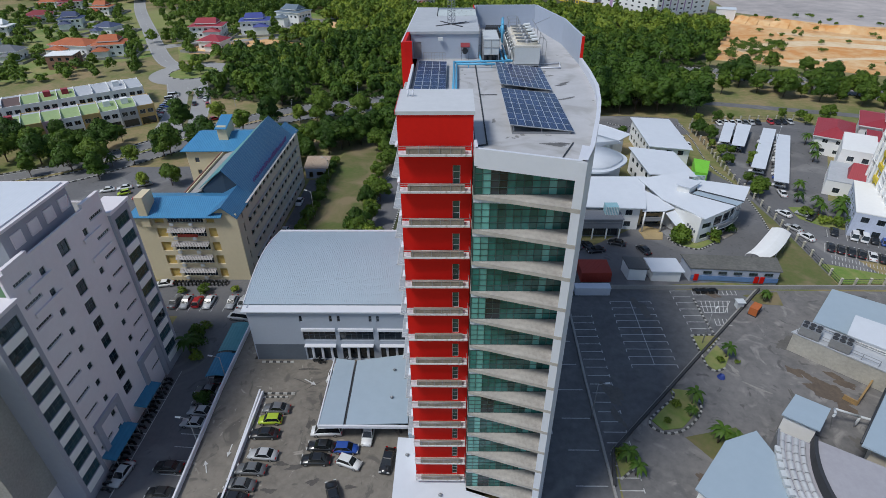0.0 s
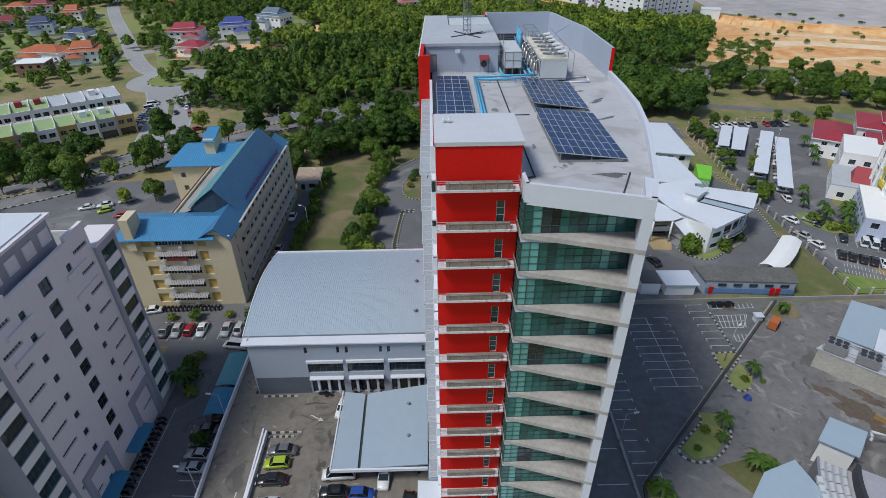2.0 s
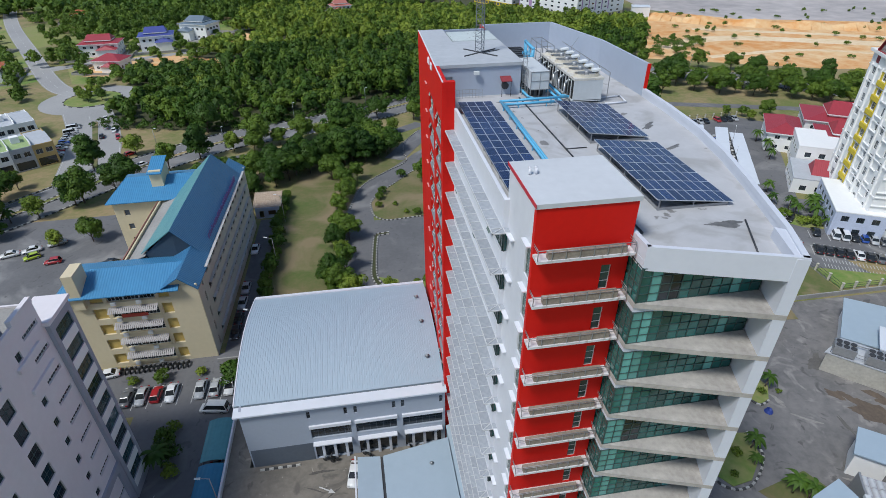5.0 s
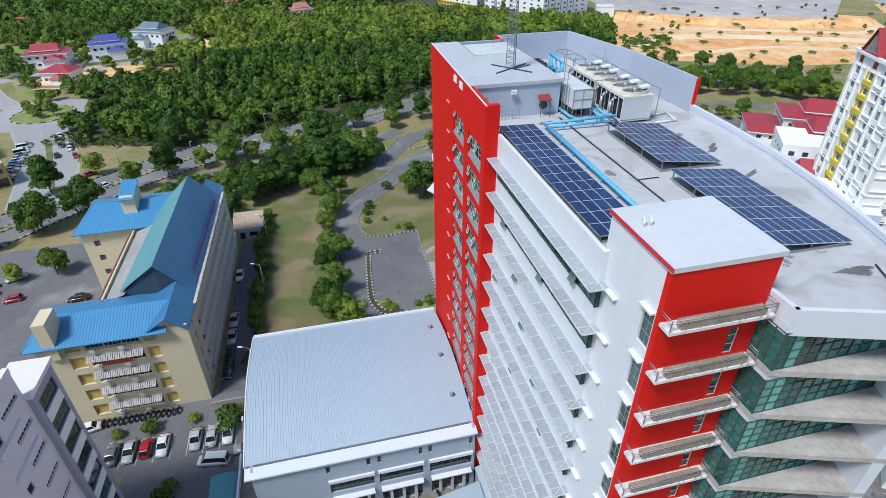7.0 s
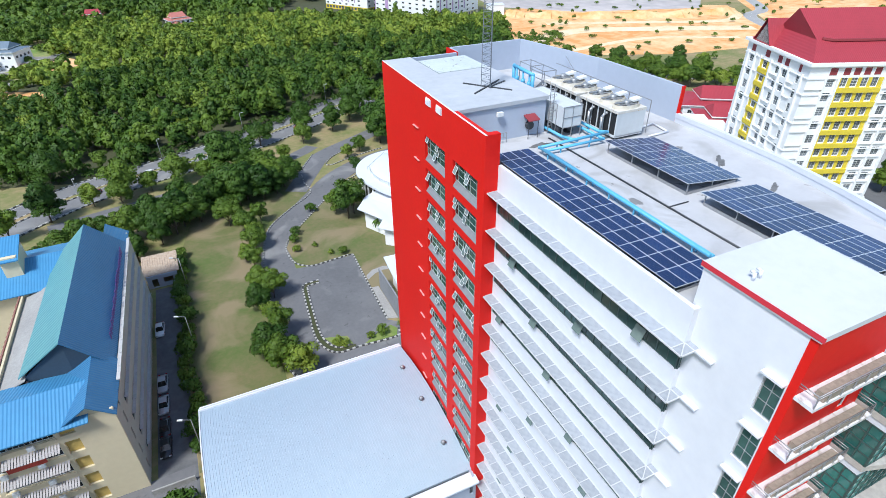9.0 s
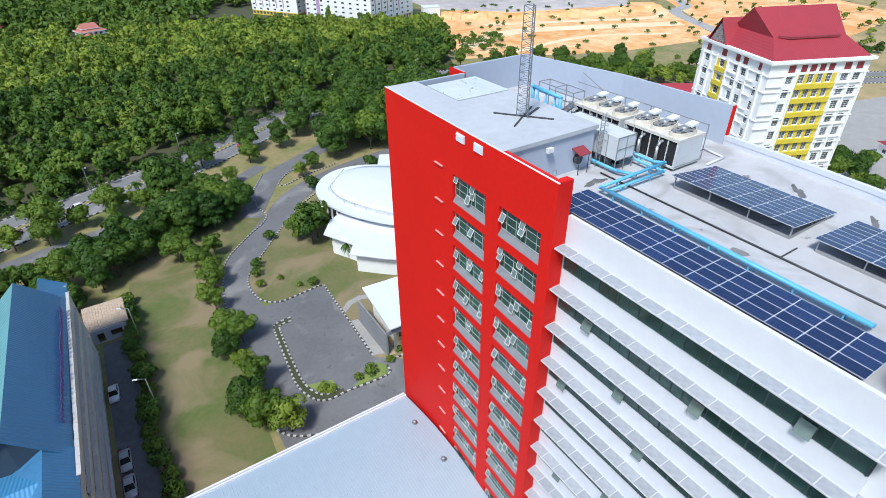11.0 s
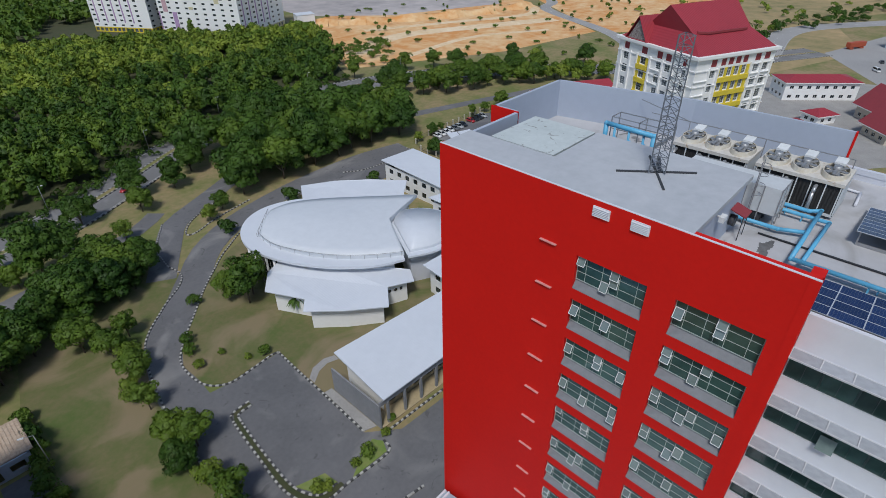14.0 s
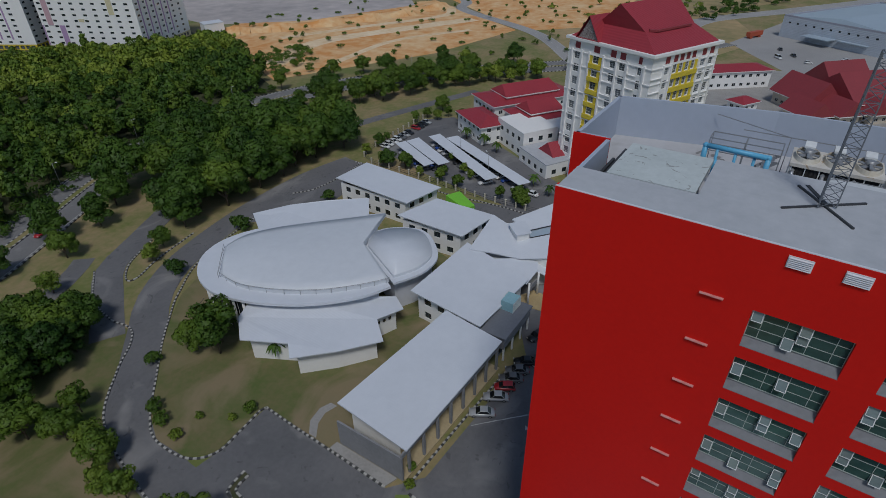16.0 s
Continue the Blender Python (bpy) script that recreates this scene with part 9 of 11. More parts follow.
# warehouse
wh = thing("warehouse", "large pale blue-grey metal warehouse", "warehouse", (385, 55, 0), -32)
for o, e in (((-45, -32), (45, -32)), ((45, -32), (45, 32)), ((45, 32), (-45, 32)), ((-45, 32), (-45, -32))):
    L = math.dist(o, e)
    hs = [(4 + 5 * j, 5.4 + 5 * j, 8.0, 9.0) for j in range(int(L / 5) - 1)]
    bm = BM()
    wall(bm, o, e, 0, 11.5, hs, t=0.3)
    part("wall", bm, mat("cladding", (0.50, 0.55, 0.62), None, 0.6, ribs=("Z", 0.8, 0.05)), wh)
    for u0, u1, z0, z1 in hs:
        window(wh, along(o, e, u0, 0.1, z0), 1.4, 1.0, 1, 1, MULLION, DARK_GLASS, whole=True)
    bm = BM()
    wall(bm, o, e, 11.5, 12.4, t=0.4)
    part("parapet", bm, GREY_BAND, wh)
bm = BM()
hip_roof(bm, -45, 45, -32, 32, 11.6, 3.0, -0.5, True, 0.95)
part("roof", bm, METAL_ROOF, wh)
bm = BM()
box(bm, -47, -45, -20, -4, 4.0, 4.4)
box(bm, -52, -45, -2, 14, 4.0, 4.4)
part("dock_canopy", bm, METAL_ROOF, wh)
bm = BM()
box(bm, -6, 6, -1.3, 1.3, 1.2, 3.6)
for xx in (-4.5, -3.2, 3.2, 4.5):
    tube(bm, (xx, -1.25, 0.5), (xx, 1.25, 0.5), 0.5, 12)
box(bm, -5.8, 5.8, -0.5, 0.5, 0.8, 1.2)
single("red_trailer", bm, mat("trailer_red", (0.45, 0.09, 0.04), None, 0.6), "orange-red box of a container trailer", "trailer", at=pose(352, 118, 0, 0, 0, -28))

# ---- far apartments ----
ACCENTS = {(False, True): [(0.05, 0.8, 3.3, 14, LILAC), (4.2, 3.3, 14, 36, PINK), (10.8, 3.2, 3.3, 14, LILAC), (24, 3.2, 16, 17.5, PALE_YELLOW), (43.8, 3.2, 20, 36, PALE_YELLOW)],
           (True, False): [(4.2, 0.9, 6, 39, LILAC), (11.0, 0.9, 6, 39, LILAC), (17.6, 0.9, 6, 39, LILAC), (24.2, 0.9, 6, 39, LILAC), (30.8, 0.9, 6, 39, LILAC)]}


def apartments(name, x, y, rz, w, d, floors, label):
    th = thing(name, label, "apartment building", (x, y, 0), rz)
    h = floors * 3.0 + 3
    for o, e in (((0, 0), (w, 0)), ((0, d), (0, 0)), ((w, 0), (w, d))):
        L = math.dist(o, e)
        n = int(L / 3.3)
        hs = [(1.3 + 6.6 * j, 3.6 + 6.6 * j, 3.95 + 3 * f, 5.05 + 3 * f) for f in range(floors) for j in range(n // 2)]
        ar = [(0.6 + 3.3 * j, 3.0 + 3.3 * j, 0.6, 2.6) for j in range(n)]
        bm = BM()
        wall(bm, o, e, 3.2, h, hs, t=0.4)
        part("wall", bm, PURE_WHITE, th)
        bm = BM()
        wall(bm, o, e, 0, 3.2, ar, t=0.4)
        part("arcade", bm, BRIGHT_YELLOW if floors < 12 else PALE_YELLOW, th, "yellow arcade storey")
        for u0, u1, z0, z1 in hs:
            window(th, along(o, e, u0, 0.2, z0), u1 - u0, z1 - z0, 2, 1, MULLION, DARK_GLASS, bar=0.1, whole=True)
        for u0, wide, z0, z1, m in ACCENTS.get((e[0] > o[0], o[1] > 0), ()):
            bm = BM()
            box(bm, 0, wide, -0.15, -0.003, z0, z1)
            part("accent_strip", bm, m, th, "coloured wall strip", at=along(o, e, u0, 0, 0))
    bm = BM()
    box(bm, -0.4, w + 0.4, -0.4, d + 0.4, h, h + 0.8)
    part("roof", bm, PAVING, th)
    bm = BM()
    box(bm, 0.5, w - 0.5, 0.5, d - 0.5, 0.5, h)
    part("inner_core", bm, HALL_DARK, th)
    return th


apartments("apartment_block", 140, 403, 25, 48, 60, 12, "tall white apartment block with yellow, pink and lilac bands")
apartments("apartment_block", 89, 503, -60, 44, 34, 11, "white apartment block over a yellow arcade")
pavilion("pump_house", [(186, 416, 8), (182, 406, 8), (194, 402, 8), (198, 412, 8)], "small grey pump house", over=0.3, wins=False)

# ---- shop terraces by the roundabout ----
SR = math.degrees(math.atan2(30, 43))
BROWN_ROOF = mat("brown_metal_roof", (0.14, 0.09, 0.08), None, 0.6)
shop_cols = [PURE_WHITE, PURE_WHITE, mat("shop_blue", (0.30, 0.42, 0.60), None, 0.7), mat("shop_ochre", (0.52, 0.36, 0.14), None, 0.7), mat("shop_red", (0.42, 0.16, 0.15), None, 0.7), mat("shop_cream", (0.60, 0.54, 0.42), None, 0.7), mat("shop_grey", (0.42, 0.43, 0.45), None, 0.7), PINK]
rg = random.Random(8)
for row, (x, y) in enumerate(((-120.5, 213), (-136, 236))):
    for i in range(11):
        px_, py_ = x - math.cos(radians(SR)) * 6.2 * (i + 0.5), y - math.sin(radians(SR)) * 6.2 * (i + 0.5)
        lime = i not in ((0,), (0, 1, 2, 3, 7, 8))[row]
        s = thing("shophouse", "two-storey shophouse with a lime green roof" if lime else "two-storey shophouse with a plain roof", "shophouse", (px_, py_, 0), SR, "shophouses in a terrace")
        wm = shop_cols[rg.randrange(len(shop_cols))] if row == 0 else PURE_WHITE
        hs = [(0.6, 2.6, 4.4, 6.0), (3.4, 5.4, 4.4, 6.0), (0.5, 5.6, 0.3, 3.0)]
        bm = BM()
        wall(bm, (-3.1, -8), (3.1, -8), 0, 7.6, hs, t=0.3)
        wall(bm, (3.1, -8), (3.1, 8), 0, 7.8, t=0.2)
        wall(bm, (3.1, 8), (-3.1, 8), 0, 7.6, [(0.6, 2.6, 4.4, 5.6), (3.4, 5.4, 4.4, 5.6)], t=0.3)
        wall(bm, (-3.1, 8), (-3.1, -8), 0, 7.8, t=0.2)
        part("wall", bm, wm, s)
        for u in (0.6, 3.4):
            window(s, along((-3.1, -8), (3.1, -8), u, 0.15, 4.4), 2.0, 1.6, 2, 1, WHITE_FRAME, DARK_GLASS, whole=True)
            window(s, along((3.1, 8), (-3.1, 8), u, 0.15, 4.4), 2.0, 1.2, 2, 1, WHITE_FRAME, DARK_GLASS, whole=True)
        bm = BM()
        box(bm, -2.6, 2.5, -7.5, -7.4, 0.2, 3.0)
        part("shopfront", bm, DARK_GLASS, s)
        bm = BM()
        hexa(bm, [(-3.0, -7.8, 7.4), (3.0, -7.8, 7.4), (3.0, 1.5, 8.4), (-3.0, 1.5, 8.4)], [(-3.0, -7.8, 7.55), (3.0, -7.8, 7.55), (3.0, 1.5, 8.55), (-3.0, 1.5, 8.55)])
        part("front_roof", bm, LIME_ROOF if lime else (SLAB_TOP if i < 4 else BROWN_ROOF), s)
        bm = BM()
        box(bm, -3.0, 3.0, 1.5, 7.8, 7.2, 7.4)
        part("rear_roof", bm, SLAB_TOP, s)
        bm = BM()
        box(bm, -3.12, -2.94, -8.2, 2, 7.5, 8.9)
        part("party_wall", bm, PURE_WHITE, s)
        if rg.random() < 0.3:
            bm = BM()
            box(bm, -1.2, 1.2, -3.5, -1.0, 8.0, 10.0)
            part("roof_store", bm, RED_ROOF if rg.random() < 0.5 else PURE_WHITE, s)

# ---- houses among the trees ----
for args in (("white house under a dark blue roof", -262, 396, 20, 14, 12, 6.5, mat("navy_roof", (0.05, 0.07, 0.16), None, 0.6), 2),
             ("white house with a pale roof", -296, 372, 10, 15, 11, 6, PURE_WHITE, 2), ("house with an orange tiled roof", -218, 326, -10, 24, 14, 5, ORANGE_TILE, 1),
             ("house with an orange hipped roof", -194, 320, 15, 16, 15, 6.5, ORANGE_TILE, 2), ("house under a bright red roof", -156, 367, 5, 20, 13, 7, RED_ROOF, 2),
             ("house under a dull red roof", -140, 333, -12, 14, 11, 5, RED_ROOF, 1), ("white house under a violet-blue roof", -129, 378, 12, 18, 13, 8, mat("violet_blue_roof", (0.06, 0.08, 0.30), None, 0.55), 2),
             ("white house under a grey-blue roof", -110, 404, -25, 19, 14, 9, mat("slate_roof", (0.15, 0.20, 0.25), None, 0.6), 2), ("pink house under a pink roof", -22, 470, 15, 14, 11, 6.5, mat("pink_roof", (0.46, 0.16, 0.13), None, 0.65), 2),
             ("house with a brown roof", -268, 446, 0, 14, 10, 6, ORANGE_TILE, 2), ("white-walled house by a lane", -320, 330, 12, 14, 10, 6, ORANGE_TILE, 2),
             ("house with a grey roof", -275, 330, 8, 13, 10, 5, mat("grey_tile", (0.2, 0.21, 0.22), None, 0.7), 1), ("house with a red-brown roof", -300, 420, 30, 16, 10, 5, MAROON, 1),
             ("small house with an orange roof", -210, 480, 10, 12, 10, 5, ORANGE_TILE, 1), ("house with a red roof by the woods", -75, 515, 0, 14, 10, 6, RED_ROOF, 2), ("house with an orange roof", -330, 480, 0, 14, 10, 5, ORANGE_TILE, 1),
             ("house with a slate grey roof", -246, 309, 5, 14, 10, 5, mat("slate_tile", (0.16, 0.17, 0.19), None, 0.7), 1), ("house with a navy hipped roof", -226, 376, -15, 13, 10, 5, mat("navy_tile", (0.07, 0.09, 0.17), None, 0.65), 1), ("house with a dull red roof", -309, 475, 15, 17, 12, 6, MAROON, 2), ("house with a weathered red roof", -284, 300, 10, 15, 10, 5, ORANGE_TILE, 1)):
    lb, x, y, rz, w, d, h, rm, fl = args
    th = house("house", lb, x, y, rz, w, d, h, rm, PURE_WHITE, 2.6, fl, tiers=2 if fl == 2 and w > 13.5 else 1, group="detached houses")
    sd = 1 if (x + y) % 2 else -1
    bm = BM()
    box(bm, sd * w * 0.22 - w * 0.24, sd * w * 0.22 + w * 0.24, -d / 2 - 4.6, -d / 2, 0, h * 0.62)
    part("wing", bm, PURE_WHITE, th, "lower front wing")
    bm = BM()
    hip_roof(bm, sd * w * 0.22 - w * 0.24, sd * w * 0.22 + w * 0.24, -d / 2 - 4.6, -d / 2 + 1.5, h * 0.62, 1.8, 0.6, False, 0.5)
    part("wing_roof", bm, rm, th)
    bm = BM()
    box(bm, -sd * (w / 2 + 3.4) - 3.0, -sd * (w / 2 + 3.4) + 3.0, -d * 0.3, d * 0.3, 2.7, 2.95)
    for px_ in (-2.8, 2.8):
        for py_ in (-0.27, 0.27):
            box(bm, -sd * (w / 2 + 3.4) + px_ - 0.12, -sd * (w / 2 + 3.4) + px_ + 0.12, d * py_ - 0.12, d * py_ + 0.12, 0, 2.7)
    part("car_porch", bm, PAVING, th, "flat-roofed car porch")
    bm = BM()
    q = max(w, d) * 0.5 + 7
    for a, b in (((-q, -q), (q, -q)), ((q, -q), (q, q)), ((q, q), (-q, q)), ((-q, q), (-q, -q))):
        beam(bm, (*a, 0.6), (*b, 0.6), 0.2, 1.2)
    part("garden_wall", bm, PAVING, th, "pale garden wall")
pavilion("brown_house", [(-212, 296, 7), (-210, 285, 7), (-196, 287, 7), (-198, 298, 7)], "half-built brown house with a white top", over=0.4, wall_mat=mat("raw_brick", (0.30, 0.16, 0.11), None, 0.85), roof_mat=PURE_WHITE)
sheet("house_plot", [(-176, 372), (-150, 350), (-138, 362), (-165, 392)], 0.03, mat("pink_ground", (0.48, 0.36, 0.28), (0.38, 0.25, 0.18), 0.9, big=0.1, small=1), "bare pinkish earth of a house plot", "ground")
sheet("red_soil", [(-110, 398), (-92, 380), (-70, 392), (-84, 412)], 0.03, EARTH, "bare reddish soil between trees", "ground")
sheet("meadow", [(-255, 420), (-205, 380), (-190, 420), (-235, 470)], 0.02, mat("meadow_grass", (0.20, 0.24, 0.06), (0.26, 0.24, 0.10), 0.95, big=0.05, small=0.6), "bright green meadow", "ground")


# ---- trees and bushes ----
def leaf_cloud(rs, clumps, count, size, flat=0.35):
    """Leaf tufts spread over the shells of clumps: the corners of triangles, and the soft outward normal of each."""
    clumps = np.asarray(clumps, float)
    w = clumps[:, 3] * clumps[:, 5]
    idx = rs.choice(len(clumps), count, p=w / w.sum())
    c = clumps[idx]
    d = rs.normal(size=(count, 3))
    d[:, 2] = np.abs(d[:, 2]) * 1.15 - flat
    d /= np.linalg.norm(d, axis=1)[:, None]
    r = rs.uniform(0.66, 1.08, count)[:, None]
    pos = c[:, :3] + d * c[:, 3:6] * r
    n = d + rs.normal(scale=0.5, size=(count, 3))
    n /= np.linalg.norm(n, axis=1)[:, None]
    h = rs.normal(size=(count, 3))
    u = np.cross(n, h)
    u /= np.linalg.norm(u, axis=1)[:, None] + 1e-9
    v = np.cross(n, u)
    s = size * rs.uniform(0.55, 1.35, count)[:, None]
    a, b = u * s * 0.62, v * s * 0.62
    tri = np.stack([pos - a - b * 0.45, pos + a * 0.95 - b * 0.55, pos + a * 0.1 + b], axis=1)
    soft = d * 0.9 + n * 0.3 + np.array((0, 0, 0.25))
    soft /= np.linalg.norm(soft, axis=1)[:, None]
    return np.concatenate([tri, np.repeat(soft[:, None, :], 3, axis=1)], axis=2).reshape(-1, 6)


def cloud_mesh(name, rows, material):
    n = len(rows) // 3
    me = bpy.data.meshes.new(name)
    me.vertices.add(len(rows))
    me.vertices.foreach_set("co", rows[:, :3].astype(np.float32).ravel())
    me.loops.add(n * 3)
    me.loops.foreach_set("vertex_index", np.arange(n * 3, dtype=np.int32))
    me.polygons.add(n)
    me.polygons.foreach_set("loop_start", np.arange(0, n * 3, 3, dtype=np.int32))
    me.update(calc_edges=True)
    me.normals_split_custom_set_from_vertices(rows[:, 3:6])
    me.materials.append(material)
    return me


def crown_clumps(rs, r, z0, z1, n):
    """Clumps that fill a rounded, uneven crown of radius r between two heights."""
    out = [(0, 0, (z0 + z1) / 2, r * 0.72, r * 0.72, (z1 - z0) * 0.42)]
    for _ in range(n):
        a, q = rs.uniform(0, 2 * np.pi), rs.uniform(0.35, 0.8) * r
        k = rs.uniform(0.28, 0.46) * r
        out.append((q * np.cos(a), q * np.sin(a), rs.uniform(z0 + k * 0.8, z1 - k * 0.9), k, k, k * 0.8))
    out.append((rs.uniform(-0.2, 0.2) * r, rs.uniform(-0.2, 0.2) * r, z1 - r * 0.3, r * 0.42, r * 0.42, r * 0.34))
    return out


def build_tree(seed, r, h, trunk, count, leaf, label, size=0.7, name="tree"):
    rs = np.random.RandomState(seed)
    th = thing(name, label, "tree" if trunk > 0.8 else "bush")
    clumps = crown_clumps(rs, r, trunk, h, 18)
    part("crown", cloud_mesh("crown", leaf_cloud(rs, clumps, count, size), leaf), None, th)
    bm = BM()
    rt = 0.05 + 0.035 * r
    tube(bm, (0, 0, -0.2), (0.1 * rt, 0, trunk + 0.25 * (h - trunk)), rt, 8, rt * 0.6)
    for c in clumps[1:7]:
        tube(bm, (0, 0, trunk * 0.85), (c[0] * 0.8, c[1] * 0.8, c[2]), rt * 0.45, 6, rt * 0.12)
    part("trunk", bm, BARK, th)
    return th


def build_palm(seed, h, label):
    rs = np.random.RandomState(seed)
    th = thing("palm", label, "palm tree")
    bm = BM()
    pts = [(0, 0, -0.1), (0.12, 0.05, h * 0.5), (0.1, 0.15, h)]
    for i, (p, q) in enumerate(zip(pts, pts[1:])):
        tube(bm, p, q, 0.2 - 0.04 * i, 8, 0.16 - 0.04 * i)
    part("trunk", bm, BARK, th)
    bm = BM()
    for k in range(15):
        a = 2 * math.pi * k / 15 + rs.uniform(-0.2, 0.2)
        up = rs.uniform(-0.2, 1.0)
        L = rs.uniform(2.2, 2.9)
        prev = None
        for j in range(8):
            t = j / 7
            rr = L * t
            z = h + up * L * 0.5 * math.sin(t * 2.2) - 0.75 * L * t * t * (1.1 - 0.5 * up)
            c = Vector((0.1 + rr * math.cos(a), 0.15 + rr * math.sin(a), z))
            side = Vector((-math.sin(a), math.cos(a), 0)) * (0.42 * math.sin(math.pi * min(1, 0.12 + t * 0.9)) + 0.03)
            drop = Vector((0, 0, -0.18 * side.length))
            cur = [bm.verts.new(c - side + drop), bm.verts.new(c), bm.verts.new(c + side + drop)]
            if prev:
                face(bm, (prev[0], cur[0], cur[1], prev[1]))
                face(bm, (prev[1], cur[1], cur[2], prev[2]))
            prev = cur
    part("crown", bm, LEAF_DARK, th, "arching feathered fronds")
    return th


TREES = [build_tree(1, 4.4, 9.4, 2.0, 5900, LEAF, "broad green tree with a rounded crown", 0.44), build_tree(2, 3.6, 10.0, 2.0, 5000, LEAF_DARK, "tall dark green street tree", 0.43),
         build_tree(3, 5.0, 9.8, 1.8, 6400, LEAF_DARK, "wide dark green spreading tree", 0.46), build_tree(4, 3.0, 7.0, 1.6, 2700, LEAF_LIGHT, "light green young tree", 0.4),
         build_tree(5, 2.8, 7.6, 1.8, 2500, LEAF, "slim green tree with a loose crown", 0.4)]
BUSHES = [build_tree(11, 1.7, 2.6, 0.3, 800, LEAF, "rounded green garden bush", 0.32, "bush"), build_tree(12, 1.3, 1.9, 0.2, 560, LEAF_LIGHT, "small light green bush", 0.28, "bush"), build_tree(13, 2.1, 3.4, 0.4, 1000, LEAF_DARK, "dense dark green bush", 0.34, "bush")]
PALMS = [build_palm(21, 4.2, "young palm with arching fronds"), build_palm(22, 6.4, "tall palm with drooping fronds")]
# the first of each kind stands in its own place, the rest are copies
FIRST = {}


def plant(src, x, y, s=1.0, z=0.0, group=""):
    rz = (x * 37.7 + y * 91.3) % 360
    if src not in FIRST:
        FIRST[src] = True
        src.matrix_basis = pose(x, y, z, 0, 0, rz) @ Matrix.Diagonal((s, s, s, 1))
        ob = src
    else:
        ob = copy_thing(src, pose(x, y, z, 0, 0, rz))
        ob.scale = (s, s, s)
    if group:
        tagged(ob, group=group)
    return ob


rg = random.Random(42)
# hedge of bushes between lane and lawn
for i in range(19):
    plant(BUSHES[(0, 2, 0)[i % 3]], -39.0 + rg.uniform(-0.5, 0.5), 104.5 + 3.4 * i, rg.uniform(0.9, 1.25), group="bushes along the lane")
# row of trees between lawn and loop road
for x, y, k, s in ((-22.2, 113.2, 3, 1.0), (-25.4, 117.0, 0, 0.8), (-27.0, 121.8, 2, 0.75), (-23.6, 126.0, 4, 0.9), (-24.4, 131.4, 3, 0.7), (-22.8, 139.4, 0, 0.75), (-26.4, 137.4, 2, 0.62), (-25.0, 143.0, 0, 0.7),
                   (-23.6, 152.6, 4, 0.8), (-24.8, 156.8, 3, 0.7), (-22.0, 161.6, 0, 0.7), (-21.0, 166.0, 3, 0.75), (-23.0, 170.8, 0, 0.72), (-18.6, 174.6, 4, 0.8), (-26.4, 176.4, 0, 0.9)):
    plant(TREES[k], x + (2.2 if y < 150 else 1.0), y, s, group="trees along the loop road")
def inside(x, y, poly):
    c = False
    for i in range(len(poly)):
        (x0, y0), (x1, y1) = poly[i], poly[i - 1]
        if (y0 > y) != (y1 > y) and x < (x1 - x0) * (y - y0) / (y1 - y0) + x0:
            c = not c
    return c


def grove(poly, gap, kinds, s0, s1, group, most=90):
    """Trees spread over a plan outline, no two nearer than the gap."""
    xs, ys = [p[0] for p in poly], [p[1] for p in poly]
    done = []
    for _ in range(most * 30):
        x, y = rg.uniform(min(xs), max(xs)), rg.uniform(min(ys), max(ys))
        if len(done) < most and inside(x, y, poly) and all(math.hypot(x - u, y - v) > gap for u, v in done):
            done.append((x, y))
            plant(TREES[kinds[rg.randrange(len(kinds))]], x, y, rg.uniform(s0, s1), group=group)


# dense belt between lawn and main road, belt between loop road and main road
grove([(-44, 173), (-36.6, 178.6), (-28.6, 183), (-21, 186.5), (-12.8, 187), (-8, 191), (-4.4, 195.4), (-6, 199), (-12, 203), (-20, 197), (-30, 192), (-38, 189), (-46, 183)], 3.7, (1, 2, 1, 2, 0), 0.85, 1.15, "trees of the dense belt", 54)
grove([(-66, 160), (-50, 158), (-46, 168), (-49, 182), (-56, 184), (-68, 172)], 5.2, (1, 2, 0), 0.7, 1.0, "trees of the dense belt", 14)
grove([(29, 213.5), (36, 213), (52, 214), (78, 214), (98, 210), (101, 222), (90, 238), (84, 262), (62, 262), (46, 252), (44, 244), (42, 226)], 6.0, (2, 0, 2, 1), 1.2, 1.75, "trees of the northern belt", 70)
for x, y, k, s in ((-22.6, 211.0, 1, 1.45), (-18.0, 213.6, 2, 1.2), (-36.4, 211.6, 0, 1.0), (-8.2, 230.6, 2, 0.9), (8.6, 236.4, 1, 1.2), (-44, 209, 0, 0.7), (-52, 203, 0, 0.8), (36, 250, 2, 1.6), (-28, 210, 0, 0.7), (-9, 203, 4, 0.9), (-3, 214, 3, 0.8), (-31, 216, 3, 0.6), (19, 234, 1, 1.0), (28, 242, 2, 1.0), (33, 225.5, 0, 0.8), (16.5, 206.6, 3, 0.7), (22, 210.4, 0, 0.6), (6, 226, 0, 0.8)):
    plant(TREES[k], x, y, s, group="trees beside the main road")
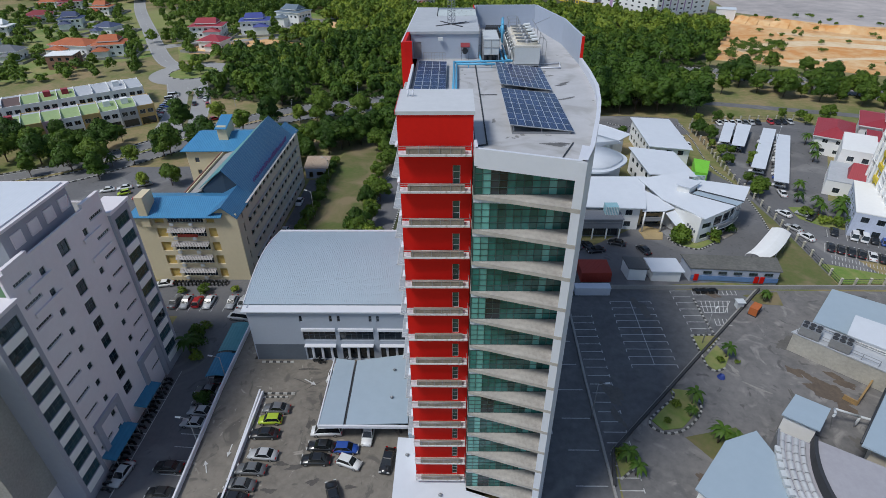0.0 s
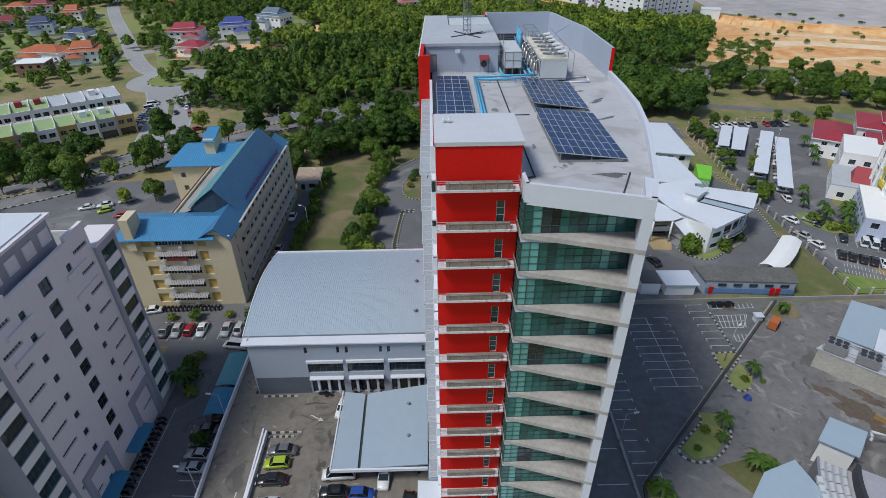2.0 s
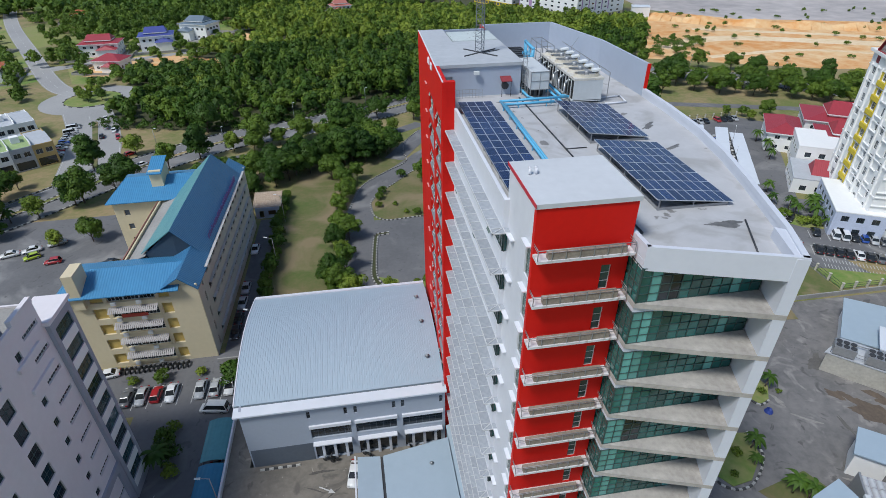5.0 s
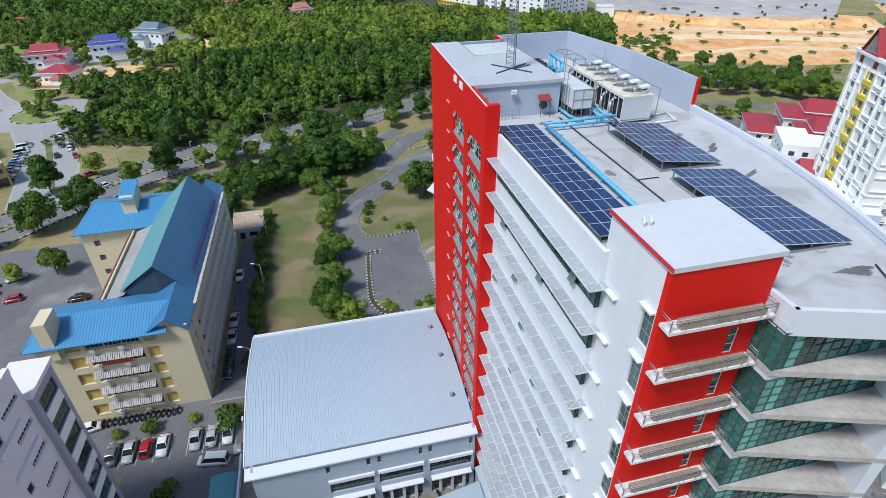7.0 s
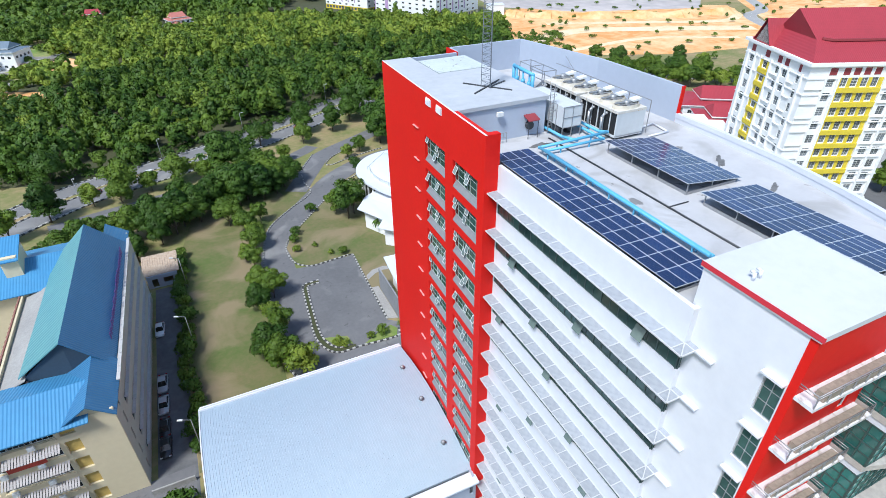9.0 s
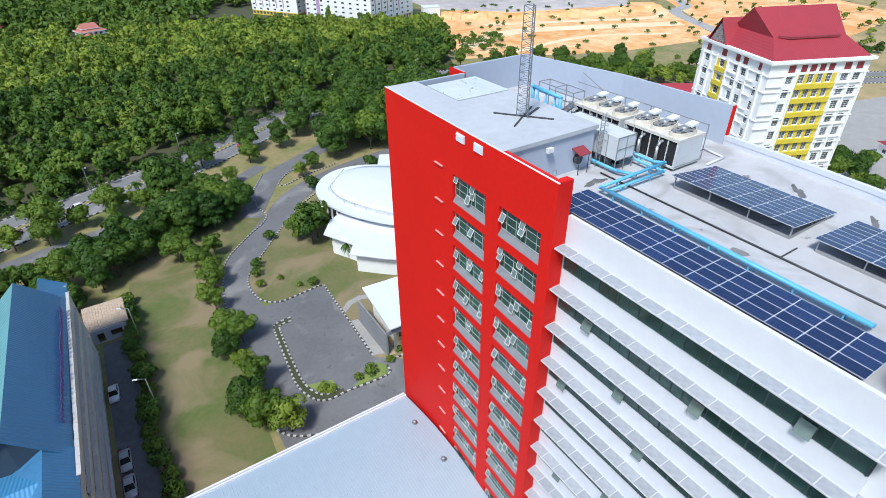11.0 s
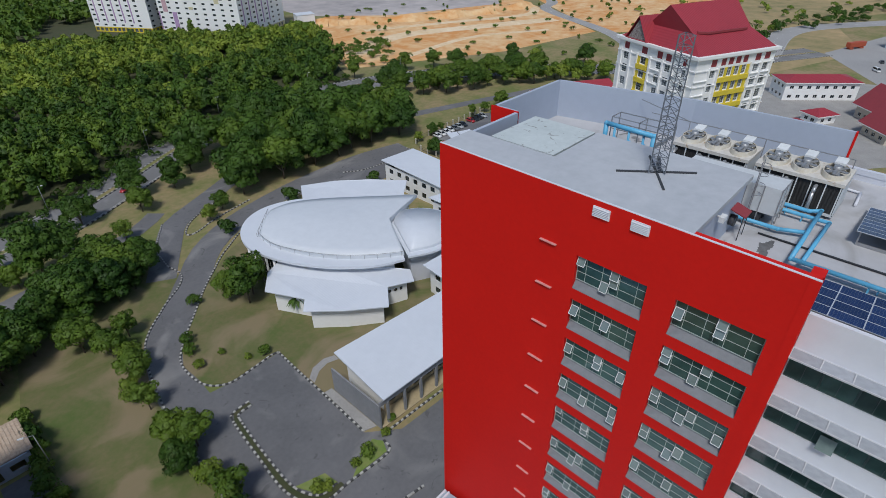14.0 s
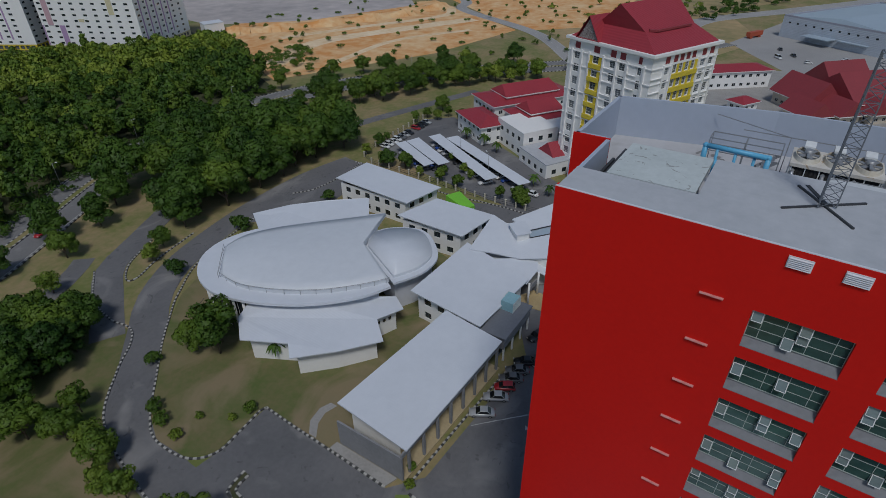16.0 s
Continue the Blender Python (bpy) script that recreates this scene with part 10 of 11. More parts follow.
# trees on both sides of the main road
for off, step, k0 in ((11.5, 3, 0), (-10.5, 3, 1)):
    ln = offset_line(MAIN, off)
    for i, p in enumerate(ln[::step]):
        if 40 < p.x < 70 and p.y < 260:
            continue
        if rg.random() < 0.62 and (-170 < p.x < -50 or 125 < p.x < 245):
            plant(TREES[(i * 2 + k0) % 5], p.x + rg.uniform(-1.5, 1.5), p.y + rg.uniform(-1.5, 1.5), rg.uniform(0.9, 1.35), group="trees along the main road")
ln = offset_line(MAIN, 0)
for p in ln[40:100:2]:
    if rg.random() < 0.5 and -80 < p.x < -28:
        plant(PALMS[rg.randrange(2)], p.x + rg.uniform(-1, 1) + 4.2, p.y - 6.6 + rg.uniform(-1, 1), rg.uniform(0.7, 1.0), group="palms along the main road")
# trees in front of the terraces and on the slope by the yellow block
for x, y, k, s in ((-98.3, 172, 1, 1.0), (-90, 180, 0, 0.8), (-105.7, 166, 3, 0.95), (-116, 162, 0, 1.1), (-123, 160, 2, 1.0), (-130, 170, 0, 1.1), (-137, 166, 2, 1.1), (-145, 176, 0, 1.0), (-156, 181, 2, 1.1), (-150, 168, 0, 1.2), (-163, 176, 1, 1.1), (-141, 184, 1, 0.9),
                   (-86, 150, 0, 0.75), (-72, 146, 4, 0.6), (-94, 149, 3, 0.7), (-79, 158, 4, 0.7), (-170, 168, 2, 1.2), (-160, 160, 0, 1.0), (-134, 156, 4, 0.9), (-178, 184, 0, 1.2), (-186, 172, 2, 1.2), (-120, 186, 4, 0.8), (-128, 190, 0, 0.7)):
    plant(TREES[k], x, y, s, group="trees by the terraces")
for x, y in ((-134, 276), (-129, 281), (-126, 275), (-133, 283), (-137, 281), (-131, 273)):
    plant(TREES[3], x, y, 0.75, 0.2, group="trees on the roundabout")
for i in range(5):
    plant(PALMS[i % 2], -112 - 5.5 * i, 164 + 2.0 * (i % 3), 0.9, group="palms by the terraces")
# pavilion garden
plant(TREES[4], 4.6, 166.2, 1.5)
plant(TREES[4], 6.8, 168.4, 1.35)
plant(TREES[0], 2.6, 171.6, 0.7)
for x, y, k, s in ((-4.0, 174.8, 2, 0.8), (-11.4, 160.4, 0, 0.85), (-10.4, 163.8, 0, 0.9), (-12.0, 156.0, 1, 0.9), (-1.8, 150.2, 0, 0.75), (-7.4, 156.2, 1, 0.6), (-4.6, 151.2, 1, 0.6), (16.5, 197.0, 2, 1.2), (38, 200, 2, 1.3), (62.4, 191.6, 2, 1.0), (30, 194, 0, 1.0), (-12.2, 118.6, 1, 0.9), (-11.0, 117.8, 1, 0.7), (-3.0, 117.6, 0, 0.8), (-5.6, 117.8, 1, 0.7), (1.4, 118.6, 1, 0.7), (4.0, 120.2, 0, 0.5), (66.0, 119.0, 0, 1.3), (72.2, 122.4, 2, 0.8), (57.5, 117.4, 1, 1.0), (68.5, 121.0, 1, 0.9)):
    plant(BUSHES[k], x, y, s, 0.1, group="garden bushes")
for x, y, s in ((10.2, 156.0, 0.95), (11.4, 155.2, 0.7)):
    plant(PALMS[0], x, y, s, 0.1, group="garden palms")
# shrubs round the fan block and the palm strip
sheet("shrub_bed", [(55.6, 118.4), (58.0, 115.6), (61.6, 114.4), (66.4, 117.4), (65.4, 118.6), (61.5, 116.8), (58.4, 121.4)], 0.12, GARDEN, "grass bed with shrubs round the block", "planting bed")
kerb([(55.4, 119.6), (56.2, 117.2), (58.0, 115.3), (61.6, 114.1), (66.6, 117.1)], step=0.5)
for x, y, k, s in ((57.6, 118.6, 0, 1.6), (58.8, 117.8, 1, 1.5), (57.4, 117.2, 0, 1.3), (66.6, 117.6, 1, 1.0), (96.0, 130.6, 0, 1.1), (99.2, 127.0, 1, 1.2), (102.2, 125.4, 0, 1.0), (106.4, 123.2, 1, 1.2), (110.2, 121.2, 0, 1.1)):
    plant(BUSHES[k], x, y, s, 0.1, group="shrubs in the beds")
# islands of the lot
for x, y, s in ((52.2, 76.4, 0.85), (41.6, 65.0, 0.9), (27.2, 53.2, 0.9), (28.0, 51.0, 0.8), (42.8, 57.0, 1.0), (44.4, 55.8, 0.9), (67.4, 93.6, 0.7), (40.2, 62.2, 0.6)):
    plant(PALMS[0], x, y, s * 0.78, 0.1, group="palms in the lot")
for x, y, s in ((50.6, 75.2, 0.6), (38.6, 64.4, 0.7), (36.0, 61.0, 0.5), (26.6, 54.6, 0.7), (68.6, 94.8, 0.9), (53.6, 74.8, 0.4)):
    plant(BUSHES[1], x, y, s, 0.1, group="bushes in the lot")
sheet("verge_patch", [(64, 95.6), (72, 96.8), (71, 92), (66, 92.6)], 0.08, LAWN, "grass patch in the yard corner", "lawn")
sheet("verge_patch", [(38, 58), (47, 60), (50, 54), (42, 52)], 0.08, LAWN, "grass patch with palms in the yard", "lawn")
# street side and behind the blocks
for x, y, k, s in ((-49.8, 78.6, 2, 1.0), (-51.2, 81.2, 0, 1.1), (-48.8, 75.2, 1, 1.0), (-50.2, 84.0, 1, 0.9), (-55.0, 95.8, 0, 0.9), (-48.5, 96.6, 1, 0.8), (-43.2, 64.6, 2, 0.8), (-60.2, 96.0, 1, 0.8), (-41.8, 93.6, 2, 1.3), (-43.0, 96.2, 0, 1.0), (-37.6, 90.4, 1, 0.9)):
    plant(BUSHES[k], x, y, s, group="street bushes")
plant(PALMS[0], -50.6, 76.8, 0.9)
# car park trees and palms by the hotel
for i, p in enumerate(FP):
    if i > 18 and i % 2 == 0 and rg.random() < 0.85:
        plant(TREES[(3, 4, 0)[i % 3]], p.x + rg.uniform(1.2, 2.8), p.y + rg.uniform(-1, 1), rg.uniform(0.4, 0.65), group="trees along the fence")
for x, y, s in ((101.2, 135.1, 0.8), (105.6, 131.9, 1.0), (102, 145.5, 0.8), (103.6, 128.4, 0.9), (108.0, 134.6, 0.9), (98.6, 139.0, 0.7), (124, 182, 0.9), (126.5, 177.5, 0.8), (121.6, 173.6, 0.9), (118.4, 167, 0.8), (104, 123.6, 0.8), (107, 126.6, 1.0), (100.2, 131.6, 0.8)):
    plant(PALMS[0], x, y, s, group="palms by the hotel")
for x, y, k, s in ((92, 186, 0, 0.6), (90.4, 192, 2, 0.6), (88.4, 142.4, 0, 0.5), (99, 168, 3, 0.5), (93.5, 172, 4, 0.5), (96.5, 164, 3, 0.45), (104.5, 176, 4, 0.4), (137.5, 192, 0, 0.6), (140, 200, 4, 0.6), (145, 206, 0, 0.7), (135, 202, 3, 0.6), (150, 112, 0, 0.9), (155, 108, 1, 0.9), (160, 116, 2, 0.8), (165, 110, 0, 0.8), (148, 104, 3, 0.9), (142, 100, 0, 1.0), (136, 98, 2, 0.9), (172, 100, 0, 0.8), (128, 92, 3, 0.8)):
    plant(TREES[k], x, y, s, group="trees round the hotel")
grove([(100, 238), (128, 240), (165, 226), (205, 190), (216, 198), (190, 230), (160, 246), (128, 262), (104, 258)], 6.5, (0, 3, 4, 0), 0.75, 1.2, "trees behind the car park", 44)


def woods(name, poly, step, seed, tufts, size, r0, r1, h0, h1, leaf, label, keep=1.0, clear=()):
    rs = np.random.RandomState(seed)
    xs, ys = [p[0] for p in poly], [p[1] for p in poly]
    clouds = []
    y = min(ys)
    while y < max(ys):
        x = min(xs)
        while x < max(xs):
            px_, py_ = x + rs.uniform(-0.45, 0.45) * step, y + rs.uniform(-0.45, 0.45) * step
            if inside(px_, py_, poly) and rs.uniform() < keep and not any(math.hypot(px_ - a, py_ - b) < c for a, b, c in clear):
                r, h = rs.uniform(r0, r1), rs.uniform(h0, h1) * (0.8 + 0.4 * noise.noise((px_ * 0.02, py_ * 0.02, 0.0)))
                cl = np.array(crown_clumps(rs, r, h * 0.12, h, 7))
                q = leaf_cloud(rs, cl, tufts, size)
                q[:, 0] += px_
                q[:, 1] += py_
                clouds.append(q)
            x += step
        y += step
    ob = new(name, cloud_mesh(name, np.concatenate(clouds), leaf))
    return tagged(ob, label, "woods", "", "stuff")


gaps = ((-131, 277, 27), (-117, 240, 13), (-110, 222, 14), (-110, 402, 17), (-129, 376, 16), (-100, 330, 20), (-84, 324, 12), (-122, 336, 20), (-104, 350, 12), (-22, 470, 14), (-75, 515, 12), (92, 510, 30), (150, 430, 30), (132, 455, 26), (165, 425, 22), (148, 408, 9), (160, 415, 14), (122, 450, 14), (110, 485, 24), (96, 480, 12), (-90, 396, 16), (190, 409, 10), (96, 300, 7))
near_poly = [(-119, 250), (-101, 237), (-62, 229.6), (-8, 249.6), (30, 270.4), (76, 288.6), (128, 287), (146, 316), (165, 352), (60, 360), (-40, 352), (-112, 330), (-128, 296)]
far_poly = [(-112, 331), (-40, 353), (60, 361), (165, 353), (188, 408), (150, 428), (100, 432), (40, 470), (-40, 500), (-100, 470), (-92, 400)]
mid_poly = [(-119, 262), (-100, 256), (-62, 250), (-8, 268), (33, 292), (78, 312), (140, 310), (165, 352), (60, 360), (-40, 352), (-112, 330), (-128, 296)]
woods("woods", near_poly, 6.4, 3, 420, 1.0, 2.6, 4.8, 7, 13, LEAF_DARK, "dense dark green woods beyond the road", 0.62, gaps)
woods("woods", near_poly, 6.6, 14, 400, 1.0, 2.4, 4.4, 7, 13.5, LEAF, "mid green trees among the woods", 0.5, gaps)
# the sunlit look of the distance is put into these lighter leaves
woods("woods", far_poly, 6.4, 4, 250, 1.25, 2.6, 4.8, 6.5, 11.5, LEAF_LIGHT, "woods towards the flats, leaves coloured lighter as if sunlit", 0.88, gaps)
woods("woods", far_poly, 7.4, 24, 240, 1.25, 2.6, 4.8, 6.5, 12.5, LEAF, "mid green woods towards the flats", 0.6, gaps)
woods("woods", mid_poly, 12, 15, 380, 0.8, 2.4, 4.0, 9, 13.5, LEAF_LIGHT, "light yellow-green crowns among the woods", 0.14, gaps)
woods("woods", [(-420, 520), (-300, 505), (-100, 475), (-40, 505), (40, 475), (70, 540), (120, 540), (240, 520), (240, 900), (-420, 900)], 10, 5, 110, 2.6, 4.5, 8, 9, 15, LEAF, "far dark woods on the horizon", 0.9, gaps)
woods("woods", [(-190, 345), (-160, 330), (-128, 300), (-112, 335), (-95, 395), (-120, 420), (-150, 430)], 7, 6, 300, 0.9, 2.6, 4.4, 6, 10, LEAF, "scattered trees round the houses", 0.3, ((-156, 367, 16), (-140, 333, 14), *gaps))
woods("woods", [(240, 560), (420, 640), (900, 640), (900, 1300), (-900, 1300), (-900, 300), (-430, 400), (-420, 905), (240, 905)], 26, 7, 60, 6.0, 12, 20, 10, 18, LEAF_DARK, "hazy far woods", 0.6)
# shrubs on the cleared ground, trees along the highway, gardens among the houses
woods("scrub", [(142, 230), (170, 262), (236, 200), (300, 150), (420, 180), (420, 400), (200, 430), (150, 300)], 11, 31, 130, 0.6, 1.0, 2.8, 1.6, 4.2, LEAF, "scattered shrubs on the cleared ground", 0.3)
woods("scrub", [(146, 300), (160, 330), (190, 350), (196, 330), (175, 306), (160, 288)], 5, 32, 200, 0.6, 1.6, 3.2, 3, 6, LEAF, "clump of shrubs at the edge of the clearing", 0.55)
woods("scrub", [(330, 170), (640, 120), (660, 400), (420, 410)], 18, 33, 110, 1.0, 2, 3.6, 3, 7, LEAF_LIGHT, "scattered low trees on the scrubland", 0.35)
woods("roadside_trees", [(290, 196), (300, 176), (520, 106), (530, 126), (400, 170)], 8, 34, 220, 0.9, 2.2, 4.0, 4, 8, LEAF_DARK, "trees along the far highway", 0.5)
houses_at = ((-268, 446), (-134, 268), (-126, 286), (-145, 330), (-138, 285), (-246, 309), (-226, 376), (-309, 475), (-284, 300), (-275, 330), (-320, 330), (-300, 420), (-262, 396), (-296, 372), (-218, 326), (-218, 316), (-194, 320), (-194, 310), (-156, 367), (-156, 358), (-140, 333), (-140, 324), (-129, 378), (-129, 368), (-110, 404), (-110, 394), (-122, 345), (-105, 330), (-88, 322), (-204, 291), (-240, 440))
way = [(-158 + 0.502 * k, 305 - 0.865 * k, 10) for k in range(-220, 60, 8)]
woods("woods", [(-232, 500), (-178, 402), (-168, 402), (-142, 424), (-126, 446), (-92, 446), (-80, 490), (-110, 520)], 7, 41, 380, 0.95, 3.0, 5.0, 8, 13, LEAF, "dense woods behind the houses", 0.9, ((-110, 404, 17), (-129, 378, 16), (-156, 367, 17), *[(a, b, 9) for a, b, c in way]))
woods("woods", [(-127, 310), (-119, 278), (-106, 285), (-100, 306), (-112, 314)], 6.6, 42, 420, 0.85, 2.8, 4.6, 7, 12, LEAF_DARK, "dense dark green woods by the roundabout", 0.85, ((-131, 277, 26), (-140, 333, 12)))
woods("scrub", [(-148, 320), (-120, 318), (-80, 312), (-80, 338), (-115, 354)], 9, 51, 260, 0.7, 1.4, 2.8, 3, 6.5, LEAF, "scattered young trees on bare ground", 0.2, ((-140, 333, 12),))
woods("garden_trees", [(-345, 270), (-215, 255), (-95, 300), (-95, 500), (-345, 520)], 8.5, 35, 300, 0.95, 2.2, 4.2, 5, 9, LEAF, "garden trees among the houses", 0.62, tuple((a, b, 10) for a, b in houses_at) + tuple(way))
# low undergrowth along the forest edge
woods("undergrowth", [(-119, 240), (-104, 233), (-62, 226), (-8, 243), (33, 266), (78, 284), (128, 283), (132, 290), (78, 292), (30, 275), (-10, 252), (-62, 236), (-104, 243), (-117, 250)], 2.8, 9, 80, 0.5, 1.2, 2.0, 1.5, 3.6, LEAF_DARK, "dark undergrowth at the forest edge", 0.8)

# stains, patches and scattered rubble on yard and lot
YARD_DARK = mat("dark_yard_stain", (0.10, 0.095, 0.09), (0.15, 0.14, 0.13), 0.9, big=0.3, small=2, bump=0.2)
YARD_PALE = mat("pale_dust_patch", (0.30, 0.285, 0.265), (0.20, 0.19, 0.18), 0.95, big=0.4, small=2, bump=0.2)
YARD_SOIL = mat("brown_soil_patch", (0.15, 0.115, 0.085), (0.09, 0.072, 0.06), 0.95, big=0.4, small=1.5, bump=0.4)
rg = random.Random(77)
for i in range(20):
    x, y = rg.uniform(40, 66), rg.uniform(52, 90)
    if y < x + 24 and not (33 < x < 47 and y < 72):
        blotch("dust_patch" if i % 2 else "dark_stain", x, y, rg.uniform(0.5, 2.6), rg.uniform(0.3, 1.2), 0.042 + 0.0005 * i, YARD_PALE if i % 2 else YARD_DARK, "pale dusty patch on the yard" if i % 2 else "dark stain on the yard", 100 + i, rg.uniform(0, 3))
for i, (x, y, rx, ry) in enumerate(((66.4, 68.6, 4.2, 1.9), (70.4, 70.4, 2.6, 1.2), (67.6, 65.4, 2.6, 1.6), (63.6, 72.6, 2.2, 1.0), (38.6, 49.8, 2.0, 1.2), (57, 96, 2.4, 0.8))):
    blotch("soil_patch", x, y, rx, ry, 0.055 + 0.001 * i, YARD_SOIL, "bare brown soil patch", 140 + i, -0.75)
for i in range(16):
    x, y = rg.uniform(11, 46), rg.uniform(50, 95)
    if y > x + 33 and i % 3:
        blotch("dark_stain" if i % 3 else "dust_patch", x, y, rg.uniform(0.8, 3.5), rg.uniform(0.4, 1.6), 0.0455 + 0.0003 * i, YARD_DARK if i % 3 else YARD_PALE, "dark stain on the asphalt" if i % 3 else "pale dusty patch on the asphalt", 160 + i, rg.uniform(0, 3))


# ---- vehicles ----
def build_car(colour, paint, kind="sedan"):
    """A parked car, nose towards +y."""
    th = thing("car", f"{colour} painted parked {'hatchback car' if kind == 'hatch' else 'passenger van' if kind == 'van' else 'pickup truck' if kind == 'pickup' else 'saloon car'}", "car")
    L, W = {"sedan": (4.5, 1.74), "hatch": (3.8, 1.64), "van": (4.9, 1.84), "pickup": (5.1, 1.82)}[kind]
    hb = {"sedan": 0.86, "hatch": 0.9, "van": 1.05, "pickup": 1.0}[kind]
    ht = {"sedan": 1.44, "hatch": 1.48, "van": 1.95, "pickup": 1.75}[kind]
    bm = BM()
    prof = [(-L / 2, 0.36, 0.80), (-L / 2 + 0.12, 0.66, 0.92), (-L * 0.36, hb + 0.02, 0.97), (-L * 0.1, hb, 1.0), (L * 0.18, hb - 0.02, 1.0), (L * 0.38, hb - 0.14, 0.96), (L / 2 - 0.1, hb - 0.26, 0.88), (L / 2, 0.38, 0.78)]
    rows = []
    for y, z, k in prof:
        w = W / 2 * k
        rows.append([bm.verts.new(p) for p in ((-w, y, 0.26), (-w * 1.02, y, 0.26 + (z - 0.26) * 0.55), (-w * 0.9, y, z), (w * 0.9, y, z), (w * 1.02, y, 0.26 + (z - 0.26) * 0.55), (w, y, 0.26))])
    for a, b in zip(rows, rows[1:]):
        for i in range(5):
            face(bm, (a[i], b[i], b[i + 1], a[i + 1])).smooth = True
        face(bm, (a[5], b[5], b[0], a[0]))
    face(bm, rows[0])
    face(bm, rows[-1][::-1])
    part("body", bm, paint, th, f"{colour} painted body")
    ys = {"sedan": (-L * 0.36, -L * 0.2, L * 0.07, L * 0.24), "hatch": (-L * 0.47, -L * 0.36, L * 0.08, L * 0.26), "van": (-L * 0.49, -L * 0.43, L * 0.2, L * 0.36), "pickup": (-L * 0.1, -L * 0.04, L * 0.12, L * 0.27)}[kind]
    wl, wt = W / 2 * 0.9, W / 2 * 0.74
    bm = BM()
    hexa(bm, [(-wl, ys[0], hb - 0.05), (wl, ys[0], hb - 0.05), (wl, ys[3], hb - 0.07), (-wl, ys[3], hb - 0.07)], [(-wt, ys[1], ht - 0.05), (wt, ys[1], ht - 0.05), (wt, ys[2], ht - 0.05), (-wt, ys[2], ht - 0.05)])
    part("glasshouse", bm, CAR_GLASS, th, "dark windows")
    bm = BM()
    hexa(bm, [(-wt * 1.02, ys[1] - 0.05, ht - 0.06), (wt * 1.02, ys[1] - 0.05, ht - 0.06), (wt * 1.02, ys[2] + 0.05, ht - 0.06), (-wt * 1.02, ys[2] + 0.05, ht - 0.06)], [(-wt * 0.92, ys[1] + 0.05, ht), (wt * 0.92, ys[1] + 0.05, ht), (wt * 0.92, ys[2] - 0.05, ht), (-wt * 0.92, ys[2] - 0.05, ht)])
    for s in (-1, 1):
        beam(bm, (s * wl, ys[0] + 0.03, hb - 0.04), (s * wt, ys[1], ht - 0.04), 0.07)
        beam(bm, (s * wl, ys[3] - 0.03, hb - 0.05), (s * wt, ys[2], ht - 0.04), 0.06)
    part("roof", bm, paint, th)
    for sx in (-1, 1):
        for sy in (-0.3, 0.31):
            bm = BM()
            tube(bm, (sx * (W / 2 - 0.2), L * sy, 0.31), (sx * (W / 2 + 0.01), L * sy, 0.31), 0.31, 12)
            tube(bm, (sx * (W / 2), L * sy, 0.31), (sx * (W / 2 + 0.02), L * sy, 0.31), 0.19, 10, mi=1)
            part("wheel", bm, [RUBBER, ALU], th)
        bm = BM()
        box(bm, sx * 0.62 - 0.2, sx * 0.62 + 0.2, L / 2 - 0.16, L / 2 - 0.03, 0.5, 0.64)
        part("headlight", bm, LAMP_GLASS, th)
        bm = BM()
        box(bm, sx * 0.62 - 0.18, sx * 0.62 + 0.18, -L / 2 + 0.0, -L / 2 + 0.1, 0.58, 0.74)
        part("tail_lamp", bm, TAIL_RED, th)
    return th


def paint(name, c, rough=0.3):
    return mat(name, c, tuple(v * 0.9 for v in c), rough, big=0.5, small=3, bump=0, coat=0.6)


CARS = {"white": build_car("white", paint("white_car_paint", (0.72, 0.72, 0.72))), "silver": build_car("silver", paint("silver_car_paint", (0.42, 0.43, 0.44))), "grey": build_car("grey", paint("grey_car_paint", (0.13, 0.135, 0.14))),
        "black": build_car("black", paint("black_car_paint", (0.015, 0.016, 0.018))), "red": build_car("red", paint("red_car_paint", (0.40, 0.02, 0.025)), "hatch"), "lime": build_car("lime green", paint("lime_car_paint", (0.38, 0.50, 0.03)), "hatch"),
        "blue": build_car("blue", paint("blue_car_paint", (0.02, 0.07, 0.32)), "hatch"), "whitehatch": build_car("white", paint("white_hatch_paint", (0.70, 0.70, 0.69)), "hatch"), "van": build_car("white", paint("white_van_paint", (0.70, 0.70, 0.70)), "van"), "pickup": build_car("silver", paint("pickup_paint", (0.36, 0.37, 0.38)), "pickup")}


# lots so far off that a car's lamps cannot be made out
FAR_LOTS = ("cars in the car park", "cars by the terraces", "cars in the depot yard")


def park(kind, x, y, rz, z=0.05, group=""):
    src = CARS[kind]
    if src not in FIRST:
        FIRST[src] = True
        src.matrix_basis = pose(x, y, z, 0, 0, rz)
        ob = src
    else:
        ob = copy_thing(src, pose(x, y, z, 0, 0, rz))
    if group:
        tagged(ob, group=group)
    if ob is not src and group in FAR_LOTS:
        for c in list(ob.children):
            if c.name.startswith(("headlight", "tail_lamp")):
                bpy.data.objects.remove(c)
    return ob


DZ = DK + 0.01
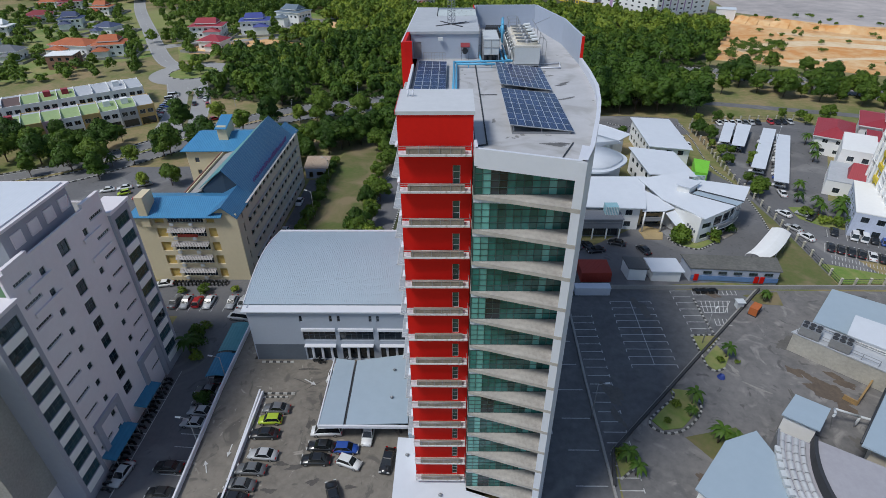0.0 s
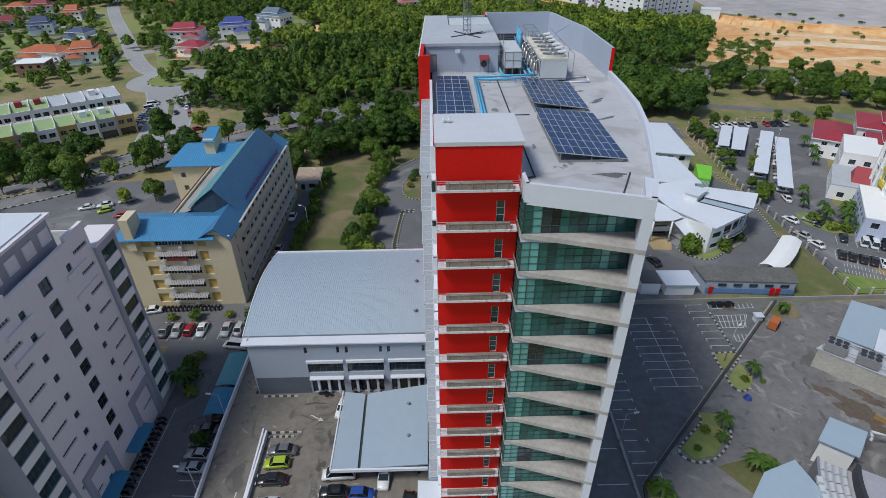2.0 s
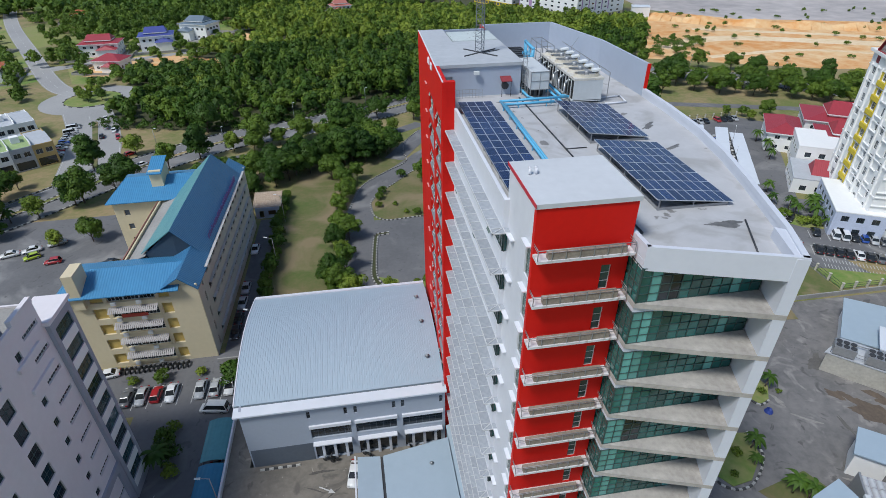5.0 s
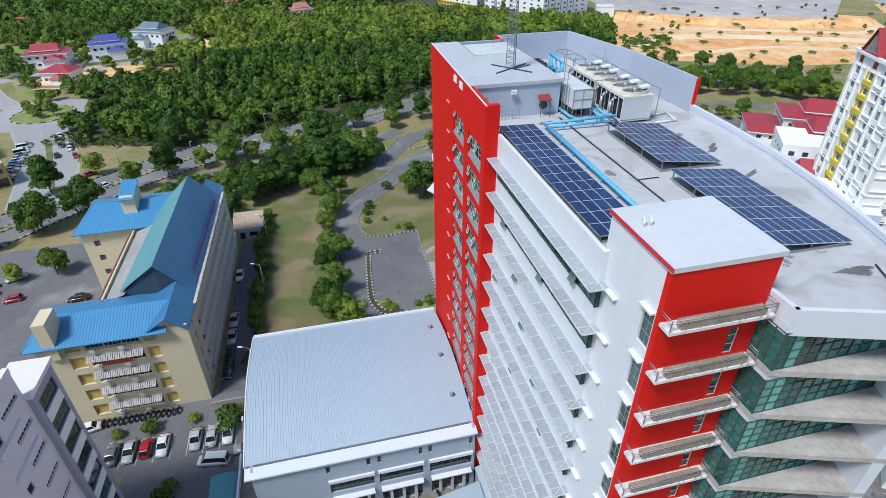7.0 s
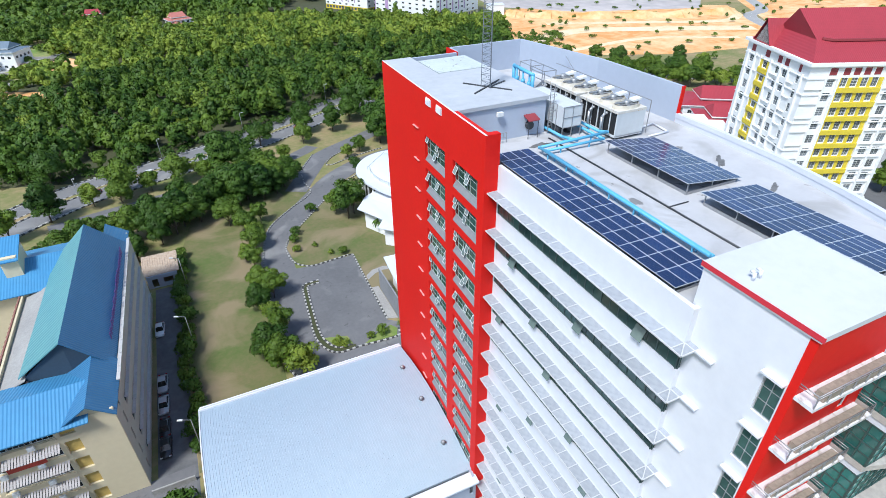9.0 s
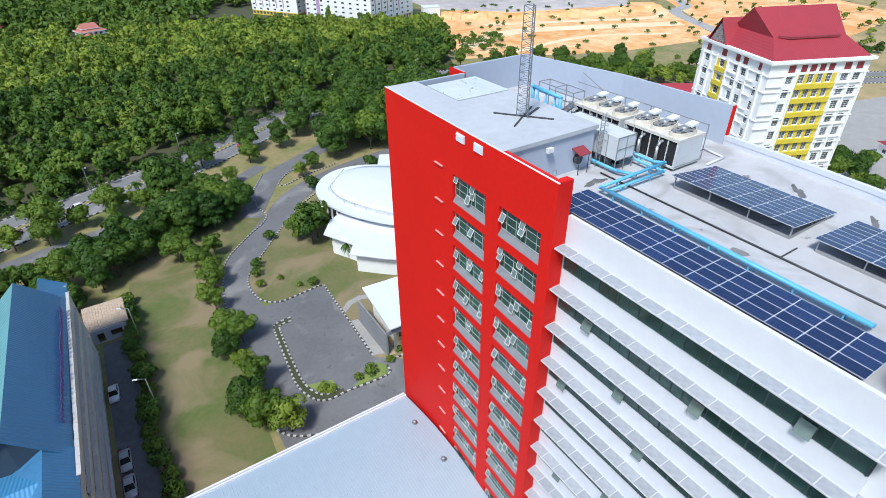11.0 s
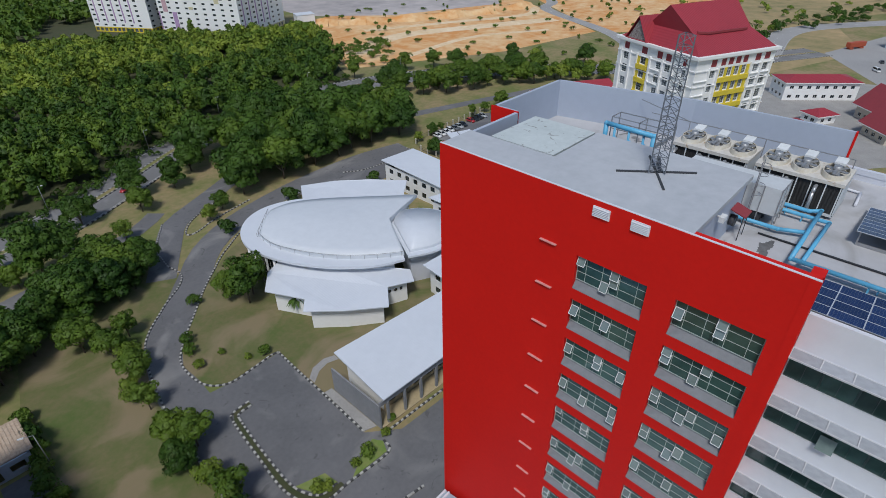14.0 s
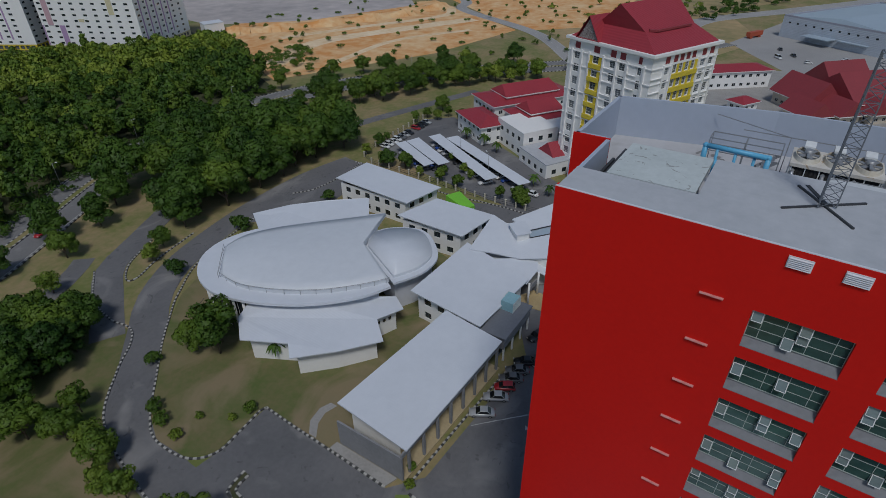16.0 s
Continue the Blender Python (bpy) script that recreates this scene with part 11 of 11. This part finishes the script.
for k, x, y, rz in (("grey", -28.7, 60.2, 88), ("lime", -29.1, 57.9, 92), ("black", -29.2, 55.2, 90), ("silver", -28.4, 51.4, 86), ("grey", -29.4, 48.9, 88), ("grey", -30.2, 46.4, 86), ("black", -30.6, 44.2, 88), ("van", -19.6, 55.8, 92), ("black", -19.8, 53.0, 88), ("black", -20.2, 50.6, 90), ("blue", -16.0, 52.6, -92), ("whitehatch", -15.2, 50.2, -110), ("black", -9.5, 50.6, 172), ("white", -13.0, 55.4, 178), ("white", -20.6, 68.2, 170), ("pickup", -28.0, 42.0, 88), ("black", -16.6, 45.0, 20)):
    park(k, x, y, rz, DZ, "cars on the deck")
for i, k in enumerate(("grey", "silver", "red", "white", None, "silver", "silver", "white")):
    if k:
        park(k, -60.2 + 2.5 * i, 92.2, 180 if i % 2 else 0, group="cars by the yellow block")
for k, x, y, rz in (("silver", -42.8, 62.2, 84), ("silver", -43.0, 59.8, 86), ("grey", -42.9, 64.6, 88), ("black", -43.6, 51.4, 86), ("silver", -50.2, 50.2, 172), ("van", -44.4, 87.2, 80), ("pickup", -39.0, 88.6, 95), ("white", -65.6, 98.6, 100), ("black", -42.4, 70.6, 4), ("grey", -42.2, 78.2, 0), ("grey", -43.4, 67.0, 88), ("black", -42.8, 47.0, 88)):
    park(k, x, y, rz, group="cars along the street")
for k, y in (("white", 138.4), ("silver", 122.0), ("silver", 116.6), ("black", 111.0), ("black", 107.0)):
    park(k, -43.9, y, 178, group="cars in the lane")
for k, x, y in (("silver", 19.0, 117.0), ("silver", 23.3, 116.6), ("red", 26.1, 116.4), ("grey", 28.6, 116.4), ("grey", 31.0, 116.3), ("black", 33.8, 116.0)):
    park(k, x, y - 0.8, 30, group="cars behind the tower")
rg = random.Random(77)
cols = ["white", "silver", "grey", "black", "white", "silver", "black", "red", "blue", "whitehatch", "van"]
for (xa, ya), (xb, yb_), n, rz in (((102.6, 194.4), (93.8, 178.2), 7, 57), ((106.6, 193.2), (96.4, 175.6), 8, 57), ((113.8, 188.8), (95.4, 157.6), 13, 57), ((115.8, 182.8), (97.6, 147.6), 14, 57), ((101, 202.2), (131, 203.8), 12, 178), ((98.2, 122.6), (113.4, 114.4), 8, -29), ((82.4, 196), (82.4, 172), 4, 3)):
    for i in range(n):
        if rg.random() < 0.85:
            t = (i + 0.5) / n
            park(cols[rg.randrange(len(cols))], xa + (xb - xa) * t, ya + (yb_ - ya) * t, rz + rg.uniform(-3, 3), group="cars in the car park")
for i, k in enumerate(("black", "black", "black", "black", "white", "black", "grey", "silver")):
    park(k, 93.9 + 1.9 * i, 114.6 - 1.04 * i, -29 + rg.uniform(-2, 2), group="cars in the open bays")
for k, x, y, rz in (("white", 91.0, 131.6, 25), ("white", 90.6, 119.4, 20), ("white", 96.6, 143.6, -8), ("silver", 89.6, 123.8, 30), ("silver", 96.2, 131.0, 40), ("black", 97.6, 129.6, 130), ("black", 41.6, 116.4, 70), ("black", 47.4, 113.2, 20), ("black", 35.6, 113.0, 100),
                    ("black", -110.4, 228, 20), ("black", -107, 208, -160), ("red", -94.6, 208.5, -45), ("white", -108, 234, 15), ("white", -116, 249, 20), ("red", -104, 226, 200), ("silver", -112, 238, 10), ("white", -88, 198, 130), ("whitehatch", -45, 222, 110), ("black", -60, 214, 125), ("red", 8, 243, 115), ("lime", -98, 144, 120), ("red", -92, 141, 100), ("black", -78, 138, 95), ("white", -80, 133, 90), ("white", -104, 146, 110), ("white", -99.5, 147.4, 110), ("silver", -94.6, 150, 120)):
    park(k, x, y, rz)
for i in range(14):
    park(cols[rg.randrange(len(cols))], -119 - 0.45 * i, 208 + 2.6 * i, -70 + rg.uniform(-5, 5), group="cars by the terraces")
for i in range(16):
    park(cols[rg.randrange(len(cols))], rg.uniform(270, 350), rg.uniform(40, 110), rg.uniform(0, 360), group="cars in the depot yard")

# motorbikes
bike = thing("motorbike", "dark motorbike parked on its stand", "motorbike", group="parked motorbikes")
bm = BM()
beam(bm, (0, -0.55, 0.62), (0, 0.45, 0.66), 0.24, 0.26)
beam(bm, (0, -0.75, 0.78), (0, 0.05, 0.80), 0.26, 0.1)
part("body", bm, CAR_GLASS, bike)
for y in (-0.6, 0.62):
    bm = BM()
    tube(bm, (-0.06, y, 0.3), (0.06, y, 0.3), 0.3, 12)
    part("wheel", bm, RUBBER, bike)
bm = BM()
beam(bm, (-0.34, 0.48, 1.02), (0.34, 0.48, 1.02), 0.05)
beam(bm, (0, 0.62, 0.32), (0, 0.46, 1.0), 0.07)
part("handlebar", bm, GALV, bike)
bike.matrix_basis = pose(-64.2, 99.3, 0.03, 0, 0, 5)
for i in range(1, 16):
    copy_thing(bike, pose(-64.2 + 0.85 * i, 99.3 + rg.uniform(-0.15, 0.15), 0.03, 0, 0, rg.uniform(-8, 8)))
for i in range(22):
    copy_thing(bike, pose(-51.5 + rg.uniform(-0.2, 0.2), 47.5 + 1.05 * i, 0.03, 0, 0, 85 + rg.uniform(-10, 10)))
for x, y in ((-24.4, 71.2), (-23.6, 71.3), (-18.6, 71.2), (-12.0, 71.2), (-8.2, 70.6), (-8.0, 69.8)):
    copy_thing(bike, pose(x, y, DZ, 0, 0, rg.uniform(0, 90)))
for i in range(9):
    copy_thing(bike, pose(53.9 + 0.55 * i, 96.7 + rg.uniform(-0.15, 0.15), 0.05, 0, 0, 15 + rg.uniform(-10, 10)))

# ---- street lamps ----
lamp = thing("street_lamp", "grey street lamp with a single arm", "street lamp", group="street lamps")
bm = BM()
tube(bm, (0, 0, 0), (0, 0, 8.0), 0.1, 8, 0.06)
part("pole", bm, GALV, lamp)
bm = BM()
beam(bm, (0, 0, 7.95), (1.3, 0, 8.35), 0.07)
part("arm", bm, GALV, lamp)
bm = BM()
hexa(bm, [(1.1, -0.16, 8.22), (1.85, -0.13, 8.36), (1.85, 0.13, 8.36), (1.1, 0.16, 8.22)], [(1.1, -0.13, 8.36), (1.85, -0.1, 8.48), (1.85, 0.1, 8.48), (1.1, 0.13, 8.36)])
part("head", bm, WHITE_FRAME, lamp)
spots = [(23.6, 61.8, 0), (49.2, 80.2, 40), (-39.9, 67.6, 180), (-39.9, 54.5, 180), (-38.6, 103.6, 170), (-63.0, 209.2, -60), (-40.4, 231.6, -60), (25.4, 267.4, -60), (-38.6, 86.0, 90), (-37.8, 130, 170), (-37.8, 152, 170), (60, 283, -80), (105, 285, -90), (150, 272, -120), (185, 250, -130), (-12, 246, -60), (-86, 211, -40), (100, 160, 57), (110, 176, 57), (23.0, 90, 0)]
for i, (x, y, rz) in enumerate(spots):
    if i:
        copy_thing(lamp, pose(x, y, 0, 0, 0, rz))
    else:
        lamp.matrix_basis = pose(x, y, 0, 0, 0, rz)
